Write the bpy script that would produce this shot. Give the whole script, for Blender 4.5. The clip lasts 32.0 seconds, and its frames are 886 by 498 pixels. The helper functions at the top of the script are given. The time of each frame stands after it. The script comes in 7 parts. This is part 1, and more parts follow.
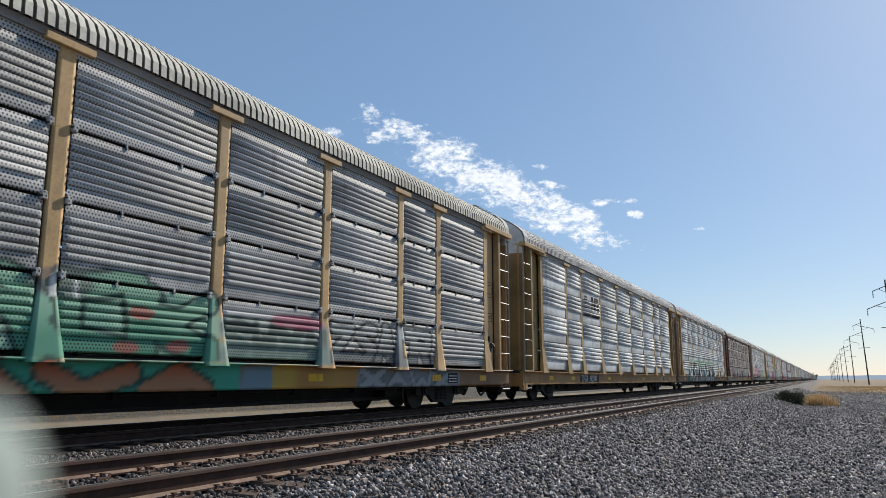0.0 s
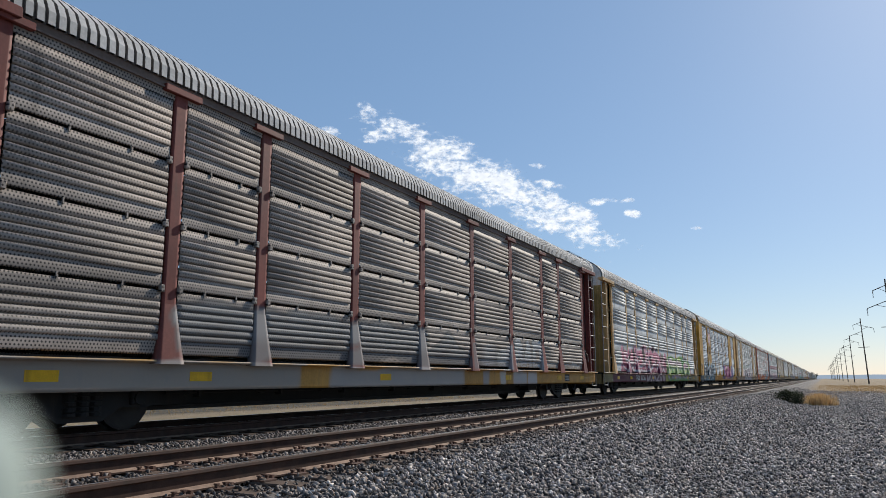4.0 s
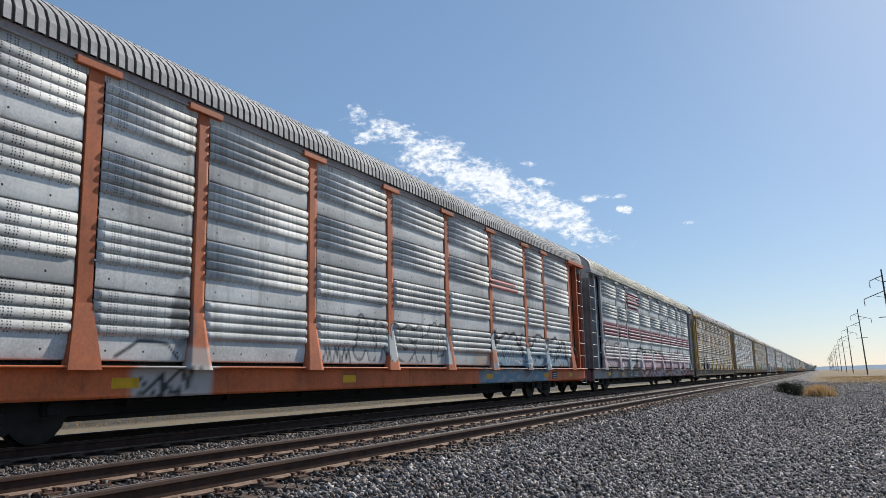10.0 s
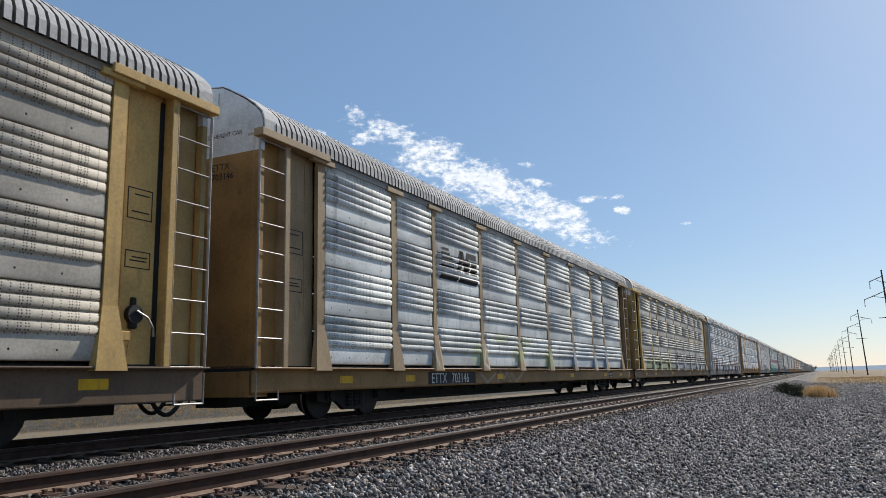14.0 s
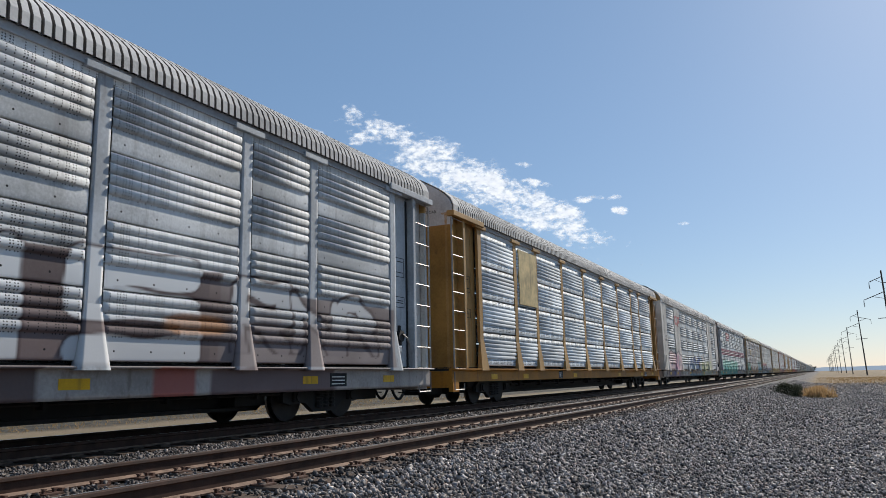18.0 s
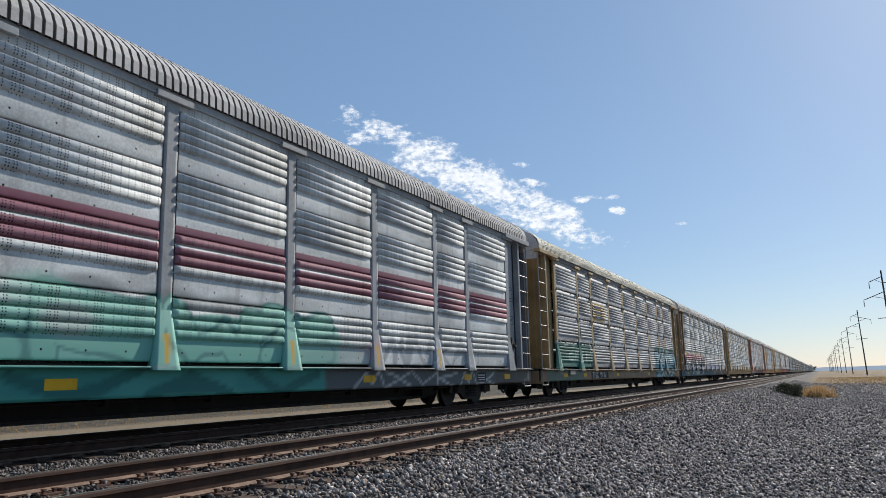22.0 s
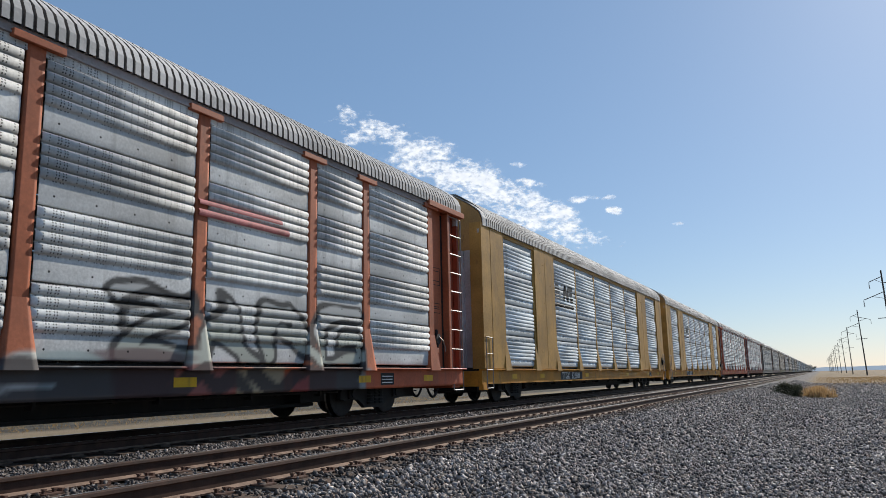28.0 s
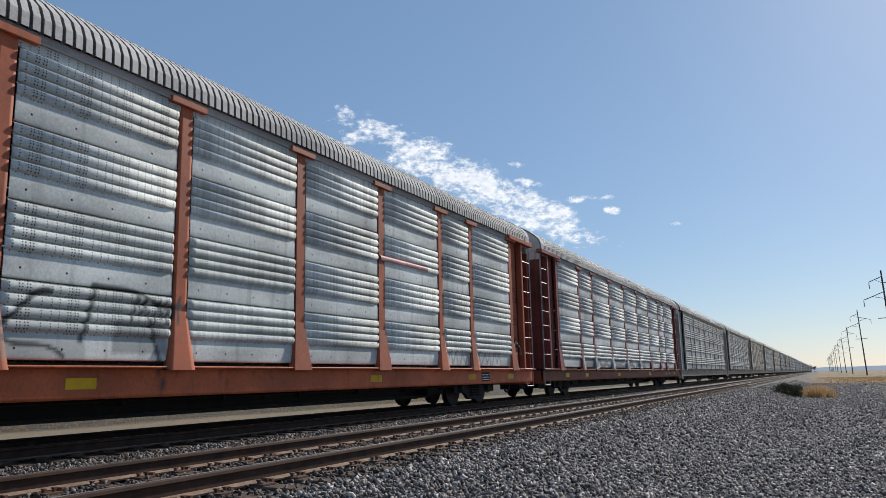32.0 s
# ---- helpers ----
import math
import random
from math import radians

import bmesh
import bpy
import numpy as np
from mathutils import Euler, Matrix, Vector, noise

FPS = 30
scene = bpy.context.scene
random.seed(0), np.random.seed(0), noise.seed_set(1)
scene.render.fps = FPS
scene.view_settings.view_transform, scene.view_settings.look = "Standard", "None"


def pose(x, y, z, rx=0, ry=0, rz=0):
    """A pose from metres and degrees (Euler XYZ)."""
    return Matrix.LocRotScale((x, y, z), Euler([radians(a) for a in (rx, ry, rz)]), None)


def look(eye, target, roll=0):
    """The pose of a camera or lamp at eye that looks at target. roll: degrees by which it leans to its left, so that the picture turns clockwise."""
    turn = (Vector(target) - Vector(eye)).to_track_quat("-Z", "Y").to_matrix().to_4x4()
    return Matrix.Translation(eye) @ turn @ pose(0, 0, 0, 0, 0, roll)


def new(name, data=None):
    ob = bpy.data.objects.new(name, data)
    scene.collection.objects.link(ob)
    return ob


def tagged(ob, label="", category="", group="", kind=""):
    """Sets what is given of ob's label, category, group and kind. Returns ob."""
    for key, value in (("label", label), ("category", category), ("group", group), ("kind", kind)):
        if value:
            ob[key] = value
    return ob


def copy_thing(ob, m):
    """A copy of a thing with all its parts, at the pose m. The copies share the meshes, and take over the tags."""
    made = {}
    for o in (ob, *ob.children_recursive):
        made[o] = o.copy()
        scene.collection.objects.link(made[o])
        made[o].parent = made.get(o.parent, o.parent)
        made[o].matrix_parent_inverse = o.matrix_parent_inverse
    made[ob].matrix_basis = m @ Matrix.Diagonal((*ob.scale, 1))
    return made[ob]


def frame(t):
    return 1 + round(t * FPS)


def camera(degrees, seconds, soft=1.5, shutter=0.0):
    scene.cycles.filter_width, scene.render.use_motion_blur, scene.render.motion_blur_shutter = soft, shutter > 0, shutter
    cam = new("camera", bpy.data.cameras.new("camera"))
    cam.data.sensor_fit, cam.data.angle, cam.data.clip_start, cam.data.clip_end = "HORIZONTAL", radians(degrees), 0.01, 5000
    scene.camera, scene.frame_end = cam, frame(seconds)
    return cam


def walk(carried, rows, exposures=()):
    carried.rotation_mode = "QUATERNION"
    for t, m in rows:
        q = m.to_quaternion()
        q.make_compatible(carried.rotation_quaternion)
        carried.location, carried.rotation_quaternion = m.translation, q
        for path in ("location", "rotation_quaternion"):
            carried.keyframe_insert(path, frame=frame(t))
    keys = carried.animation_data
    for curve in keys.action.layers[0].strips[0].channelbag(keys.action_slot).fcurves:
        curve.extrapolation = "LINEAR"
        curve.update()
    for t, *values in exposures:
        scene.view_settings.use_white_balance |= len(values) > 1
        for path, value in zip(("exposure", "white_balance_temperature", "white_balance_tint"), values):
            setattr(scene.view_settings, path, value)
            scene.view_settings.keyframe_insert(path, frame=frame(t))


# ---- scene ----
import functools

# The camera: held nearly still by hand, a slow lean between 5.5 and 8 s.
EYE = 0.729
CAMERA_ROWS = [
    (0, 0.0000, 99.856, 0.022, 26.506),
    (1, 0.0000, 99.850, 0.028, 26.502),
    (2.5, 0.0000, 99.845, 0.058, 26.504),
    (4.5, 0.0000, 99.797, 0.008, 26.505),
    (5, 0.0000, 99.797, 0.007, 26.505),
    (5.5, 0.0000, 99.816, 0.128, 26.507),
    (6, 0.0025, 99.830, 0.365, 26.566),
    (6.5, 0.0040, 99.852, 0.737, 26.657),
    (7, 0.0068, 99.869, 1.129, 26.693),
    (7.5, 0.0130, 99.847, 1.415, 26.680),
    (8, 0.0160, 99.831, 1.424, 26.652),
    (8.5, 0.0160, 99.797, 1.333, 26.576),
    (9, 0.0160, 99.781, 1.245, 26.505),
    (9.5, 0.0160, 99.777, 1.244, 26.484),
    (10, 0.0160, 99.788, 1.261, 26.481),
    (11, 0.0160, 99.799, 1.267, 26.479),
    (12, 0.0160, 99.827, 1.259, 26.491),
    (13, 0.0160, 99.841, 1.254, 26.495),
    (14.5, 0.0160, 99.838, 1.281, 26.487),
    (16.5, 0.0160, 99.836, 1.230, 26.456),
    (20, 0.0160, 99.828, 1.216, 26.456),
    (24.5, 0.0160, 99.832, 1.217, 26.455),
    (28, 0.0160, 99.832, 1.223, 26.455),
    (30, 0.0160, 99.827, 1.212, 26.450),
    (32, 0.0160, 99.816, 1.193, 26.450),]
cam = camera(61.18, 32.0, soft=0.6, shutter=0.01)
cam.data.dof.use_dof = True
cam.data.dof.focus_distance = 14.0
cam.data.dof.aperture_fstop = 12.0
walk(cam, [(t, pose(x, 0, EYE, rx, ry, rz)) for t, x, rx, ry, rz in CAMERA_ROWS], exposures=[(0.0, -0.02, 6480, 10), (5.5, -0.03, 6480, 10), (7.0, -0.12, 6480, 10), (8.0, -0.06, 6480, 10), (9.5, -0.02, 6480, 10), (14.0, -0.02, 6480, 10), (17.0, -0.03, 6480, 10), (18.0, -0.08, 6480, 10), (19.0, -0.14, 6480, 10), (20.0, -0.06, 6480, 10), (22.0, -0.04, 6480, 10), (26.5, -0.04, 6480, 10), (28.0, -0.05, 6480, 10), (29.2, -0.15, 6480, 10), (30.5, -0.15, 6480, 10), (32.0, -0.10, 6480, 10)])

# ---- light ----
SUN_AZ, SUN_EL = radians(13.0), radians(31.0)      # east of the track's line (+y), above the horizon
world = bpy.data.worlds.new("sky")
scene.world = world
world.use_nodes = True
wn, wl = world.node_tree.nodes, world.node_tree.links
wn.clear()
sky = wn.new("ShaderNodeTexSky")
sky.sky_type, sky.sun_disc = "NISHITA", False
sky.sun_elevation, sky.sun_rotation = SUN_EL, SUN_AZ
sky.altitude, sky.air_density, sky.dust_density, sky.ozone_density = 300, 1.0, 0.4, 2.8
wbg, wout = wn.new("ShaderNodeBackground"), wn.new("ShaderNodeOutputWorld")
wbg.inputs["Strength"].default_value = 0.082
haze = wn.new("ShaderNodeMix")
haze.data_type = "RGBA"
haze.inputs[0].default_value, haze.inputs[7].default_value = 0.34, (4.0, 6.9, 11.2, 1)     # thin even haze over the whole sky
wl.new(sky.outputs[0], haze.inputs[6])
wl.new(haze.outputs[2], wbg.inputs[0])
wl.new(wbg.outputs[0], wout.inputs[0])
sun_data = bpy.data.lights.new("sun", "SUN")
sun_data.energy, sun_data.angle, sun_data.color = 4.6, radians(0.53), (1.0, 0.94, 0.84)
sun = new("sun", sun_data)
sun_dir = Vector((math.sin(SUN_AZ) * math.cos(SUN_EL), math.cos(SUN_AZ) * math.cos(SUN_EL), math.sin(SUN_EL)))
sun.matrix_world = look((0, 0, 60), Vector((0, 0, 60)) - sun_dir)


# ---- node helpers ----
class Tree:
    """A short hand for material node trees."""

    def __init__(self, name, group=None):
        if group:
            self.nt = group
            return
        self.mat = bpy.data.materials.new(name)
        self.mat.use_nodes = True
        self.nt = self.mat.node_tree
        self.bsdf = self.nt.nodes["Principled BSDF"]
        self.out = self.nt.nodes["Material Output"]

    def node(self, kind, **kw):
        n = self.nt.nodes.new(kind)
        for k, v in kw.items():
            if k == "operation":
                n.operation = v
            elif k == "blend_type":
                n.blend_type = v
            elif k == "data_type":
                n.data_type = v
            elif k == "feature":
                n.feature = v
            elif k == "object":
                n.object = v
        return n

    def put(self, socket, value):
        if isinstance(value, bpy.types.NodeSocket):
            self.nt.links.new(value, socket)
        elif isinstance(value, (tuple, list)) and len(value) == 3 and socket.type == "RGBA":
            socket.default_value = (*value, 1.0)
        else:
            socket.default_value = value

    def math(self, op, a, b=0.0, c=0.0):
        n = self.node("ShaderNodeMath", operation=op)
        for s, v in zip(n.inputs, (a, b, c)):
            self.put(s, v)
        return n.outputs[0]

    def step(self, lo, hi, x):
        n = self.node("ShaderNodeMapRange")
        n.interpolation_type = "SMOOTHSTEP"
        for s, v in zip(n.inputs[:5], (x, lo, hi, 0.0, 1.0)):
            self.put(s, v)
        return n.outputs[0]

    def mix(self, fac, a, b, blend="MIX"):
        n = self.node("ShaderNodeMix", data_type="RGBA", blend_type=blend)
        self.put(n.inputs[0], fac)
        self.put(n.inputs[6], a)
        self.put(n.inputs[7], b)
        return n.outputs[2]

    def noise(self, vec, scale, detail=3.0, rough=0.55, offset=0.0):
        n = self.node("ShaderNodeTexNoise")
        self.put(n.inputs["Vector"], vec)
        n.inputs["Scale"].default_value, n.inputs["Detail"].default_value, n.inputs["Roughness"].default_value = scale, detail, rough
        return n.outputs[0]

    def scaled(self, vec, s, shift=(0, 0, 0)):
        n = self.node("ShaderNodeMapping")
        self.put(n.inputs[0], vec)
        n.inputs["Location"].default_value = shift
        n.inputs["Scale"].default_value = s
        return n.outputs[0]

    def voronoi(self, vec, scale, feature="F1", rand=1.0):
        n = self.node("ShaderNodeTexVoronoi", feature=feature)
        self.put(n.inputs["Vector"], vec)
        n.inputs["Scale"].default_value, n.inputs["Randomness"].default_value = scale, rand
        return n

    def coords(self, ob=None):
        n = self.node("ShaderNodeTexCoord", **({"object": ob} if ob else {}))
        return n.outputs["Object"]

    def split(self, vec):
        n = self.node("ShaderNodeSeparateXYZ")
        self.put(n.inputs[0], vec)
        return n.outputs

    def bump(self, height, strength=0.3, distance=0.01):
        n = self.node("ShaderNodeBump")
        n.inputs["Strength"].default_value, n.inputs["Distance"].default_value = strength, distance
        self.put(n.inputs["Height"], height)
        self.nt.links.new(n.outputs[0], self.bsdf.inputs["Normal"])

    def finish(self, colour, rough=0.6, metal=0.0, spec=0.5):
        self.put(self.bsdf.inputs["Base Color"], colour)
        self.put(self.bsdf.inputs["Roughness"], rough)
        self.put(self.bsdf.inputs["Metallic"], metal)
        self.put(self.bsdf.inputs["Specular IOR Level"], spec)
        return self.mat


def worn(name, colour, rough=0.6, metal=0.0, spread=0.35, scale=3.0, bump=0.15, dirt=(0.06, 0.05, 0.04), dirt_amount=0.35):
    """A painted or bare surface with mottling at two scales and vertical dirt runs."""
    t = Tree(name)
    v = t.coords()
    big, fine = t.noise(v, scale, 4), t.noise(v, scale * 14, 2)
    shade = t.math("ADD", t.math("MULTIPLY", big, 0.7), t.math("MULTIPLY", fine, 0.3))
    lo, hi = tuple(c * (1 - spread) for c in colour), tuple(min(c * (1 + spread), 0.95) for c in colour)
    c = t.mix(t.step(0.3, 0.7, shade), lo, hi)
    runs = t.noise(t.scaled(v, (6, 6, 0.5)), 1.2, 4)
    c = t.mix(t.math("MULTIPLY", t.step(0.5, 0.75, runs), dirt_amount), c, dirt)
    if bump:
        t.bump(fine, bump, 0.004)
    return t.finish(c, t.math("ADD", rough - 0.08, t.math("MULTIPLY", big, 0.16)), metal, 0.5 if metal else 0.22)


# ---- mesh helpers ----
def part(name, bm, material, parent=None, label=""):
    """Links a bmesh as one mesh object, under a thing or a part."""
    me = bpy.data.meshes.new(name)
    bm.to_mesh(me)
    bm.free()
    return link(name, me, material, parent, label)


def link(name, me, material, parent=None, label="", m=None):
    ob = new(name, me)
    if material and not me.materials:
        me.materials.append(material)
    elif material and me.materials[0] != material:
        ob.material_slots[0].link = "OBJECT"
        ob.material_slots[0].material = material
    if parent:
        ob.parent = parent
    if m is not None:
        ob.matrix_basis = m
    if label:
        ob["label"] = label
    return ob


def box(bm, x0, x1, y0, y1, z0, z1, bevel=0.0):
    vs = [bm.verts.new((x, y, z)) for x in (x0, x1) for y in (y0, y1) for z in (z0, z1)]
    fs = [(0, 1, 3, 2), (4, 6, 7, 5), (0, 4, 5, 1), (2, 3, 7, 6), (0, 2, 6, 4), (1, 5, 7, 3)]
    faces = [bm.faces.new([vs[i] for i in f]) for f in fs]
    if bevel:
        edges = list({e for f in faces for e in f.edges})
        bmesh.ops.bevel(bm, geom=edges, offset=bevel, segments=1, affect="EDGES")
    return bm


def prism(bm, outline, lo, hi, axis=0):
    """An outline in two axes, pushed from lo to hi along the third. axis 0: outline is (y, z); 1: (x, z)."""
    def place(a, b, c):
        return (c, a, b) if axis == 0 else (a, c, b)
    rings = [[bm.verts.new(place(a, b, c)) for a, b in outline] for c in (lo, hi)]
    n = len(outline)
    bm.faces.new(rings[0])
    bm.faces.new(list(reversed(rings[1])))
    for i in range(n):
        bm.faces.new([rings[0][i], rings[1][i], rings[1][(i + 1) % n], rings[0][(i + 1) % n]])
    return bm


def rod(bm, a, b, r, sides=6, r2=None):
    """A round bar from a to b."""
    a, b = Vector(a), Vector(b)
    q = (b - a).to_track_quat("Z", "Y")
    r2 = r if r2 is None else r2
    rings = [[bm.verts.new(p + q @ Vector((k * math.cos(i * math.tau / sides), k * math.sin(i * math.tau / sides), 0))) for i in range(sides)] for p, k in ((a, r), (b, r2))]
    for i in range(sides):
        j = (i + 1) % sides
        bm.faces.new([rings[0][i], rings[0][j], rings[1][j], rings[1][i]])
    bm.faces.new(list(reversed(rings[0])))
    bm.faces.new(rings[1])
    return bm


def tube(bm, pts, r, sides=6):
    for a, b in zip(pts, pts[1:]):
        rod(bm, a, b, r, sides)
    return bm


def sheet_mesh(name, profile, y0, y1):
    """A thin sheet whose (x, z) profile runs along y, its ridges pressed flat at both ends."""
    vs = [(min(x, 0.006) if end else x, y, z) for y, end in ((y0, 1), (y0 + 0.035, 0), (y1 - 0.035, 0), (y1, 1)) for x, z in profile]
    n = len(profile)
    me = bpy.data.meshes.new(name)
    me.from_pydata(vs, [], [(j * n + i, j * n + i + n, j * n + i + n + 1, j * n + i + 1) for j in range(3) for i in range(n - 1)])
    me.shade_smooth()
    return me


def fix(bm):
    bmesh.ops.recalc_face_normals(bm, faces=bm.faces)
    return bm


# ---- ground materials ----
def ground_material():
    t = Tree("ground_soil_and_ballast")
    g = t.node("ShaderNodeNewGeometry")
    p = g.outputs["Position"]
    x, y, z = t.split(p)
    stones = t.voronoi(p, 17.0)
    stones2 = t.voronoi(p, 33.0)
    grey = t.mix(t.split(stones.outputs["Color"])[0], (0.045, 0.04, 0.036), (0.32, 0.275, 0.25))
    grey = t.mix(t.math("MULTIPLY", t.split(stones2.outputs["Color"])[1], 0.5), grey, (0.07, 0.066, 0.062))
    patch = t.noise(p, 0.5, 5)
    grey = t.mix(t.math("MULTIPLY", t.step(0.45, 0.7, patch), 0.35), grey, (0.11, 0.09, 0.075))
    straw = t.mix(t.noise(t.scaled(p, (1, 0.25, 1)), 0.6, 5), (0.27, 0.175, 0.085), (0.20, 0.14, 0.075))
    straw = t.mix(t.step(0.45, 0.65, t.noise(p, 3.0, 4)), straw, (0.26, 0.19, 0.11))
    dust = t.mix(t.noise(p, 1.3, 5), (0.125, 0.11, 0.102), (0.215, 0.19, 0.175))
    dust = t.mix(t.math("MULTIPLY", t.step(0.35, 0.75, t.noise(p, 9.0, 4)), 0.55), dust, grey)
    # bare dusty road on the near side, straw further on
    edge = t.math("ADD", y, t.math("MULTIPLY", t.noise(p, 0.12, 3), 34.0))
    right = t.math("MULTIPLY", t.step(-1.6, 2.6, x), t.step(40.0, 150.0, t.math("MULTIPLY_ADD", x, 5.0, edge)))
    c = t.mix(right, grey, dust)
    far = t.math("MULTIPLY", t.step(-2.6, -0.6, x), t.step(80.0, 125.0, edge))
    c = t.mix(far, c, straw)
    out_right = t.step(12.0, 19.0, t.math("ADD", x, t.math("MULTIPLY", t.noise(p, 0.3, 3), 3.0)))
    c = t.mix(out_right, c, straw)
    # beyond the train: pale sand, then dry scrub
    wob = t.math("ADD", x, t.math("MULTIPLY", t.noise(p, 0.15, 3), 4.0))
    sand = t.mix(t.noise(p, 2.0, 4), (0.25, 0.185, 0.11), (0.32, 0.235, 0.14))
    c = t.mix(t.step(-14.0, -15.5, wob), c, sand)
    scrub = t.mix(t.step(0.4, 0.62, t.noise(p, 1.1, 5)), (0.12, 0.10, 0.07), (0.06, 0.05, 0.037))
    c = t.mix(t.step(-28.0, -31.0, wob), c, scrub)
    t.bump(t.math("MULTIPLY", stones.outputs["Distance"], -1.0), 0.9, 0.05)
    return t.finish(c, 0.9, 0.0, 0.2)


def stone_material(name="ballast_stone", stain=0.0):
    t = Tree(name)
    g = t.node("ShaderNodeNewGeometry")
    r = g.outputs["Random Per Island"]
    ramp = t.node("ShaderNodeValToRGB")
    t.put(ramp.inputs[0], r)
    e = ramp.color_ramp.elements
    e[0].position, e[0].color = 0.0, (0.022, 0.019, 0.018, 1)
    e[1].position, e[1].color = 1.0, (0.86, 0.77, 0.70, 1)
    for pos, col in ((0.40, (0.14, 0.118, 0.108, 1)), (0.74, (0.50, 0.435, 0.40, 1)), (0.86, (0.30, 0.21, 0.155, 1))):
        n = e.new(pos)
        n.color = col
    v = g.outputs["Position"]
    c = t.mix(t.math("MULTIPLY", t.noise(v, 60.0, 3), 0.6), ramp.outputs[0], (0.16, 0.15, 0.145))
    if stain:          # rust and oil from the rails
        c = t.mix(t.math("MULTIPLY_ADD", t.noise(v, 1.5, 4), 0.5, stain), c, (0.05, 0.034, 0.026))
    t.bump(t.noise(v, 120.0, 2), 0.4, 0.004)
    return t.finish(c, 0.75, 0.0, 0.35)


M_GROUND = ground_material()
M_STONE = stone_material()
M_STONE_STAINED = stone_material("stained_ballast_stone", 0.2)
M_STONE_RUSTY = stone_material("rusty_ballast_stone", 0.42)
M_RAIL = worn("rusted_rail_steel", (0.055, 0.028, 0.019), 0.75, 0.0, 0.4, 6.0, 0.2)
M_RAILHEAD = worn("polished_rail_head", (0.78, 0.76, 0.73), 0.33, 1.0, 0.1, 5.0, 0.05, dirt_amount=0.1)
# paler brown puts the sun on the foot's upper faces into colour
M_FOOT = worn("sunlit_rail_foot", (0.27, 0.18, 0.13), 0.8, 0.0, 0.35, 8.0, 0.2)
M_TIE = worn("weathered_tie_timber", (0.10, 0.066, 0.048), 0.85, 0.0, 0.45, 5.0, 0.4)
M_PLATE = worn("rusty_tie_plate", (0.13, 0.065, 0.042), 0.75, 0.2, 0.4, 9.0, 0.3)
M_BLACK = worn("grimy_underframe_steel", (0.010, 0.0095, 0.010), 0.75, 0.1, 0.4, 4.0, 0.2, dirt=(0.03, 0.024, 0.018), dirt_amount=0.5)
M_WHEEL = worn("worn_wheel_steel", (0.03, 0.025, 0.022), 0.75, 0.3, 0.4, 6.0, 0.15)
M_TREAD = worn("bright_wheel_tread", (0.12, 0.11, 0.10), 0.3, 1.0, 0.1, 6.0, 0.05)
M_RUNG = worn("bare_steel_rung", (0.30, 0.285, 0.265), 0.5, 0.5, 0.25, 9.0, 0.1)
M_HOSE = worn("black_rubber_hose", (0.02, 0.02, 0.02), 0.65, 0.0, 0.3, 9.0, 0.1)
M_YELLOW = worn("yellow_reflector_paint", (0.72, 0.40, 0.015), 0.5, 0.0, 0.15, 5.0, 0.05)
M_INK = worn("black_lettering_paint", (0.014, 0.014, 0.015), 0.6, 0.0, 0.2, 5.0, 0.0)
M_CHALK = worn("white_lettering_paint", (0.72, 0.71, 0.68), 0.6, 0.0, 0.12, 5.0, 0.0)

# ---- setting: the land, as one sheet to the horizon ----
NEAR_C, TRAIN_C = -5.42, -9.81      # track centre lines
PROFILE_X = [(-4000, -1.6), (-400, -1.4), (-60, -1.3), (-20, -1.15), (-15.5, -1.05), (-13.1, -0.28), (-12.0, -0.2), (-8.3, -0.2), (-7.65, -0.24),
             (-7.0, -0.2), (-3.75, -0.2), (-3.2, -0.3), (-1.6, -0.66), (-0.6, -0.78), (1.5, -0.82), (8, -0.86), (60, -1.0), (400, -1.2), (4000, -1.6)]


def land_height(x):
    xs, zs = zip(*PROFILE_X)
    return np.interp(x, xs, zs)


def build_ground():
    ys = [-300, -60, -10, 0, 4, 8, 12, 16, 24, 36, 60, 120, 300, 900, 2500, 4900]
    xs = sorted({x for x, _ in PROFILE_X} | set(np.round(np.arange(-3.6, 4, 0.6), 2).tolist()))
    vs = []
    for y in ys:
        for x in xs:
            w = 0.03 * noise.noise(Vector((x * 0.7, y * 0.5, 0))) if -4 < x < 8 else 0
            vs.append((x, y, float(land_height(x)) + w * (x > -3.4)))
    n = len(xs)
    me = bpy.data.meshes.new("ground")
    me.from_pydata(vs, [], [(j * n + i, j * n + i + 1, (j + 1) * n + i + 1, (j + 1) * n + i) for j in range(len(ys) - 1) for i in range(n - 1)])
    me.shade_smooth()
    tagged(link("ground", me, M_GROUND), "flat dry plain of grey ballast, dust and straw", "ground", kind="structure")


build_ground()


def rail_outline():
    half = [(0.0, 0.0), (0.014, -0.001), (0.025, -0.005), (0.033, -0.012), (0.037, -0.035), (0.012, -0.05), (0.009, -0.135), (0.07, -0.155), (0.07, -0.17)]
    return half + [(-x, z) for x, z in reversed(half[1:])]


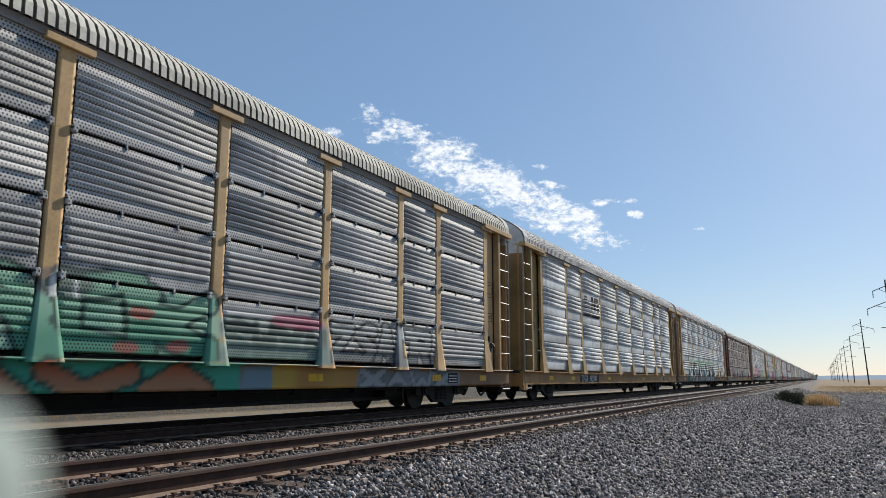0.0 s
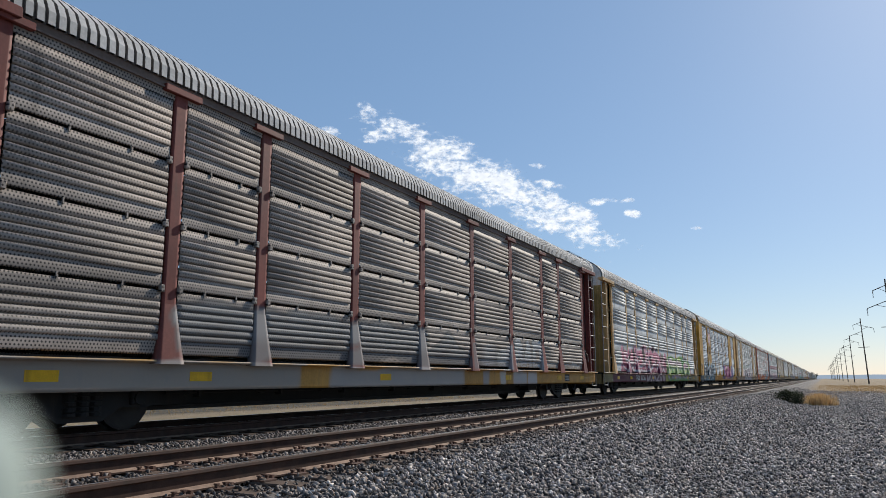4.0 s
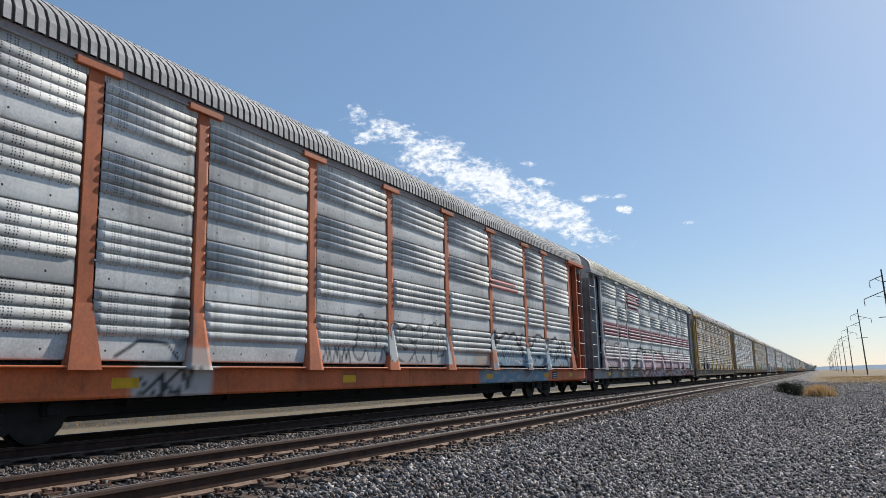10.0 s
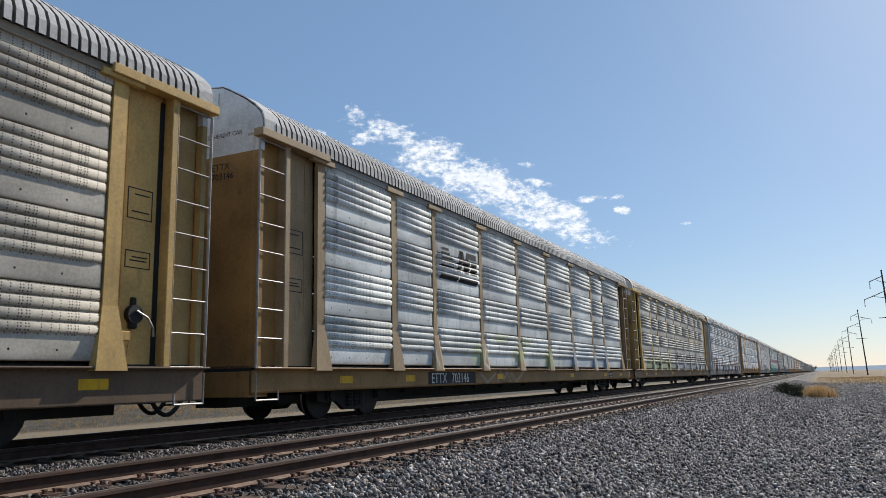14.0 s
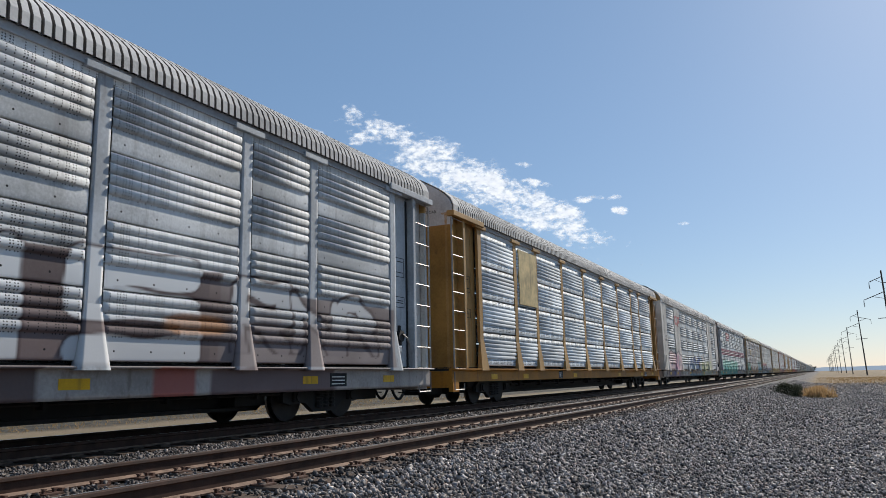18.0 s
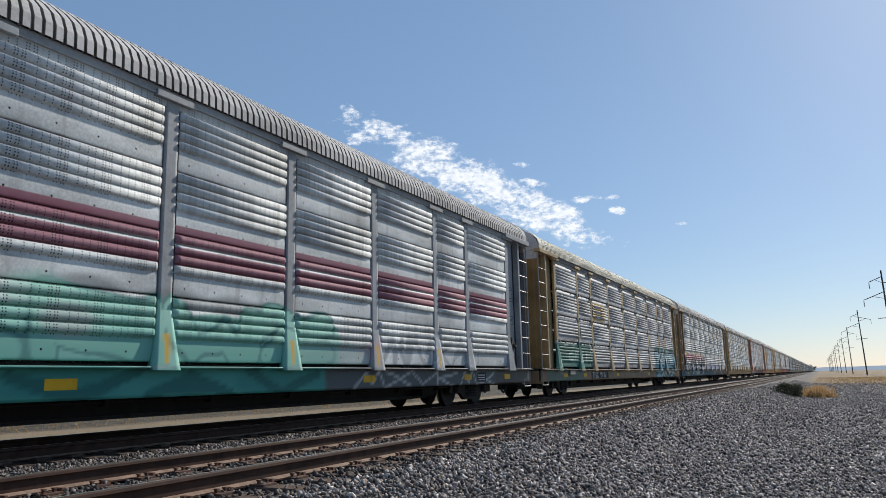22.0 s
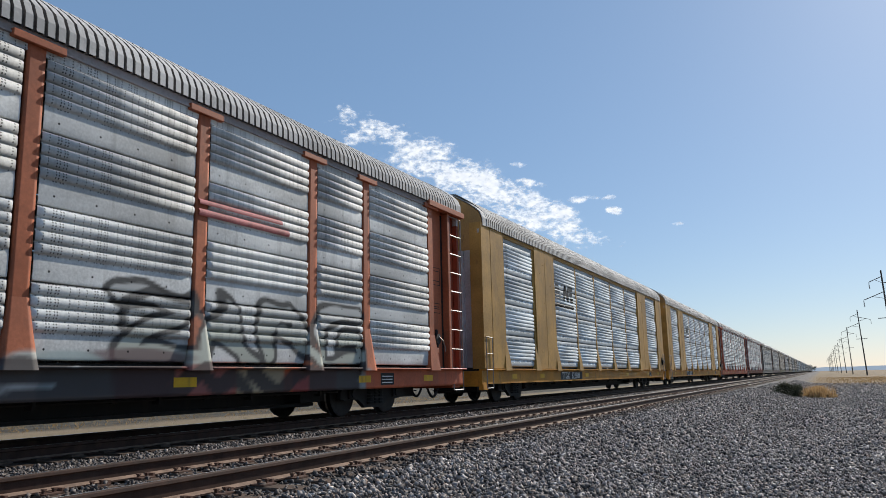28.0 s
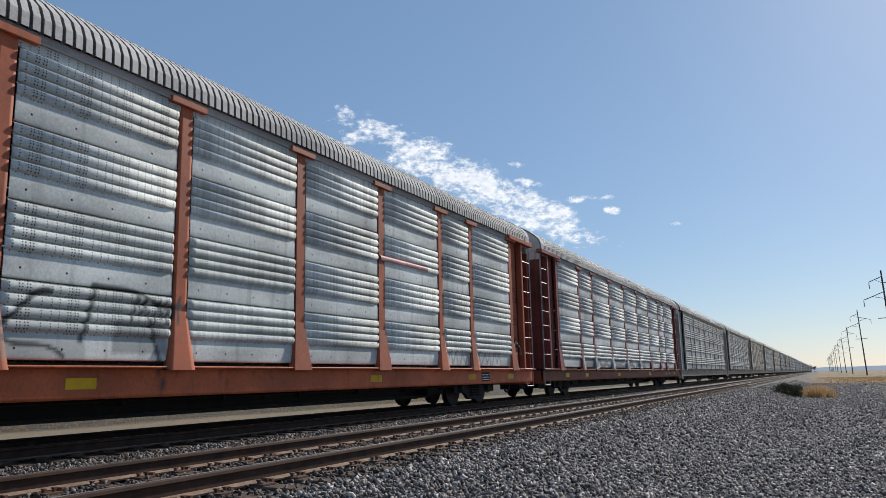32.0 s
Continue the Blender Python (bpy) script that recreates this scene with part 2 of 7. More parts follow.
def build_track(name, centre, label):
    track = tagged(new(name), label, "railway track", kind="structure")
    track.location = (centre, 0, 0)
    for s in (-0.7525, 0.7525):
        for y0, y1 in ((-60, 60), (60.006, 1600)):
            bm = bmesh.new()
            prism(bm, [(x + s, z) for x, z in rail_outline()], y0, y1, axis=1)
            me = bpy.data.meshes.new("rail")
            fix(bm).to_mesh(me)
            bm.free()
            for m in (M_RAIL, M_RAILHEAD, M_FOOT):
                me.materials.append(m)
            for f in me.polygons:
                z = sum(me.vertices[i].co.z for i in f.vertices) / len(f.vertices)
                if len(f.vertices) == 4 and f.normal.z > 0.5:
                    f.material_index = 1 if z > -0.002 else (0 if z > -0.05 else 2)
            ob = new("rail", me)
            ob.parent = track
    return track


near_track = build_track("near_track", NEAR_C, "empty railway track with rusty rails and bright heads")
train_track = build_track("train_track", TRAIN_C, "railway track under the moving train")


# ---- the train: paint ----
GLYPHS = {  # strokes on a ten by ten grid, from-to
    "T": "09-99 59-50", "I": "19-89 59-50 10-80", "E": "09-00 09-89 05-75 00-90", "M": "00-09 09-54 54-99 99-90", "P": "00-09 09-89 89-95 95-05", "U": "09-00 00-90 90-99",
    "S": "99-09 09-05 05-95 95-90 90-00", "s": "98-59 59-07 07-93 93-50 50-01", "a": "00-49 49-80 24-64", "c": "99-09 09-00 00-90 90-94 94-54", "d": "00-09 09-90 90-99", "e": "09-20 20-55 55-80 80-99",
    "f": "00-09 09-99 99-95 95-05 45-90", "g": "09-54 99-54 54-50", "h": "00-08 08-49 49-85 85-25 55-90", "k": "00-09 99-04 24-90", "o": "09-99 99-90 90-00 00-09",
    "v": "09-40 40-99", "x": "00-99 09-90", "z": "09-99 99-00 00-90", "l": "49-40", "w": "00-39 39-52 52-79 79-90", "b": "09-00 00-90 90-99 99-69"}


def ripple(y, z, scale, seed):
    """A smooth wavering between -1 and 1 over a surface."""
    r, total = random.Random(seed), 0.0
    for _ in range(4):
        a, ph, k = r.uniform(0, 6.283), r.uniform(0, 6.283), scale * r.uniform(0.6, 1.8)
        total = total + np.sin(k * (math.cos(a) * y + math.sin(a) * z) + ph)
    return total / 4


def ramp(lo, hi, x):
    k = np.clip((x - lo) / (hi - lo), 0.0, 1.0)
    return k * k * (3 - 2 * k)


def segment(y, z, y0, z0, y1, z1):
    """Distance from points to a line from one place to another."""
    dy, dz = y1 - y0, z1 - z0
    k = np.clip(((y - y0) * dy + (z - z0) * dz) / max(dy * dy + dz * dz, 1e-9), 0, 1)
    return np.hypot(y - y0 - k * dy, z - z0 - k * dz)


class SprayCan:
    """The layers of spray paint on one car's side, in the order they were put on. Colour by (y, z) in the car's space."""

    def __init__(self):
        self.layers, self.lo, self.hi, self.top, self.grain = [], 99.0, -99.0, 0.0, 1.0

    def add(self, y0, y1, z0, z1, fn):
        self.layers.append((y0, y1, z0, z1, fn))
        self.lo, self.hi, self.top = min(self.lo, y0), max(self.hi, y1), max(self.top, z1)

    def band(self, y0, y1, z0, z1, colour, a=0.92, rag=0.08, seed=1, colour2=None):
        def fn(y, z):
            n = ripple(y, z, 3.0, seed) * rag
            al = ramp(-0.03, 0.03, y - y0 + n) * ramp(-0.03, 0.03, y1 - y + n) * ramp(-0.025, 0.025, z1 - z + n) * ramp(-0.02, 0.02, z - z0)
            c = np.array(colour) if colour2 is None else np.array(colour) + (np.array(colour2) - np.array(colour)) * ramp(-0.3, 0.3, ripple(y, z, 2.2, seed + 50))[:, None]
            return c, al * a
        self.add(y0 - rag, y1 + rag, z0 - 0.02, z1 + rag + 0.02, fn)

    def blob(self, cy, cz, ry, rz, colour, a=0.9, seed=1, soft=0.18):
        def fn(y, z):
            d = np.hypot((y - cy) / ry, (z - cz) / rz) + 0.18 * ripple(y, z, 5.0, seed)
            return np.array(colour), ramp(1 + soft, 1 - soft, d) * a
        self.add(cy - ry * 1.4, cy + ry * 1.4, cz - rz * 1.4, cz + rz * 1.4, fn)

    def rounds(self, lumps, colour, edge, seed):
        """Swelling lumps run together, each with a dark rim."""
        for cy, cz, ry, rz in lumps:
            self.blob(cy, cz, ry + 0.075, rz + 0.075, edge, 0.95, seed, 0.06)
        for k, (cy, cz, ry, rz) in enumerate(lumps):
            self.blob(cy, cz, ry + 0.03, rz + 0.03, edge, 0.6, seed + k, 0.05)
            self.blob(cy, cz, ry, rz, colour, 0.92, seed + k, 0.10)
            self.blob(cy - 0.04, cz + 0.05, ry * 0.6, rz * 0.55, tuple(v * 1.25 for v in colour), 0.55, seed + k, 0.4)

    def line(self, points, width, colour, a=0.9, seed=1):
        def fn(y, z):
            w = 0.03 * ripple(y, z, 6.0, seed)
            d = functools.reduce(np.minimum, [segment(y + w, z + w, *p, *q) for p, q in zip(points, points[1:])])
            return np.array(colour), ramp(width + 0.02, max(width - 0.02, 0.0), d) * a
        ys, zs = [p[0] for p in points], [p[1] for p in points]
        self.add(min(ys) - 0.2, max(ys) + 0.2, min(zs) - 0.2, max(zs) + 0.2, fn)

    def under(self, points, low, colour, a=0.9, seed=1, colour2=None):
        """Fills from low up to a jagged edge."""
        ys, zs = [p[0] for p in points], [p[1] for p in points]

        def fn(y, z):
            top = np.interp(y, ys, zs) + 0.02 * ripple(y, z, 5.0, seed)
            al = ramp(-0.02, 0.02, top - z) * ramp(-0.02, 0.02, z - low) * (y > ys[0]) * (y < ys[-1])
            c = np.array(colour) if colour2 is None else np.array(colour) + (np.array(colour2) - np.array(colour)) * ramp(-0.3, 0.3, ripple(y, z, 2.0, seed + 50))[:, None]
            return c, al * a
        self.add(ys[0], ys[-1], low - 0.02, max(zs) + 0.05, fn)

    def letters(self, text, y0, y1, z0, z1, fill, line=None, r=0.13, o=0.05, fill2=None, halo=None, halo_r=0.16, drop=None, lean=0.0, seed=1, wob=0.05, hollow=False, a=0.92, mid=0.5):
        """Fat strokes side by side, filled and outlined, with a halo or a cast block behind them."""
        rnd, o = random.Random(seed), o * 1.3
        width = (y1 - y0) / len(text)
        strokes = []
        for i, ch in enumerate(text):
            up, down, side = rnd.uniform(-0.07, 0.03), rnd.uniform(-0.02, 0.05), rnd.uniform(-0.04, 0.04)
            lo, hi = z0 + r * 0.6 + down, z1 - r * 0.8 + up
            left, wide = y0 + i * width + r * 0.9 + side, width - 1.8 * r
            for bit in GLYPHS[ch].split():
                (u0, v0), (u1, v1) = (((int(c[0]) / 9), (int(c[1]) / 9)) for c in bit.split("-"))
                strokes.append((left + u0 * wide + lean * v0, lo + v0 * (hi - lo), left + u1 * wide + lean * v1, lo + v1 * (hi - lo)))

        def reach(y, z):
            wy, wz = y + wob * ripple(y, z, 5.0, seed), z + wob * ripple(y, z, 4.0, seed + 9)
            return functools.reduce(np.minimum, [segment(wy, wz, *q) for q in strokes]) - r * (1 + 0.25 * ripple(y, z, 3.0, seed + 3))
        pad = 0.1 + r + (halo_r if halo else 0.0)
        area = (y0 - pad, y1 + pad + abs(lean), z0 - 0.03, z1 + (halo_r if halo else 0.0) + o + 0.06)
        if halo:
            self.add(*area, lambda y, z: (np.array(halo), ramp(halo_r, halo_r * 0.5, reach(y, z) + 0.05 * ripple(y, z, 4.0, seed + 5)) * ramp(-0.02, 0.02, z - z0) * 0.85))
        if drop:
            for k in (0.12, 0.07):
                self.add(*area, lambda y, z, k=k: (np.array(drop), ramp(0.05, 0.03, reach(y - k, z + k * 0.7)) * ramp(-0.02, 0.02, z - z0) * 0.9))
        if line:
            self.add(*area, lambda y, z: (np.array(line), ramp(o + 0.02, o - 0.02, reach(y, z)) * ramp(-0.02, 0.02, z - z0) * a))
        if not hollow:
            def body(y, z):
                c = np.array(fill)
                if fill2:
                    k = ramp(mid - 0.25, mid + 0.25, (z - z0) / (z1 - z0) + 0.18 * ripple(y, z, 4.0, seed + 7))[:, None]
                    c = np.array(fill2) * (1 - k) + np.array(fill) * k
                return c, ramp(0.018, -0.018, reach(y, z)) * ramp(-0.02, 0.02, z - z0) * a
            self.add(*area, body)
        elif fill:
            self.add(*area, lambda y, z: (np.array(fill), ramp(0.012, -0.012, reach(y, z)) * 0.9))

    def covers(self, y0, y1, z0):
        return any(a < y1 and b > y0 and d > z0 for a, b, c, d, _ in self.layers)

    def paint(self, me, y, z):
        """Writes the paint's colour and cover onto a mesh whose points lie at (y, z)."""
        rgb, cover = np.zeros((len(y), 3)), np.zeros(len(y))
        for y0, y1, z0, z1, fn in self.layers:
            m = (y >= y0) & (y <= y1) & (z >= z0) & (z <= z1)
            if not m.any():
                continue
            c, a = fn(y[m], z[m])
            rgb[m] = rgb[m] * (1 - a[:, None]) + c * a[:, None]
            cover[m] = cover[m] * (1 - a) + a
        colour = me.attributes.new("spray", "FLOAT_VECTOR", "POINT")
        colour.data.foreach_set("vector", rgb.astype(np.float32).reshape(-1))
        me.attributes.new("cover", "FLOAT", "POINT").data.foreach_set("value", cover.astype(np.float32))


def lay_spray(t, c):
    """Mixes the spray paint that a mesh carries over a colour."""
    col, cov = t.node("ShaderNodeAttribute"), t.node("ShaderNodeAttribute")
    col.attribute_name, cov.attribute_name = "spray", "cover"
    return t.mix(1.0, t.mix(cov.outputs["Fac"], c, (0, 0, 0)), col.outputs["Vector"], "ADD"), cov.outputs["Fac"]


def net(name, points, rows, cols, wrap=False):
    """A quad net over rows x cols points."""
    idx = np.arange(rows * cols).reshape(rows, cols)
    if wrap:
        idx = np.concatenate([idx, idx[:, :1]], 1)
    q = np.stack([idx[:-1, :-1], idx[1:, :-1], idx[1:, 1:], idx[:-1, 1:]], -1).reshape(-1)
    me = bpy.data.meshes.new(name)
    me.vertices.add(rows * cols)
    me.vertices.foreach_set("co", np.asarray(points, dtype=np.float32).reshape(-1))
    me.loops.add(len(q))
    me.loops.foreach_set("vertex_index", q.astype(np.int32))
    me.polygons.add(len(q) // 4)
    me.polygons.foreach_set("loop_start", np.arange(0, len(q), 4, dtype=np.int32))
    me.update(calc_edges=True)
    return me


def finer(profile, most):
    """The same profile with points no further apart than most."""
    out = [profile[0]]
    for (x0, z0), (x1, z1) in zip(profile, profile[1:]):
        n = max(1, math.ceil(math.hypot(x1 - x0, z1 - z0) / most))
        out += [(x0 + (x1 - x0) * k / n, z0 + (z1 - z0) * k / n) for k in range(1, n + 1)]
    return out


def painted_strip(name, profile, y0, y1, can, at=(0.0, 0.0), step=0.04, most=0.038, smooth=True):
    """A sheet along y that carries spray paint; at: where its (y, z) origin lies on the car."""
    step, most = step * can.grain, most * can.grain
    prof = np.array(finer(profile, most))
    ys = np.linspace(y0, y1, max(2, int((y1 - y0) / step) + 1))
    pts = np.empty((len(ys), len(prof), 3))
    pts[:, :, 0], pts[:, :, 1], pts[:, :, 2] = prof[None, :, 0], ys[:, None], prof[None, :, 1]
    if smooth:
        pts[[0, -1], :, 0] = np.minimum(pts[[0, -1], :, 0], 0.006)
    me = net(name, pts, len(ys), len(prof))
    if smooth:
        me.shade_smooth()
    flat = pts.reshape(-1, 3)
    can.paint(me, flat[:, 1] + at[0], flat[:, 2] + at[1])
    return me


def painted_column(name, levels, can, at):
    """An upright whose outline changes from level to level: (z, x back, x front, half width at the front)."""
    pts = []
    for z, x0, x1, w in levels:
        pts += [(x0, -w, z)] + [(x1, -w + 2 * w * k / 6, z) for k in range(7)] + [(x0, w, z)]
    me = net(name, pts, len(levels), 9, True)
    p = np.array(pts)
    can.paint(me, p[:, 1] + at, p[:, 2])
    return me


def panel_material(car, tint, style, works, bands=()):
    """Galvanised side sheets: mottled zinc, holes, grime and whatever has been sprayed on them."""
    t = Tree("galvanised_side_sheet")
    tint = tuple(min(k * m, 0.8) for k, m in zip(tint, (1.07, 1.06, 1.02) if style == "dots" else (1.22, 1.2, 1.17) if style == "dense" else (1.04, 1.07, 1.08)))
    own, v = t.coords(), t.coords(car)
    x, y, z = t.split(own)
    cx, cy, cz = t.split(v)
    big = t.noise(t.scaled(v, (1, 0.35, 1)), 1.3, 5)
    fine = t.noise(v, 26.0, 3)
    lo, hi = tuple(c * 0.68 for c in tint), tuple(min(c * 1.36, 0.92) for c in tint)
    c = t.mix(t.step(0.32, 0.68, t.math("MULTIPLY_ADD", fine, 0.25, t.math("MULTIPLY", big, 0.75))), lo, hi)
    info = t.node("ShaderNodeObjectInfo")
    c = t.mix(t.math("MULTIPLY", t.step(0.5, 1.0, info.outputs["Random"]), 0.3), c, tuple(k * 0.55 for k in tint))
    runs = t.noise(t.scaled(v, (1, 3.0, 0.22)), 1.6, 5)
    c = t.mix(t.math("MULTIPLY", t.step(0.52, 0.78, runs), 0.45), c, (0.13, 0.115, 0.10))
    for z0, z1, colour in bands:
        c = t.mix(t.math("MULTIPLY", t.math("MULTIPLY", t.step(z0 - 0.01, z0 + 0.01, cz), t.step(z1 + 0.01, z1 - 0.01, cz)), 0.85), c, colour)
    c, paint = lay_spray(t, c) if works else (c, 0.0)

    def dots(py, pz, r, stagger=0.0, oy=0.0):
        row = t.math("FLOOR", t.math("DIVIDE", z, pz))
        yy = t.math("ADD", t.math("ADD", y, oy), t.math("MULTIPLY", t.math("MODULO", row, 2.0), stagger))
        a = t.math("MULTIPLY", t.math("SUBTRACT", t.math("FRACT", t.math("DIVIDE", yy, py)), 0.5), py)
        b = t.math("MULTIPLY", t.math("SUBTRACT", t.math("FRACT", t.math("DIVIDE", z, pz)), 0.5), pz)
        d = t.math("SQRT", t.math("MULTIPLY_ADD", a, a, t.math("MULTIPLY", b, b)))
        return t.step(r * 1.15, r * 0.85, d)
    if style == "dots":
        period = 0.66
        h = None
        for oy in (0.0, 0.04, 0.10, 0.14, 0.26, 0.37, 0.50):
            column = dots(period, 0.0375, 0.0098 if oy < 0.2 else 0.0088, 0.0, oy)
            h = column if h is None else t.math("MAXIMUM", h, column)
        h = t.math("MULTIPLY", h, t.step(0.30, 0.32, z))
        bolts = t.math("MULTIPLY", dots(0.62, 0.26, 0.015, 0.0, 0.1), t.step(0.32, 0.30, z))
        h = t.math("MAXIMUM", h, bolts)
    elif style == "dense":
        h = dots(0.052, 0.046, 0.0125, 0.026)
        flat = t.math("MAXIMUM", t.step(0.21, 0.19, z), t.step(0.78, 0.80, z))
        h = t.math("MULTIPLY", h, t.math("MULTIPLY_ADD", flat, 0.3, 0.66))
    else:
        h = dots(0.066, 0.048, 0.018, 0.033)
        if style == "band":
            flat = t.math("MAXIMUM", t.math("MULTIPLY", t.step(0.11, 0.115, z), t.step(0.21, 0.205, z)), t.math("MULTIPLY", t.step(0.75, 0.755, z), t.step(0.85, 0.845, z)))
            c = t.mix(t.math("MULTIPLY", t.math("MAXIMUM", t.step(0.11, 0.10, z), t.step(0.85, 0.86, z)), 0.5), c, tuple(k * 0.42 for k in tint))
        else:
            flat = t.math("MAXIMUM", t.math("MULTIPLY", t.step(0.05, 0.06, z), t.step(0.20, 0.19, z)), t.math("MULTIPLY", t.step(0.77, 0.78, z), t.step(0.92, 0.91, z)))
        h = t.math("MULTIPLY", h, t.math("MULTIPLY", flat, t.step(0.24, 0.26, t.math("FRACT", t.math("DIVIDE", y, 0.52)))))
    c = t.mix(h, c, (0.012, 0.012, 0.014))
    t.bump(t.math("MULTIPLY_ADD", h, -1.0, t.math("MULTIPLY", fine, 0.15)), 0.25, 0.006)
    metal = t.math("MULTIPLY", t.math("SUBTRACT", 1.0, paint), 0.06)
    return t.finish(c, t.math("MULTIPLY_ADD", big, 0.2, 0.58), metal, 0.16)


def paint_material(car, colour, works=False, grime=0.45, name="weathered_car_paint"):
    """Painted steel of posts, sills and doors."""
    t = Tree(name)
    v = t.coords(car)
    big, fine = t.noise(v, 1.1, 5), t.noise(v, 22.0, 3)
    c = t.mix(t.step(0.3, 0.7, t.math("MULTIPLY_ADD", fine, 0.3, t.math("MULTIPLY", big, 0.7))), tuple(k * 0.7 for k in colour), tuple(min(k * 1.22, 0.9) for k in colour))
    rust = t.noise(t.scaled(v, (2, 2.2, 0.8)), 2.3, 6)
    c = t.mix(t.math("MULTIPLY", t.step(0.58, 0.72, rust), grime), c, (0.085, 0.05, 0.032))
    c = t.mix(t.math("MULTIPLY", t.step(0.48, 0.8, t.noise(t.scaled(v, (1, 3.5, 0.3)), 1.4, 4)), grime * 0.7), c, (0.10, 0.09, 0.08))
    if works:
        c, _ = lay_spray(t, c)
    t.bump(fine, 0.2, 0.004)
    return t.finish(c, t.math("MULTIPLY_ADD", big, 0.2, 0.5), 0.0, 0.2)


def roof_material(car, tint):
    t = Tree("galvanised_roof_sheet")
    v = t.coords(car)
    big, fine = t.noise(t.scaled(v, (1, 0.4, 1)), 1.2, 5), t.noise(v, 20.0, 3)
    c = t.mix(t.step(0.35, 0.65, t.math("MULTIPLY_ADD", fine, 0.3, t.math("MULTIPLY", big, 0.7))), tuple(k * 0.85 for k in tint), tuple(min(0.9, k * 1.3) for k in tint))
    c = t.mix(t.math("MULTIPLY", t.step(0.6, 0.8, t.noise(t.scaled(v, (0.5, 2, 0.5)), 2.0, 4)), 0.4), c, (0.16, 0.12, 0.09))
    t.bump(fine, 0.15, 0.004)
    return t.finish(c, 0.85, 0.0, 0.15)


# ---- the train: shapes shared by all cars ----
SIDE = 1.55                  # half width over the posts
SHEET_H = 0.942              # one of four stacked side sheets
SHEET_Z = 1.05
A_LEN, B_LEN = 27.5, 26.9
A_BAYS = [1.85, 4.63, 6.60] + [6.60 + 2.86 * i for i in range(1, 6)] + [22.77, 25.72]
B_BAYS = [1.71, 4.39, 6.58] + [6.58 + 2.748 * i for i in range(1, 6)] + [22.51, 25.19]


def sheet_profile(style):
    """(x, z) up one side sheet: rolled ridges and flats."""
    pts = []
    if style == "dots":
        pts += [(0.0, 0.004), (0.006, 0.02), (0.009, 0.10), (0.010, 0.17), (0.008, 0.27), (0.0, 0.315)]
        start, pitch, count, rise = 0.335, 0.150, 4, 0.058
    else:
        pts += [(0.0, 0.012), (0.008, 0.03), (0.008, 0.20)]
        start, pitch, count, rise = 0.205, 0.112, 5, 0.042
    for i in range(count):                     # rounded ridges with a narrow rolled groove between them
        z = start + i * pitch
        for k in range(9):
            a = math.pi * k / 8
            pts.append((rise * max(math.sin(a), 0.0) ** 0.75, z + pitch * 0.86 * (1 - math.cos(a)) / 2))
        pts += [(-0.016, z + pitch * 0.89), (-0.016, z + pitch * 0.96)]
    if style != "dots":
        pts += [(0.008, start + count * pitch + 0.01), (0.008, SHEET_H - 0.03)]
    seam = 0.026 if style in ("dots", "band") else 0.042
    pts += [(0.0, SHEET_H - seam), (-0.05, SHEET_H - seam + 0.004)]
    return [(-0.05, 0.0 if style in ("dots", "band") else 0.05)] + pts


SHEETS = {}


def sheet(style, width):
    key = (style, round(width, 2))
    if key not in SHEETS:
        SHEETS[key] = sheet_mesh("side_sheet", sheet_profile(style), 0.0, width)
    return SHEETS[key]


M_PAN = worn("roof_pan_zinc", (0.46, 0.43, 0.38), 0.75, 0.0)
# dark colour that carries the roof grooves' shade
M_VALLEY = worn("shaded_roof_valley", (0.12, 0.105, 0.095), 0.9, 0.0, 0.4, 3.0, 0.2)
ROOF_HALF = [(1.555, 5.035), (1.55, 5.22), (1.48, 5.39), (1.33, 5.54), (1.13, 5.69), (0.8, 5.885), (0.6, 5.995), (0.0, 6.07)]
ROOF_LINE = ROOF_HALF + [(-x, z) for x, z in reversed(ROOF_HALF[:-1])]
MESHES = {}


def shared(key, build):
    if key not in MESHES:
        MESHES[key] = build()
    return MESHES[key]


def roof_mesh(length, rise=1.0, pitch=0.15):
    """Crosswise corrugated roof, pans and grooves following the roof line."""
    half, k = length / 2 - 0.36, pitch / 0.15
    steps, y = [], -half
    while y < half:
        for d, lift in ((0.0, 0.0), (0.030, 0.0), (0.036, 0.046), (0.136, 0.046), (0.149, 0.0)):
            steps.append((y + d * k, lift))
        y += pitch
    vs, fs, n = [], [], len(ROOF_LINE)
    c = (0.0, 4.6)
    for y, lift in steps:
        for x, z in ROOF_LINE:
            d = Vector((x - c[0], z - c[1])).normalized() * lift
            vs.append((x + d.x, y, 5.035 + (z - 5.035) * rise + d.y))
    for j in range(len(steps) - 1):
        for i in range(n - 1):
            fs.append((j * n + i, (j + 1) * n + i, (j + 1) * n + i + 1, j * n + i + 1))
    me = bpy.data.meshes.new("roof")
    me.from_pydata(vs, [], fs)
    me.materials.append(M_PAN)
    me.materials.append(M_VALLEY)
    for f in me.polygons:                      # groove floors and their leading flanks coloured dark, for the shade in them
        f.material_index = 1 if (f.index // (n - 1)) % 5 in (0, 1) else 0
    return me


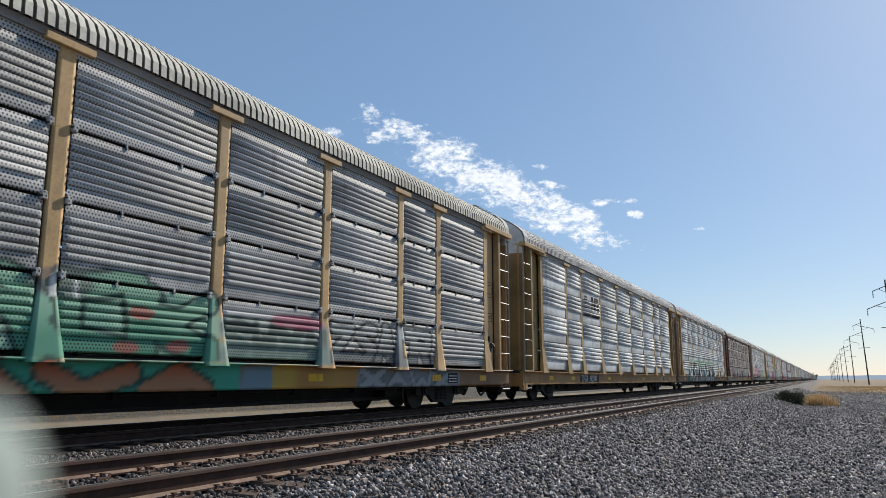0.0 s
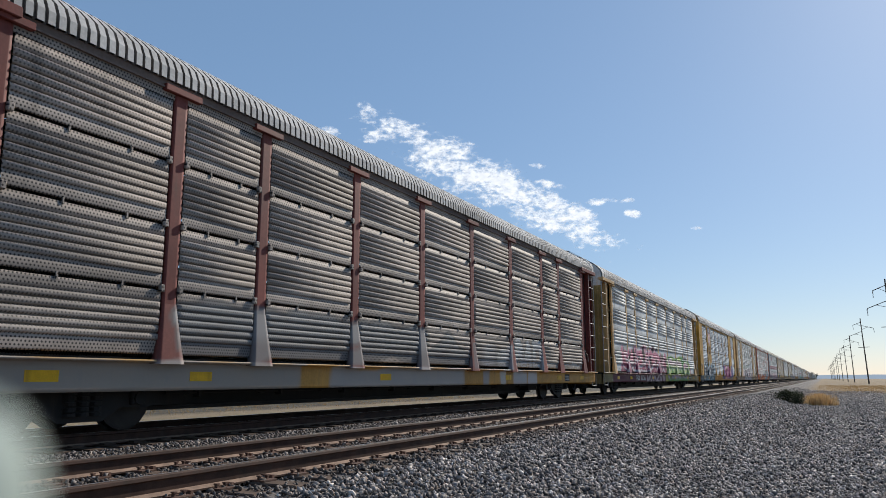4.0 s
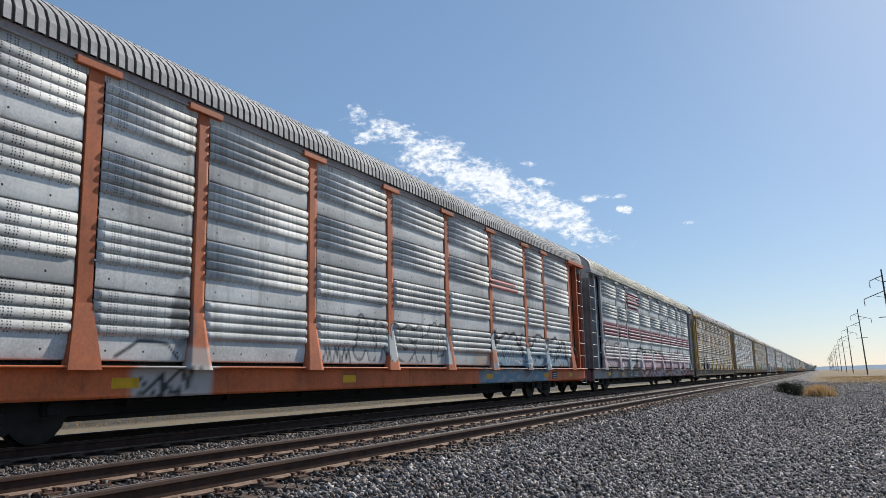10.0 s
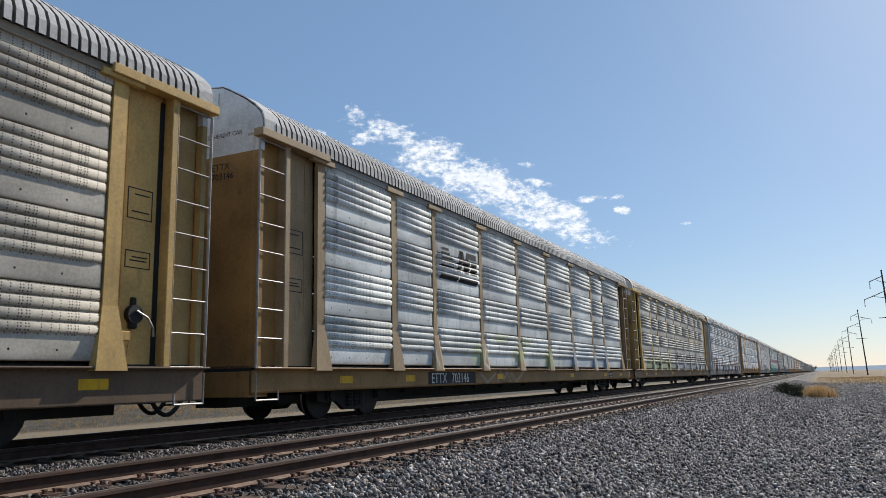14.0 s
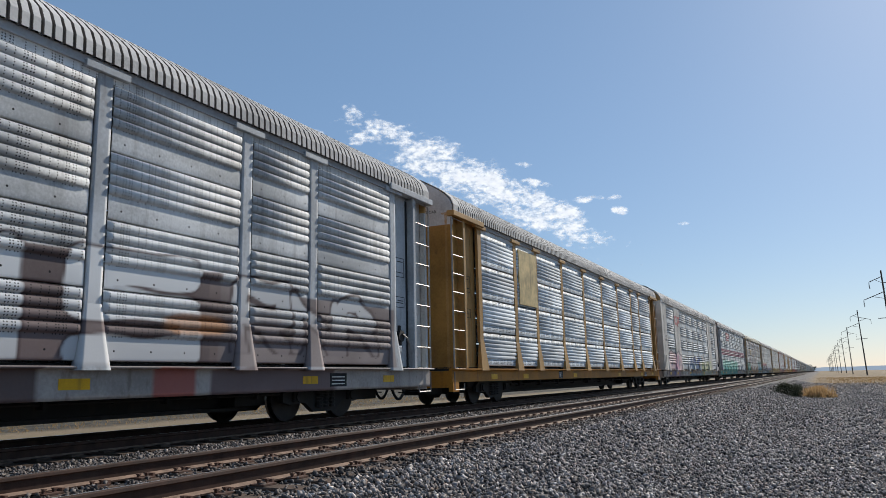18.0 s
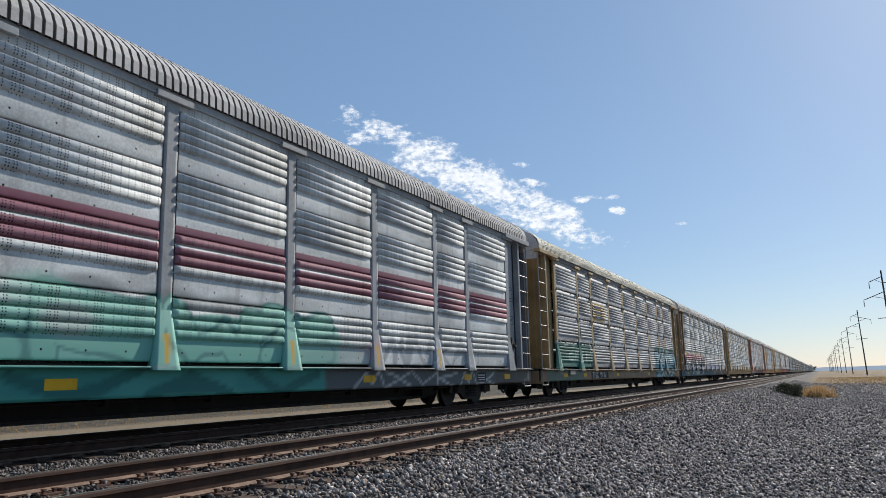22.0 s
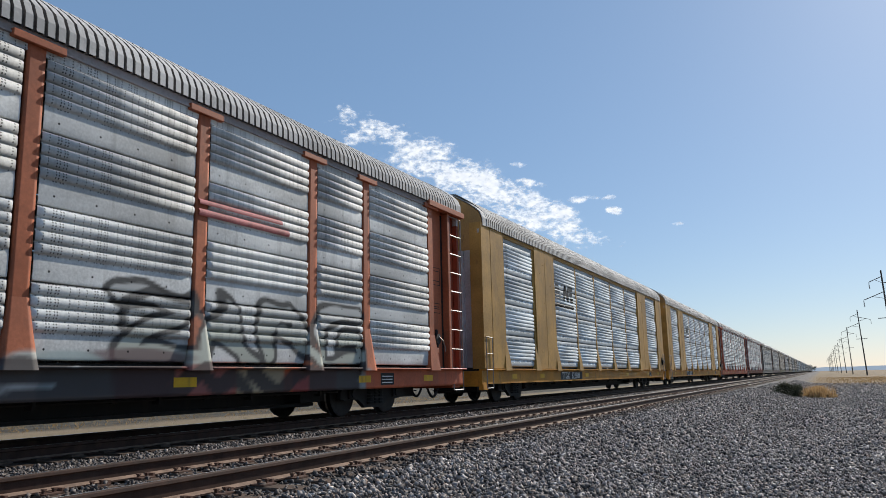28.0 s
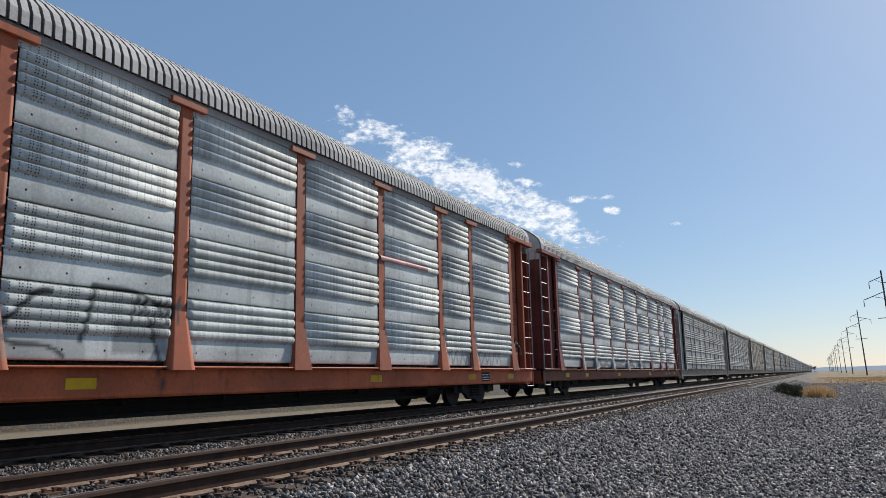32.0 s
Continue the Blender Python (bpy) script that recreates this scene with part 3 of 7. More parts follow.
def post_mesh(wide):
    w, x0, x1 = wide / 2, 1.44, SIDE - 0.034
    # a channel with raised lips
    out = [(x0, -w), (x1, -w), (x1 + 0.004, -w + 0.004), (x1 + 0.004, -w + 0.02), (x1 + 0.004, w - 0.02), (x1 + 0.004, w - 0.004), (x1, w), (x0, w)]
    bm = bmesh.new()
    rings = [[bm.verts.new((x, y, z)) for x, y in out] for z in (1.7, 4.95)]
    for i in range(8):
        j = (i + 1) % 8
        bm.faces.new([rings[0][i], rings[0][j], rings[1][j], rings[1][i]])
    bm.faces.new(rings[1])
    bm.faces.new(list(reversed(rings[0])))
    me = bpy.data.meshes.new("post")
    fix(bm).to_mesh(me)
    bm.free()
    return me


def gusset_mesh(wide):
    """The foot of a post, spreading onto the sill."""
    w, x0, x1 = wide / 2 + 0.004, 1.476, SIDE - 0.024
    bm = bmesh.new()
    lo = [bm.verts.new(p) for p in ((x0, -0.25, 0.93), (x0, 0.25, 0.93), (SIDE + 0.07, 0.25, 0.93), (SIDE + 0.07, -0.25, 0.93))]
    hi = [bm.verts.new(p) for p in ((x0, -w, 1.78), (x0, w, 1.78), (x1, w, 1.78), (x1, -w, 1.78))]
    for i in range(4):
        j = (i + 1) % 4
        bm.faces.new([lo[i], lo[j], hi[j], hi[i]])
    bm.faces.new(hi)
    bm.faces.new(list(reversed(lo)))
    me = bpy.data.meshes.new("gusset")
    fix(bm).to_mesh(me)
    bm.free()
    return me


def simple(build, name="part_mesh"):
    bm = bmesh.new()
    build(bm)
    me = bpy.data.meshes.new(name)
    fix(bm).to_mesh(me)
    bm.free()
    return me


def sill_mesh(half, low=0.56):
    def build(bm):
        outline = [(1.38, low), (1.47, low), (1.47, 0.925), (1.48, 0.945), (1.60, 0.955), (1.60, 0.985), (1.38, 0.985)]
        prism(bm, outline, -half, half, axis=1)
        # end steps down where the coupler pocket sits
        for s in (-1, 1):
            y = s * (half - 0.02)
            box(bm, 1.36, 1.485, min(y, y - s * 0.35), max(y, y - s * 0.35), 0.40, low)
    return simple(build)


def deck_mesh(half):
    def build(bm):
        box(bm, -1.40, 1.40, -half, half, 0.93, 1.02)
        box(bm, -0.36, 0.36, -half + 0.55, half - 0.55, 0.31, 0.93)
        box(bm, -0.5, 0.5, -8.6, 8.6, 0.25, 0.31)
        for s in (-1, 1):
            box(bm, -0.95, 0.95, s * 10.0 - 1.7, s * 10.0 + 1.7, 0.50, 0.93)
            box(bm, -0.7, 0.7, s * 10.0 - 2.1, s * 10.0 + 2.1, 0.33, 0.5)
        for i in range(-6, 7):
            y = i * half / 7.2
            prism(bm, [(-1.38, 0.92), (1.38, 0.92), (1.38, 0.72), (0.36, 0.46), (-0.36, 0.46), (-1.38, 0.72)], y - 0.06, y + 0.06, axis=1)
        box(bm, -1.2, -0.4, -1.4, 0.2, 0.48, 0.85, 0.02)
        rod(bm, (0.75, 1.2, 0.68), (0.75, 2.6, 0.68), 0.18, 10)
        rod(bm, (1.05, -half + 5.0, 0.52), (1.05, half - 5.0, 0.52), 0.025, 6)
        for i in range(-4, 5):
            box(bm, 0.98, 1.12, i * 2.0 - 0.03, i * 2.0 + 0.03, 0.45, 0.75)
    return simple(build)


def far_side_mesh(bays, style):
    """The unseen side: the same stacked sheets and posts, joined."""
    prof = sheet_profile(style)
    half = (A_LEN if bays is A_BAYS else B_LEN) / 2
    vs, fs = [], []
    for row in range(4):
        for b0, b1 in zip(bays, bays[1:]):
            for y in (b0 - half, b1 - half):
                vs += [(-1.50 - x, y, SHEET_Z + row * SHEET_H + z) for x, z in prof]
            o, n = len(vs) - 2 * len(prof), len(prof)
            fs += [(o + i, o + i + 1, o + n + i + 1, o + n + i) for i in range(n - 1)]
    for b in bays:
        y, o = b - half, len(vs)
        vs += [(x, y + d, z) for x in (-1.48, -1.565) for d in (-0.1, 0.1) for z in (0.98, 4.95)]
        fs += [tuple(o + k for k in f) for f in ((0, 1, 3, 2), (4, 6, 7, 5), (0, 4, 5, 1), (2, 3, 7, 6))]
    for s in (-1, 1):
        o = len(vs)
        a, b = (s * half, s * (half - bays[0]))
        vs += [(-1.40, a, 0.98), (-1.40, b, 0.98), (-1.40, b, 5.0), (-1.40, a, 5.0)]
        fs.append((o, o + 1, o + 2, o + 3))
    me = bpy.data.meshes.new("far_wall")
    me.from_pydata(vs, [], fs)
    return me


def end_outline(scale, z0, z1):
    """The roof's outline, drawn in, between two heights."""
    if z1 > 6:
        return [(1.49, z0), (1.49, 5.02)] + [(x * scale, z + 0.03 * (z > 5.1)) for x, z in ROOF_LINE] + [(-1.49, 5.02), (-1.49, z0)]
    pts = [(x * scale, 0.985 * (z - 4.985) + 4.985) for x, z in ROOF_LINE]
    out = [(1.6 * scale, z0)] + [p for p in pts if p[1] <= z1] if z1 < 6 else [(1.6 * scale, z0)] + pts
    if z1 < 4.985:
        out = [(1.6 * scale, z0), (1.6 * scale, z1), (-1.6 * scale, z1)]
    return out + [(-1.6 * scale, z0)]


def door_mesh(z0, z1, y, scale):
    """An end door or end cap as one slab; y is its outer face on the leading end."""
    return simple(lambda bm: prism(bm, end_outline(scale, z0, z1), y, y + 0.1, axis=1))


def flashing(bm, y0, y1):
    """A smooth plate wrapping the roof's end."""
    line = [(x + 0.03 * x / 1.6, z + 0.056 * (z > 5.12)) for x, z in ROOF_LINE]
    rings = [[[bm.verts.new((x * k, y, z - (1 - k) * 0.8)) for x, z in line] for k in (1.0, 0.985)] for y in (y0, y1)]
    n = len(line)
    for i in range(n - 1):
        for a, b in ((rings[0][0], rings[1][0]), (rings[1][1], rings[0][1]), (rings[0][1], rings[0][0]), (rings[1][0], rings[1][1])):
            bm.faces.new([a[i], a[i + 1], b[i + 1], b[i]])
    return bm


def ladder_mesh(y_out, y_in, z0, z1, rungs):
    def build(bm):
        rod(bm, (1.52, y_out, z0 - 0.02), (1.52, y_out, z1), 0.024, 6)
        rod(bm, (1.53, y_in, z0 - 0.02), (1.53, y_in, z1), 0.018, 6)
        for i in range(rungs):
            z = z0 + (z1 - z0) * i / (rungs - 1)
            rod(bm, (1.525, y_out, z), (1.525, y_in, z), 0.014, 6)
    return simple(build)


def sideframe_mesh():
    """Cast truck side frame with its window, springs and journal boxes."""
    def build(bm):
        out = [(-1.28, 0.52), (-1.28, 0.36), (-1.05, 0.32), (-0.62, 0.34), (-0.34, 0.16), (0.34, 0.16), (0.62, 0.34), (1.05, 0.32), (1.28, 0.36), (1.28, 0.52),
               (1.08, 0.62), (0.5, 0.74), (-0.5, 0.74), (-1.08, 0.62)]
        prism(bm, out, 0.94, 1.04)
        for s in (-1, 1):
            box(bm, 1.0, 1.10, s * 0.89 - 0.12, s * 0.89 + 0.12, 0.36, 0.56, 0.02)
            rod(bm, (1.05, s * 0.89, 0.457), (1.13, s * 0.89, 0.457), 0.09, 8)
        for k in (-0.2, 0.0, 0.2):
            for i in range(5):
                rod(bm, (1.06, k, 0.24 + i * 0.07), (1.06, k, 0.285 + i * 0.07), 0.085, 8)
    return simple(build)


def bolster_mesh():
    def build(bm):
        box(bm, -1.0, 1.0, -0.2, 0.2, 0.36, 0.62, 0.03)
        box(bm, -0.4, 0.4, -0.35, 0.35, 0.6, 0.72)
        for s in (-1, 1):
            box(bm, -0.9, 0.9, s * 0.42 - 0.04, s * 0.42 + 0.04, 0.34, 0.44)
    return simple(build)


WHEEL_R = 0.457


def wheelset_mesh():
    """Axle and two flanged wheels, turned about x."""
    line = [(-0.90, 0.0), (-0.90, 0.08), (-0.84, 0.09), (-0.82, 0.13), (-0.825, 0.33), (-0.82, 0.42), (-0.81, WHEEL_R - 0.006), (-0.72, WHEEL_R), (-0.70, WHEEL_R + 0.03), (-0.685, WHEEL_R + 0.02),
            (-0.68, 0.42), (-0.70, 0.33), (-0.69, 0.13), (-0.66, 0.09), (0.0, 0.08)]
    line = line + [(-x, r) for x, r in reversed(line[:-1])]
    n = 22
    vs = [(x, r * math.cos(i * math.tau / n), r * math.sin(i * math.tau / n)) for x, r in line for i in range(n)]
    fs = [(j * n + i, j * n + (i + 1) % n, (j + 1) * n + (i + 1) % n, (j + 1) * n + i) for j in range(len(line) - 1) for i in range(n)]
    # pressed webs so that the turning shows
    me = bpy.data.meshes.new("wheelset")
    me.from_pydata(vs, [], fs)
    me.materials.append(M_WHEEL)
    me.materials.append(M_TREAD)
    for f in me.polygons:
        x = abs(f.center.x)
        r = math.hypot(f.center.y, f.center.z)
        f.material_index = 1 if r > 0.435 and 0.7 < x < 0.83 else 0
    bm = bmesh.new()
    bm.from_mesh(me)
    for s in (-1, 1):
        for k in range(3):
            a = k * math.tau / 3
            p = (s * 0.905, 0.05 * math.cos(a), 0.05 * math.sin(a))
            rod(bm, p, (s * 0.93, p[1], p[2]), 0.018, 6)
    fix(bm).to_mesh(me)
    bm.free()
    return me


WHEELSETS = []


def truck(parent, y):
    tr = link("truck", shared("bolster", bolster_mesh), M_BLACK, parent, m=pose(0, y, 0))
    link("side_frame", shared("sideframe", sideframe_mesh), M_BLACK, tr)
    link("side_frame", shared("sideframe", sideframe_mesh), M_BLACK, tr, m=pose(0, 0, 0, 0, 0, 180))
    for s in (-0.89, 0.89):
        w = link("wheelset", shared("wheelset", wheelset_mesh), None, tr)
        w.matrix_parent_inverse = Matrix.Translation((0, s, WHEEL_R))
        WHEELSETS.append(w)
    return tr


def lettering(text, size, material, parent, m, name="lettering"):
    """Words as a thin flat mesh, with the built-in font."""
    key = ("text", text, size)

    def build():
        cu = bpy.data.curves.new("lettering", "FONT")
        cu.body, cu.size, cu.extrude, cu.align_x = text, size, 0.001, "LEFT"
        cu.resolution_u = 2
        ob = new("lettering", cu)
        dg = bpy.context.evaluated_depsgraph_get()
        me = bpy.data.meshes.new_from_object(ob.evaluated_get(dg))
        bpy.data.objects.remove(ob)
        return me
    return link(name, shared(key, build), material, parent, m=m)


def on_side(y, z, x=SIDE + 0.004):
    """A pose on the near side, reading along the car."""
    return Matrix(((0, 0, 1, x), (1, 0, 0, y), (0, 1, 0, z), (0, 0, 0, 1)))


def on_front(x, z, y):
    return Matrix(((1, 0, 0, x), (0, 0, -1, y), (0, 1, 0, z), (0, 0, 0, 1)))


def decal(name, shapes, material, parent, style, label=""):
    """Flat painted shapes that follow the rolled sheets, 4 mm proud. Each shape: z0, z1, y left at z0, right at z0, left at z1, right at z1 (car space)."""
    prof = sheet_profile(style)
    vs, fs = [], []
    for z0, z1, l0, r0, l1, r1 in shapes:
        rows = [z0, z1]
        for row in range(4):
            rows += [SHEET_Z + row * SHEET_H + z for x, z in prof if z0 < SHEET_Z + row * SHEET_H + z < z1]
        rows = sorted(rows)
        o = len(vs)
        for z in rows:
            local = (z - SHEET_Z) % SHEET_H
            x = np.interp(local, [p[1] for p in prof[1:-1]], [p[0] for p in prof[1:-1]])
            k = (z - z0) / (z1 - z0)
            for e in (l0 + (l1 - l0) * k, r0 + (r1 - r0) * k):
                vs.append((1.50 + x + 0.005, e, z))
        fs += [(o + 2 * i, o + 2 * i + 1, o + 2 * i + 3, o + 2 * i + 2) for i in range(len(rows) - 1)]
    me = bpy.data.meshes.new(name)
    me.from_pydata(vs, [], fs)
    return link(name, me, material, parent, label)


def plate(name, y0, y1, z0, z1, material, parent, x0=1.455, x1=1.474, label=""):
    bm = bmesh.new()
    box(bm, x0, x1, y0, y1, z0, z1)
    return part(name, bm, material, parent, label)


def end_gear(car, half, s):
    """Coupler, hose and uncoupling lever at one end; s: -1 leading, 1 trailing."""
    def build(bm):
        box(bm, -0.16, 0.16, half - 0.5, half + 0.22, 0.62, 0.92, 0.02)
        box(bm, -0.10, 0.14, half + 0.2, half + 0.66, 0.66, 0.9, 0.04)
        rod(bm, (0.08, half + 0.55, 0.6), (0.08, half + 0.55, 0.98), 0.09, 8)
    link("coupler", shared(("coupler", half), lambda: simple(build)), M_BLACK, car, m=pose(0, 0, 0, 0, 0, 0 if s > 0 else 180))

    def hose(bm):
        pts = [(0.45, half - 0.1 + 0.75 * k / 9, 0.62 - 0.36 * math.sin(math.pi * k / 9) ** 0.8) for k in range(10)]
        tube(bm, pts, 0.035, 6)
        tube(bm, [(1.3, half - 0.1, 0.6), (1.1, half + 0.1, 0.44), (0.5, half + 0.18, 0.42)], 0.014, 5)
    link("air_hose", shared(("hose", half), lambda: simple(hose)), M_HOSE, car, m=pose(0, 0, 0, 0, 0, 0 if s > 0 else 180))


CARS = []


def autorack(kind, label, post, tint, style="dots", bands=(), sill=None, roof=(0.52, 0.50, 0.475), cap=(0.55, 0.55, 0.54), door=None, mark="", mark_bg=True, frontmark="", solids=None):
    """A covered car carrier. kind A: open ladder recesses at its ends; B: flush flat ends with solid panels."""
    car = tagged(new("autorack_car"), label, "freight car", "freight cars of the train")
    length, bays = (A_LEN, A_BAYS) if kind == "A" else (B_LEN, B_BAYS)
    half = length / 2
    can = CANS.get(len(CARS))
    works = can is not None
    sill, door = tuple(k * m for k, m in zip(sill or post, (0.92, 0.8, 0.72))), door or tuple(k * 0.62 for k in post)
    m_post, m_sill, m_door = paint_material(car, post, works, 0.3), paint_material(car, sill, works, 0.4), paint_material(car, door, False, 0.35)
    m_panel, m_roof, m_cap = panel_material(car, tint, style, works, bands), roof_material(car, roof), paint_material(car, cap, False, 0.2)
    link("deck", shared(("deck", kind), lambda: deck_mesh(half - 0.1)), M_BLACK, car)
    low = {9: 0.49, 13: 0.64}.get(len(CARS), 0.56)
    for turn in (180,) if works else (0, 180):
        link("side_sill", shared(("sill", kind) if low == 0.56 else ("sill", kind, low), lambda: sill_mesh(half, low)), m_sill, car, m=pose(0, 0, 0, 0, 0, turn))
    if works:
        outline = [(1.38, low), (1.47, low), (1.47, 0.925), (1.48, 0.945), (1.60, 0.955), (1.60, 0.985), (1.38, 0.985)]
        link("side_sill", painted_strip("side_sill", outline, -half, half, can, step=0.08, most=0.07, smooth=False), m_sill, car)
    link("far_wall", shared(("far", kind, style), lambda: far_side_mesh(bays, style)), m_panel, car)["kind"] = "stuff"
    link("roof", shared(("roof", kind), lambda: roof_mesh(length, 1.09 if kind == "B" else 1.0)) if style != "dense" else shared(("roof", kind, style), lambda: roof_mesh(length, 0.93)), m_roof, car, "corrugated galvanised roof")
    m_rail = m_panel
    m_eave = roof_material(car, tuple(0.12 * a + 0.5 * b for a, b in zip(post, tint))) if kind == "A" else m_post
    link("top_rail", shared(("top", kind), lambda: simple(lambda bm: (box(bm, 1.44, 1.506, -half + (bays[0] if kind == "A" else 0.0), half - (bays[0] if kind == "A" else 0.0), 4.805, 4.925), box(bm, -1.56, -1.44, -half, half, 4.83, 5.1)))), m_rail, car)
    link("eave_angle", shared(("eave", kind), lambda: simple(lambda bm: prism(bm, [(1.44, 4.926), (1.55, 4.926), (1.55, 4.952), (1.528, 4.956), (1.545, 5.05), (1.44, 5.05)], -half + (bays[0] if kind == "A" else 0.0), half - (bays[0] if kind == "A" else 0.0), axis=1))), m_eave, car)
    m_upper = paint_material(car, (0.36, 0.21, 0.075), False, 0.7) if kind == "B" else None
    solid = {1, 7} if kind == "B" else (solids or set())
    for i, b in enumerate(bays):
        wide = 0.24 if kind == "A" else 0.15
        if works and can.covers(b - half - 0.3, b - half + 0.3, 1.0):
            up = [(1.7 + 0.04 * k, 1.44, SIDE - 0.030, wide / 2) for k in range(26)] + [(4.95, 1.44, SIDE - 0.030, wide / 2)]
            out = [(0.93 + 0.85 * k / 22, 1.476, SIDE - 0.024 + 0.094 * (1 - k / 22), 0.25 + (wide / 2 + 0.004 - 0.25) * (k / 22) ** 0.8) for k in range(23)]
            post_ob = link("post", painted_column("post", up, can, b - half), m_post, car, m=pose(0, b - half, 0))
            link("gusset", painted_column("gusset", out, can, b - half), m_post, post_ob)
        else:
            post_ob = link("post", shared(("post", kind), lambda: post_mesh(wide)), m_post, car, m=pose(0, b - half, 0))
            link("gusset", shared(("gusset", kind), lambda: gusset_mesh(wide)), m_post, post_ob)
        if kind == "A":
            link("post_cap", shared("post_cap", lambda: simple(lambda bm: box(bm, 1.476, SIDE + 0.035, -0.36, 0.36, 4.89, 4.99, 0.008))), m_post, post_ob)
    for i, (b0, b1) in enumerate(zip(bays, bays[1:])):
        w = 0.155 if kind == "A" else 0.1
        if i in solid:
            bm = bmesh.new()
            box(bm, 1.49, 1.566, b0 - half + 0.06, b1 - half - 0.06, SHEET_Z - 0.06, 5.1, 0.004)
            mid = (b0 + b1) / 2 - half
            box(bm, 1.56, 1.571, mid - 0.012, mid + 0.012, SHEET_Z, 5.08)
            for k in range(10):
                y, z = mid + (-0.55 + 0.36 * (k % 4)) , SHEET_Z + 0.5 + 0.33 * k
                rod(bm, (1.56, y, z), (1.58, y, z), 0.016, 6)
            panel_ob = part("solid_panel", bm, m_post, car, "flat painted steel panel")
            if works and can.covers(b0 - half, b1 - half, 1.0):
                link("panel_face", painted_strip("panel_face", [(1.569, SHEET_Z - 0.05), (1.569, can.top + 0.1)], b0 - half + 0.07, b1 - half - 0.07, can, smooth=False), m_post, panel_ob)
            continue
        for row in range(4):
            at = (b0 - half + w, SHEET_Z + row * SHEET_H)
            if works and can.covers(at[0], b1 - half, at[1]) and at[1] < can.top:
                me = painted_strip("side_sheet", sheet_profile(style), 0.0, b1 - b0 - 2 * w, can, at)
            else:
                me = sheet(style, b1 - b0 - 2 * w)
            link("side_sheet", me, m_panel, car, m=pose(1.50, *at))
        if style in ("dense", "holes"):
            def clips(bm):
                for row in range(1, 4):
                    for k in (0.35, 0.7) if style == "dense" else (0.5,) if style == "holes" else ():
                        y, z = k * (b1 - b0), SHEET_Z + row * SHEET_H
                        box(bm, 1.50, 1.522, y - 0.013, y + 0.013, z - 0.06, z + 0.04)
                    for y in (0.17, b1 - b0 - 0.17) if style == "dense" else ():
                        z = SHEET_Z + row * SHEET_H
                        box(bm, 1.50, 1.562, y - 0.04, y + 0.04, z - 0.055, z + 0.055, 0.012)
            clip_ob = link("sheet_clip", shared(("clips", style, round(b1 - b0, 2)), lambda: simple(clips)), m_panel, car, m=pose(0, b0 - half, 0))
            clip_ob["kind"] = "stuff"
    for s in (-1, 1):
        turn = pose(0, 0, 0)

        def mirrored(key, build):
            def made():
                me = build()
                if s > 0:
                    me.transform(Matrix.Diagonal((1, -1, 1, 1)))
                    me.flip_normals()
                return me
            return shared((key, kind, s), made)
        if kind == "A":
            ye = -half
            link("end_door", mirrored("door", lambda: door_mesh(0.98, 4.74, ye + 0.10, 0.93)), m_door, car)
            cap_ob = link("end_cap", mirrored("cap", lambda: door_mesh(4.74, 6.3, ye + 0.10, 0.985)), m_cap, car, "pale end cap under the roof")
            link("cap_rib", mirrored("caprib", lambda: simple(lambda bm: box(bm, 0.48, 0.51, ye + 0.07, ye + 0.101, 5.45, 5.93))), m_cap, cap_ob)
            link("recess_door", mirrored("recess", lambda: simple(lambda bm: (box(bm, 1.33, 1.37, ye + 0.9, ye + 1.78, 0.98, 5.06), box(bm, 1.37, 1.378, ye + 1.5, ye + 1.52, 1.1, 4.8)))), m_post, car)
            link("ladder_backing", mirrored("backing", lambda: simple(lambda bm: box(bm, 1.30, 1.355, ye + 0.2, ye + 0.73, 0.98, 5.04))), m_door, car)
            # solid black strip added for the shade of the gap by the post
            link("door_gap", mirrored("gap", lambda: simple(lambda bm: box(bm, 1.36, 1.376, ye + 0.86, ye + 0.95, 1.0, 4.9))), M_BLACK, car, "black strip drawn for the shade in the gap beside the corner post")
            for z0, z1 in ((3.05, 3.5), (2.35, 2.6)):
                link("stencil_frame", mirrored(("frame", z0), lambda: simple(lambda bm: [box(bm, 1.37, 1.3745, ye + c0, ye + c1, d0, d1) for c0, c1, d0, d1 in ((1.02, 1.46, z0, z0 + 0.014), (1.02, 1.46, z1 - 0.014, z1), (1.02, 1.034, z0 + 0.014, z1 - 0.014), (1.446, 1.46, z0 + 0.014, z1 - 0.014), (1.08, 1.38, z0 + 0.1, z0 + 0.118), (1.08, 1.34, z1 - 0.1, z1 - 0.082))])), M_INK, car)
            link("corner_post", mirrored("corner", lambda: simple(lambda bm: (box(bm, 1.32, 1.545, ye + 0.72, ye + 0.86, 0.98, 5.0, 0.01), box(bm, 1.30, 1.37, ye + 0.10, ye + 0.2, 0.98, 5.05)))), m_post, car)
            link("overhead_track", mirrored("track", lambda: simple(lambda bm: (box(bm, 1.42, 1.63, ye - 0.02, ye + 2.0, 4.95, 5.09, 0.01), box(bm, 1.2, 1.42, ye + 0.1, ye + 1.9, 5.02, 5.07)))), m_post, car)
            link("ladder", mirrored("ladder", lambda: ladder_mesh(ye + 0.04, ye + 0.74, 0.98, 4.9, 9)), M_RUNG, car, "steel corner ladder")
            link("step", mirrored("step", lambda: simple(lambda bm: tube(bm, [(1.52, ye + 0.05, 0.9), (1.52, ye + 0.05, 0.45), (1.52, ye + 0.62, 0.45), (1.52, ye + 0.62, 0.6)], 0.016, 6))), M_RUNG, car)
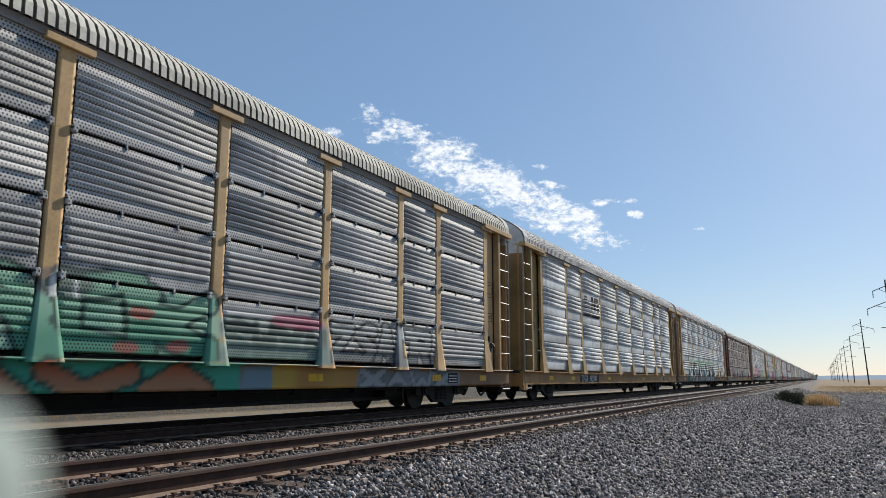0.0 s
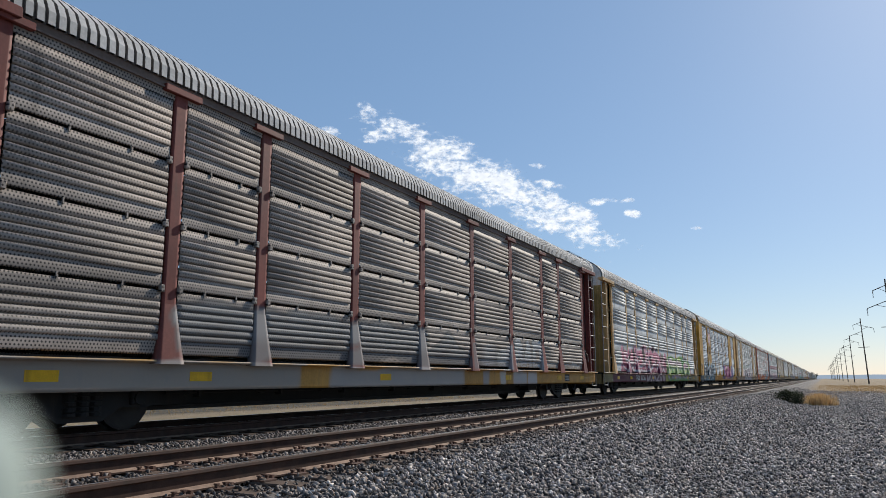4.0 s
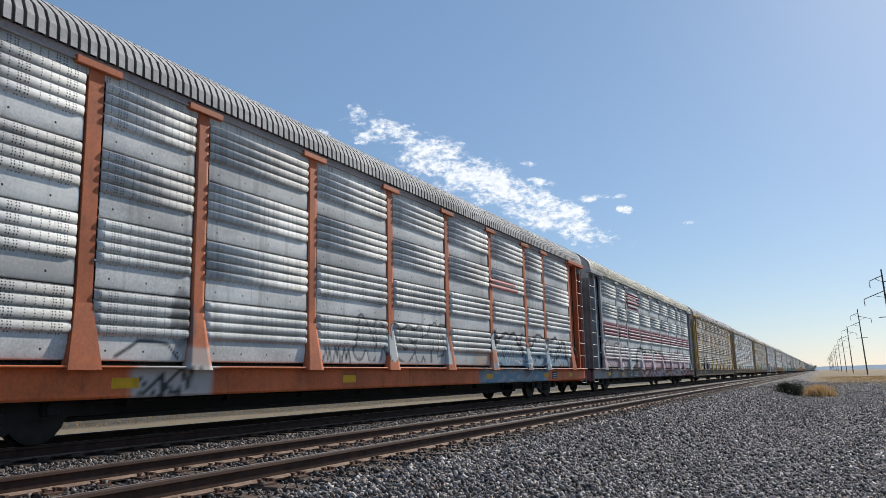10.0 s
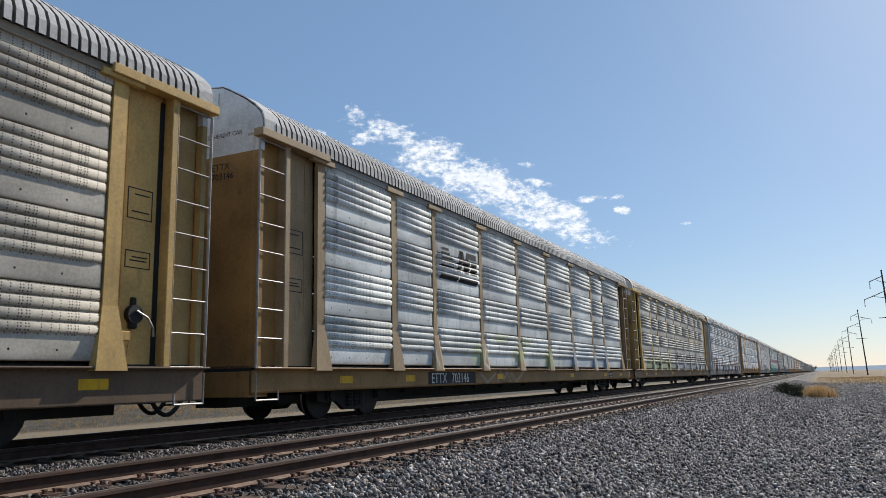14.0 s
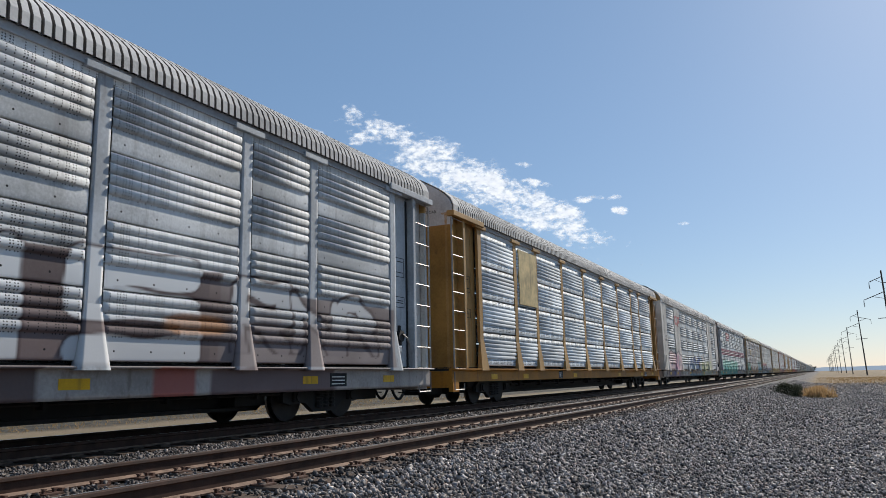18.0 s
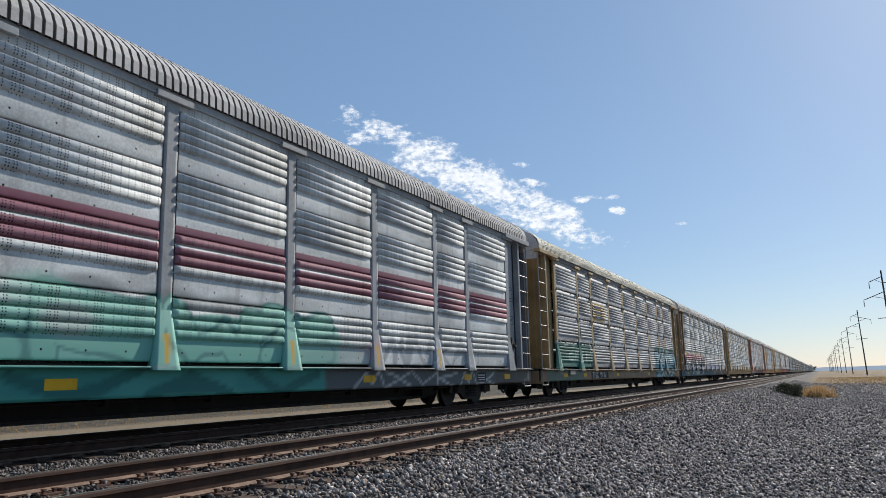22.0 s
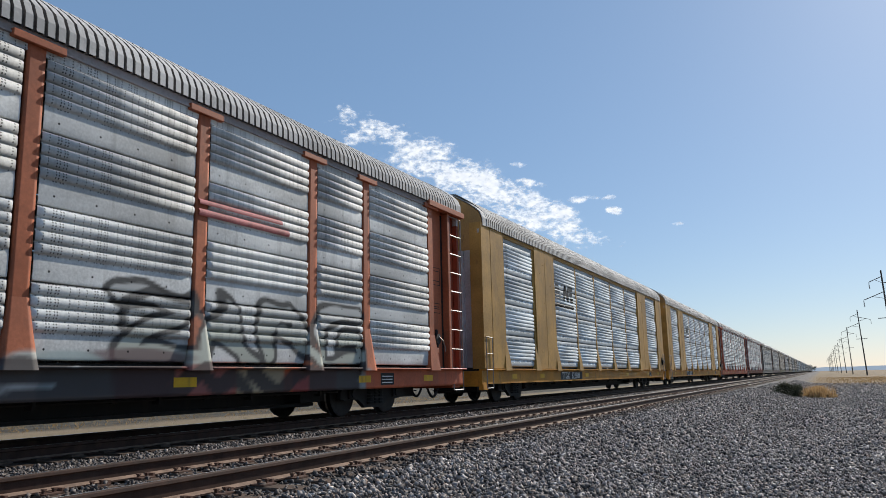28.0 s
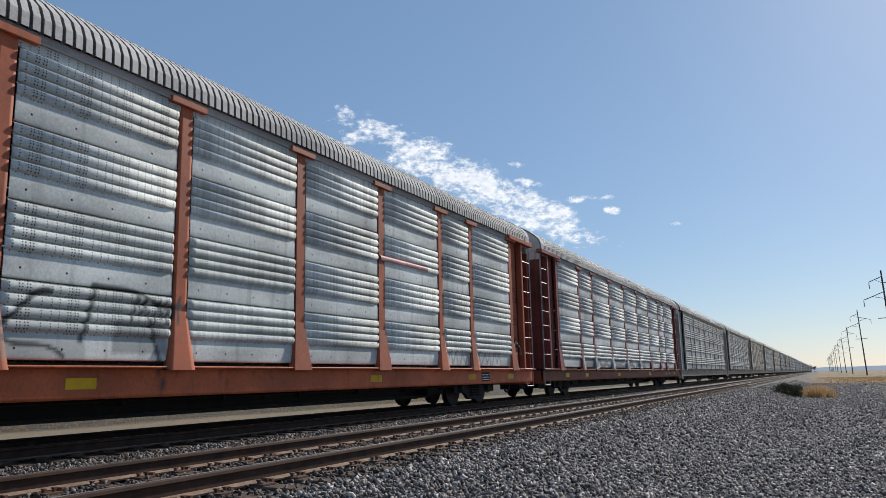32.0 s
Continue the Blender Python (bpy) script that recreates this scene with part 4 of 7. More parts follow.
            if s > 0:
                link("brake_step", shared("brake_step", lambda: simple(lambda bm: box(bm, 1.37, 1.54, half - 1.76, half - 1.44, 1.33, 1.46, 0.012))), m_post, car)
        else:
            ye = -half
            door_ob = link("end_door", mirrored("door", lambda: door_mesh(1.0, 4.35, ye + 0.12, 0.93)), m_cap, car, "pale ribbed end door")
            cap_ob = link("end_cap", mirrored("cap", lambda: door_mesh(4.35, 6.3, ye + 0.12, 0.985)), m_upper, car, "rusty tan upper end")
            for x in (-1.1, -0.72, -0.3, 0.1, 0.58, 0.92):
                link("door_rib", mirrored(("rib", x), lambda: simple(lambda bm: box(bm, x - 0.04, x + 0.04, ye + 0.07, ye + 0.125, 1.05, 4.33))), m_cap, door_ob)
                if abs(x) < 0.8:
                    link("cap_rib", mirrored(("caprib", x), lambda: simple(lambda bm: box(bm, x - 0.04, x + 0.04, ye + 0.07, ye + 0.125, 4.36, 5.75))), m_upper, cap_ob)
            link("side_end_panel", mirrored("endpanel", lambda: simple(lambda bm: (box(bm, 1.40, 1.564, ye, ye + 0.63, 0.99, 5.12), box(bm, 1.40, 1.567, ye + 0.66, ye + 1.635, 0.99, 5.12, 0.004), box(bm, 1.2, 1.40, ye + 0.0, ye + 0.14, 0.98, 5.12)))), m_post, car)
            link("ladder", mirrored("ladder", lambda: simple(lambda bm: [rod(bm, (1.60, ye + 0.06, z), (1.60, ye + 0.5, z), 0.014, 6) for z in (0.45, 0.95, 1.4, 1.85)] + [rod(bm, (1.60, y, 0.45), (1.60, y, 1.86), 0.014, 6) for y in (ye + 0.06, ye + 0.5)] + [rod(bm, (1.53, y, z), (1.60, y, z), 0.012, 5) for y in (ye + 0.06, ye + 0.5) for z in (1.0, 1.85)])), M_RUNG, car, "short steel side ladder")
        if s > 0 and len(CARS) not in (1, 5):
            def brake(bm):
                y = half - 1.3
                box(bm, 1.36, 1.44, y - 0.07, y + 0.07, 1.5, 1.78, 0.025)
                rod(bm, (1.37, y, 1.7), (1.46, y, 1.7), 0.13, 12)
                box(bm, 1.36, 1.42, y - 0.04, y + 0.05, 1.76, 1.94, 0.02)
                tube(bm, [(1.36, y, 1.55), (1.36, y - 0.06, 1.1), (1.36, y - 0.03, 0.7)], 0.012, 5)
            shift = pose(0, 0, 0) if kind == "A" else pose(0.2, 0.5, -0.25)
            brake_ob = link("hand_brake", shared(("brake", kind), lambda: simple(brake)), M_BLACK, car, "dark ratchet hand brake", shift)
            link("brake_handle", shared(("handle", kind), lambda: simple(lambda bm: tube(bm, [(1.47, half - 1.3, 1.75), (1.49, half - 1.12, 1.66), (1.49, half - 1.02, 1.52), (1.49, half - 1.01, 1.4)], 0.017, 6))), M_RUNG, brake_ob, "bare steel handle")
        link("roof_flashing", mirrored("flashing", lambda: simple(lambda bm: flashing(bm, -half + (0.112 if kind == "B" else 0.092), -half + 0.40))), m_roof, car, "smooth pale roof end plate")
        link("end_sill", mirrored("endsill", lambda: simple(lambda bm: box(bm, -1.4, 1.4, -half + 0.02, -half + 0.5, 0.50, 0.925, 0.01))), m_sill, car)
        end_gear(car, half, s)
        truck(car, s * 10.06 if kind == "A" else s * 9.97)
    for y in (-11.2, -8.6, -3.2, 3.9, 8.8, 11.6):
        plate("reflector", y, y + 0.45, 0.69, 0.83, M_YELLOW, car, label="yellow reflective patch")
    plate("label_board", half - 4.1, half - 3.55, 0.63, 0.88, M_INK, car, label="black consolidated stencil board")
    for k in range(3):
        plate("stencil_line", half - 4.05, half - 3.62, 0.67 + k * 0.065, 0.69 + k * 0.065, M_CHALK, car, 1.47, 1.479)
    shift = {9: -0.35}.get(len(CARS), 1.1 if kind == "B" else 0.0)
    if mark:
        if mark_bg:
            plate("mark_board", -7.5 + shift, -4.75 + shift, 0.605, 0.90, M_INK, car)
        y, drop = -7.35 + shift, 0.07 if len(CARS) == 9 else 0.0
        for word in mark.split():
            ob = lettering(word, 0.35, M_CHALK if mark_bg or works else M_INK, car, on_side(y, 0.635 - drop, 1.477), "reporting_mark" if word.isalpha() else "car_number")
            y += max(p.co.x for p in ob.data.vertices) + 0.27
    if kind == "A":
        lettering("EXCESS HEIGHT CAR", 0.115, M_INK, car, on_front(-0.02, 5.08, -half + 0.096), "warning_lettering")
        if frontmark:
            for k, word in enumerate(frontmark.split()):
                lettering(word, 0.17, M_INK, car, on_front(0.38, 4.48 - 0.18 * k, -half + 0.096), "end_mark")
    else:
        bm = bmesh.new()
        box(bm, 0.02, 0.50, -half + 0.058, -half + 0.068, 5.02, 5.47)
        board = part("warning_board", bm, M_CHALK, car)
        for k, word in enumerate(("EXCESS", "HEIGHT", "CAR")):
            lettering(word, 0.115, M_INK, board, on_front(0.045, 5.34 - 0.135 * k, -half + 0.056), "warning_lettering")
        for k, word in enumerate((frontmark or "TTGX").split()):
            lettering(word, 0.15, M_INK, car, on_front(0.05, 4.75 - 0.17 * k, -half + 0.066), "end_mark")
    CARS.append(car)
    return car


# ---- the sky's clouds: one thin drifting sheet, far off ----
CLOUD_DIST = 4000.0
FOCAL = 784 / math.tan(radians(61.18) / 2)
CLOUDS = [  # centre right and down of the sheet's middle, half length, half width, lean in degrees, density
    (95, -115, 300, 52, 28, 1.0), (-70, -205, 95, 36, 24, 0.8), (215, -60, 110, 38, 27, 1.15), (20, -140, 150, 44, 25, 0.9), (-195, -208, 26, 12, 15, 0.9),
    (170, -146, 18, 7, 4, 0.85), (196, -114, 38, 11, 9, 1.0), (285, -84, 34, 9, -6, 0.9), (340, -62, 20, 10, 4, 1.05), (337, -86, 22, 7, -8, 0.8), (454, -36, 16, 6, 0, 0.75),
    (-128, -246, 34, 18, 30, 0.6), (-110, -200, 60, 16, 6, 0.7)]


def build_clouds():
    t = Tree("thin_white_cloud")
    v = t.coords()
    x, y, z = t.split(v)
    field = None
    for cx, cy, a, b, lean, density in CLOUDS:
        c, s = math.cos(radians(lean)), math.sin(radians(lean))
        dx, dy = t.math("SUBTRACT", x, cx), t.math("SUBTRACT", y, -cy)
        u = t.math("MULTIPLY_ADD", dx, c / a, t.math("MULTIPLY", dy, -s / a))
        w = t.math("MULTIPLY_ADD", dx, s / b, t.math("MULTIPLY", dy, c / b))
        r = t.math("MULTIPLY_ADD", u, u, t.math("MULTIPLY", w, w))
        f = t.math("MULTIPLY", t.math("SUBTRACT", 1.0, r), density)
        field = f if field is None else t.math("MAXIMUM", field, f)
    n1 = t.noise(t.scaled(v, (0.021, 0.036, 1), (3, 1, 0)), 1.0, 8, 0.62)
    n2 = t.noise(t.scaled(v, (0.075, 0.12, 1)), 1.0, 5, 0.6)
    d = t.math("MULTIPLY_ADD", t.math("MAXIMUM", field, -1.5), 0.55, t.math("MULTIPLY_ADD", n1, 1.5, t.math("MULTIPLY", n2, 0.9)))
    alpha = t.math("MULTIPLY", t.step(1.38, 1.86, d), 0.95)
    nt = t.nt
    dif, tra, mixn, hole = t.node("ShaderNodeBsdfDiffuse"), t.node("ShaderNodeBsdfTranslucent"), t.node("ShaderNodeMixShader"), t.node("ShaderNodeBsdfTransparent")
    shade = t.mix(t.step(0.35, 0.7, n2), (0.80, 0.82, 0.86), (0.97, 0.97, 0.97))
    t.put(dif.inputs[0], shade)
    t.put(tra.inputs[0], shade)
    mixn.inputs[0].default_value = 0.8
    nt.links.new(dif.outputs[0], mixn.inputs[1])
    nt.links.new(tra.outputs[0], mixn.inputs[2])
    top = t.node("ShaderNodeMixShader")
    nt.links.new(alpha, top.inputs[0])
    nt.links.new(hole.outputs[0], top.inputs[1])
    nt.links.new(mixn.outputs[0], top.inputs[2])
    nt.links.new(top.outputs[0], t.out.inputs[0])
    me = bpy.data.meshes.new("cloud")
    me.from_pydata([(-420, -60, 0), (560, -60, 0), (560, 330, 0), (-420, 330, 0)], [], [(0, 1, 2, 3)])
    ob = link("backdrop_cloud", me, t.mat)
    ob.visible_shadow = False
    ob.scale = (CLOUD_DIST / FOCAL,) * 3
    return tagged(ob, "thin broken white clouds drifting in a blue sky", "cloud", kind="structure")


clouds = build_clouds()


def cloud_pose(shift):
    """Faces the place from afar; shift: how far it has drifted."""
    m = pose(0, 0, EYE, 99.83, 0.02, 26.5)
    return m @ Matrix.Translation((shift * CLOUD_DIST / FOCAL, 0, -CLOUD_DIST))


# ---- far hills and trees ----
M_HILL = worn("haze_glow_hills", (0.3, 0.3, 0.3), 0.95, 0.0, 0.12, 0.002, 0.0, dirt_amount=0.0)
M_HILL.node_tree.nodes["Principled BSDF"].inputs["Emission Color"].default_value = (0.36, 0.43, 0.52, 1)      # haze put in as glow: the hills give off the air's scattered light
M_HILL.node_tree.nodes["Principled BSDF"].inputs["Emission Strength"].default_value = 0.75


def build_hills():
    bm = bmesh.new()
    xs = np.linspace(-2600, 2600, 120)
    lo = [bm.verts.new((x, 4300, -8)) for x in xs]
    hi = [bm.verts.new((x, 4320 + 5 * i % 7, 17 + 7 * noise.noise(Vector((x * 0.0016, 0, 3))) + 2 * noise.noise(Vector((x * 0.01, 0, 0))))) for i, x in enumerate(xs)]
    back = [bm.verts.new((x, 4700, -8)) for x in xs]
    for i in range(len(xs) - 1):
        bm.faces.new([lo[i], lo[i + 1], hi[i + 1], hi[i]])
        bm.faces.new([hi[i], hi[i + 1], back[i + 1], back[i]])
    tagged(part("backdrop_hills", fix(bm), M_HILL), "low hazy blue ridge on the horizon", "hills", kind="structure")


build_hills()

# ---- power poles ----
M_POLE = worn("weathered_pole_timber", (0.09, 0.075, 0.062), 0.85, 0.0, 0.3, 2.0, 0.2)
M_INSUL = worn("grey_insulator_porcelain", (0.22, 0.21, 0.2), 0.4, 0.0, 0.2, 5.0, 0.0)


def power_pole():
    pole = tagged(new("power_pole"), "tall leaning timber power pole with staggered cross arms", "power pole", "power poles beside the track")
    bm = bmesh.new()
    rod(bm, (0, 0, -0.3), (0, 0, 19.0), 0.2, 10, 0.12)
    part("shaft", bm, M_POLE, pole)
    for side, z, reach, rise in ((-1, 17.9, 2.1, -0.8), (1, 16.9, 3.1, -1.0), (-1, 15.2, 3.3, -1.2)):
        bm = bmesh.new()
        rod(bm, (0, 0, z), (side * reach, 0, z + rise), 0.075, 6)
        rod(bm, (0, 0, z - 1.2), (side * reach * 0.55, 0, z + rise * 0.6), 0.04, 5)
        arm = part("cross_arm", bm, M_POLE, pole)
        bm = bmesh.new()
        for i in range(6):
            rod(bm, (side * reach, 0, z + rise - 0.12 - i * 0.2), (side * reach, 0, z + rise - 0.2 - i * 0.2), 0.1, 8)
        rod(bm, (side * reach, 0, z + rise), (side * reach, 0, z + rise - 1.25), 0.03, 5)
        part("insulator", bm, M_INSUL, arm, "hanging string of grey insulators")
    bm = bmesh.new()
    box(bm, -1.5, 1.5, -0.06, 0.06, 10.55, 10.68)
    part("lower_arm", bm, M_POLE, pole)
    return pole


POLE_X = 11.8
first_pole = power_pole()
first_pole.matrix_basis = pose(POLE_X, 152, -1.0, 0, -1.9, 0)
for i in range(1, 12):
    copy_thing(first_pole, pose(POLE_X + 0.2 * math.sin(i * 2.4), 152 + i * 98.0, -1.0, 0.6 * math.sin(i * 1.7), -1.9 + 0.4 * math.cos(i * 3.1), 0))

# ---- bush, straw tufts, far trees ----
def leaf_material(name, a, b):
    t = Tree(name)
    g = t.node("ShaderNodeNewGeometry")
    c = t.mix(g.outputs["Random Per Island"], a, b)
    through_light, both = t.node("ShaderNodeBsdfTranslucent"), t.node("ShaderNodeMixShader")
    t.put(through_light.inputs[0], c)
    both.inputs[0].default_value = 0.5
    t.nt.links.new(t.bsdf.outputs[0], both.inputs[1])
    t.nt.links.new(through_light.outputs[0], both.inputs[2])
    t.nt.links.new(both.outputs[0], t.out.inputs[0])
    return t.finish(c, 0.8, 0.0, 0.2)


M_LEAF = leaf_material("dusty_dark_leaf", (0.02, 0.026, 0.016), (0.05, 0.056, 0.034))
M_STRAW = leaf_material("dry_straw_blade", (0.36, 0.22, 0.10), (0.58, 0.39, 0.20))
M_DULLGRASS = leaf_material("dull_brown_grass_blade", (0.27, 0.17, 0.08), (0.42, 0.28, 0.13))
# leaf colour greyed and lightened: the haze of distance is painted in
M_FARLEAF = leaf_material("hazy_far_leaf", (0.10, 0.12, 0.11), (0.16, 0.18, 0.16))
M_TWIG = worn("dry_twig", (0.10, 0.075, 0.05), 0.9)


def leaf_cloud(name, n, radii, centre, leaf, material, parent, seed, blades=False, soft=False):
    """Many small leaves inside an uneven rounded volume."""
    r = np.random.RandomState(seed)
    vs, fs = [], []
    lumps = r.normal(size=(9, 3)) * 0.45
    for _ in range(n):
        if blades:
            base = (Vector((r.normal() * 0.45 * radii[0], r.normal() * 0.45 * radii[1], 0)) if soft else Vector((r.uniform(-1, 1) * radii[0], r.uniform(-1, 1) * radii[1], 0))) + Vector(centre)
            if noise.noise(base * 1.3) < -0.15:
                continue
            tip = base + Vector((r.normal() * 0.12, r.normal() * 0.12, radii[2] * r.uniform(0.4, 1.0)))
            side = Vector((r.normal(), r.normal(), 0)).normalized() * leaf
            i = len(vs)
            vs += [base - side, base + side, tip]
            fs.append((i, i + 1, i + 2))
        else:
            q = lumps[r.randint(9)] + r.normal(size=3) * 0.28
            if q[2] < -0.9:
                continue
            p = Vector((q[0] * radii[0], q[1] * radii[1], q[2] * radii[2])) + Vector(centre)
            a = Vector(r.normal(size=3)).normalized() * leaf * r.uniform(0.6, 1.4)
            b = a.cross(Vector(r.normal(size=3))).normalized() * leaf * 0.45
            i = len(vs)
            vs += [p - a, p + b, p + a, p - b]
            fs.append((i, i + 1, i + 2, i + 3))
    me = bpy.data.meshes.new(name)
    me.from_pydata(vs, [], fs)
    return link(name, me, material, parent)


def bush(name, label, at, radii, n, leaf, seed):
    ob = tagged(new(name), label, "bush")
    ob.location = at
    bm = bmesh.new()
    r = np.random.RandomState(seed)
    for _ in range(14):
        tip = (r.normal() * radii[0] * 0.5, r.normal() * radii[1] * 0.5, radii[2] * r.uniform(0.8, 1.6))
        rod(bm, (r.normal() * 0.06, r.normal() * 0.06, -0.05), tip, 0.015, 5, 0.005)
    part("stems", bm, M_TWIG, ob)
    leaf_cloud("leaves", n, radii, (0, 0, radii[2] * 0.95), leaf, M_LEAF, ob, seed)
    return ob


bush("bush", "low dark green bush at the foot of the ballast", (-1.75, 48.3, -0.66), (0.62, 0.62, 0.42), 2600, 0.045, 3)
bush("bush", "small dark scrub beside the larger bush", (-1.25, 46.5, -0.74), (0.4, 0.35, 0.26), 900, 0.04, 5)
straw = leaf_cloud("straw_tuft", 4200, (0.7, 1.2, 0.8), (-0.25, 49.0, -0.85), 0.02, M_STRAW, None, 8, True, True)
tagged(straw, "patch of dry straw-coloured grass on dusty ground", "grass", kind="stuff")
verge = leaf_cloud("dry_grass", 30000, (22.0, 50.0, 0.32), (20.5, 140.0, -0.95), 0.06, M_DULLGRASS, None, 12, True)
scrub = leaf_cloud("dry_scrub", 16000, (16.0, 36.0, 0.22), (-47.0, 38.0, -1.27), 0.05, M_DULLGRASS, None, 14, True)
tagged(scrub, "low dry scrub on the plain beyond the train", "grass", kind="stuff")
tagged(verge, "field of dry straw-coloured grass beside the track", "grass", kind="stuff")


def far_tree(at, height, seed):
    tree = tagged(new("tree"), "small dark tree far along the track", "tree", "far trees")
    tree.location = at
    bm = bmesh.new()
    rod(bm, (0, 0, 0), (0, 0, height * 0.5), 0.25, 7, 0.12)
    for i in range(5):
        a = i * 1.25
        rod(bm, (0, 0, height * 0.35), (math.cos(a) * height * 0.25, math.sin(a) * height * 0.25, height * 0.7), 0.1, 5, 0.04)
    part("trunk", bm, M_TWIG, tree)
    leaf_cloud("crown", 900, (height * 0.34, height * 0.34, height * 0.27), (0, 0, height * 0.66), 0.35, M_FARLEAF, tree, seed)


for i, (x, y, h) in enumerate(((-14, 1280, 12), (-22, 1310, 9), (-9, 1330, 9), (-30, 1300, 10))):
    far_tree((x, y, -1.2), h, 20 + i)


# ---- the train: car by car ----
TAN, OCHRE, RUST, ORANGE, GREY, BROWN = (0.56, 0.36, 0.17), (0.60, 0.38, 0.13), (0.18, 0.05, 0.04), (0.52, 0.15, 0.065), (0.33, 0.34, 0.35), (0.25, 0.16, 0.09)
ZINC, DULL, BRIGHT, BEIGE, DARK = (0.57, 0.575, 0.58), (0.38, 0.38, 0.375), (0.53, 0.545, 0.55), (0.45, 0.41, 0.36), (0.28, 0.245, 0.22)
K, W = (0.015, 0.015, 0.017), (0.72, 0.72, 0.70)
M_MAROON = worn("maroon_board_paint", (0.26, 0.05, 0.08), 0.55)
M_RED = worn("faded_red_paint", (0.50, 0.17, 0.16), 0.65)
M_ROSE = worn("faded_rose_paint", (0.55, 0.28, 0.27), 0.6)
M_NAVY = worn("navy_paint", (0.035, 0.045, 0.13), 0.5)
M_SANDBOARD = worn("sand_yellow_board_paint", (0.56, 0.42, 0.20), 0.6)
STRIPES = [(2.45, 2.72, (0.27, 0.07, 0.11)), (2.78, 3.05, (0.27, 0.07, 0.11))]


# ---- what has been sprayed on each car ----
CANS = {}


def can(car):
    return CANS.setdefault(car, SprayCan())


MINT, LILAC, CREAM = (0.28, 0.50, 0.35), (0.60, 0.47, 0.48), (0.74, 0.73, 0.60)

# teal and orange over the whole foot, then grey blocks
g = can(0)
g.band(-9.5, 1.5, 0.98, 1.9, (0.14, 0.36, 0.25), 0.85, 0.16, 3, MINT)
g.letters("kafk", -9.4, -2.4, 1.0, 2.0, MINT, K, 0.17, 0.06, (0.12, 0.36, 0.25), seed=4, wob=0.1)
g.letters("hok", -2.6, 1.3, 1.0, 2.05, MINT, (0.03, 0.07, 0.06), 0.15, 0.06, (0.10, 0.30, 0.20), seed=5, wob=0.14)
g.blob(-1.2, 1.9, 0.5, 0.2, (0.14, 0.13, 0.13), 0.7, 2)
g.letters("ll", -1.5, -0.9, 1.72, 2.02, W, None, 0.04, seed=6)
for y, z in ((0.0, 1.62), (-0.2, 1.15), (0.7, 1.2)):
    g.blob(y, z, 0.22, 0.09, (0.45, 0.12, 0.10), 0.8, 3)
g.band(1.5, 4.3, 0.98, 1.25, (0.16, 0.40, 0.28), 0.75, 0.1, 4)
g.letters("sexd", 1.5, 4.4, 1.0, 1.75, (0.10, 0.12, 0.11), (0.28, 0.34, 0.30), 0.11, 0.04, (0.20, 0.27, 0.23), seed=7, wob=0.1)
g.blob(3.5, 1.72, 0.75, 0.13, (0.46, 0.12, 0.18), 0.8, 5)
g.letters("zsaof", 4.5, 8.6, 1.0, 1.85, (0.46, 0.47, 0.45), (0.05, 0.05, 0.05), 0.11, 0.055, (0.24, 0.25, 0.24), seed=8, wob=0.08)
g.band(-9.6, 2.1, 0.5, 0.97, (0.05, 0.33, 0.22), 0.95, 0.02, 5)
g.letters("avavava", -9.0, 1.6, 0.45, 1.0, (0.44, 0.12, 0.05), (0.02, 0.05, 0.04), 0.13, 0.05, (0.40, 0.20, 0.10), seed=9, wob=0.06)
g.band(2.1, 2.9, 0.5, 0.97, (0.16, 0.26, 0.31), 0.9, 0.05, 6)
g.band(2.9, 5.6, 0.5, 0.97, (0.40, 0.19, 0.05), 0.85, 0.08, 7, (0.50, 0.32, 0.05))
g.band(5.5, 10.4, 0.5, 0.97, (0.20, 0.23, 0.26), 0.8, 0.08, 8, (0.12, 0.16, 0.17))
g.letters("xaex", 5.6, 9.8, 0.5, 0.96, (0.30, 0.32, 0.32), (0.10, 0.11, 0.11), 0.07, 0.03, seed=10)

# black drips edged in white on green
g = can(2)
g.band(-9.5, 4.6, 0.98, 2.1, (0.34, 0.50, 0.46), 0.9, 0.05, 2, (0.42, 0.52, 0.44))
g.band(-9.0, 4.7, 1.72, 2.12, (0.20, 0.37, 0.19), 0.9, 0.06, 3)
g.blob(-8.7, 1.8, 0.28, 0.22, (0.52, 0.26, 0.12), 0.7, 4)
g.band(-9.7, 4.8, 0.5, 0.97, (0.02, 0.13, 0.13), 0.95, 0.02, 5)
for text, y0, y1, top, seed in (("U", -8.45, -7.2, 1.98, 11), ("c", -7.2, -6.1, 1.98, 12), ("e", -6.15, -4.35, 1.95, 13), ("d", -3.75, -2.1, 1.95, 14), ("oll", -1.3, 0.9, 1.9, 15), ("lb", 0.9, 2.6, 1.9, 16), ("h", 2.8, 4.2, 1.85, 17)):
    g.letters(text, y0, y1, 0.52, top, (0.035, 0.035, 0.04), W, 0.19, 0.075, seed=seed, wob=0.05)
g.line([(-9.3, 1.1), (-9.2, 1.35), (-9.05, 1.15), (-8.95, 1.4), (-8.85, 1.15)], 0.02, (0.10, 0.04, 0.12), 0.8)

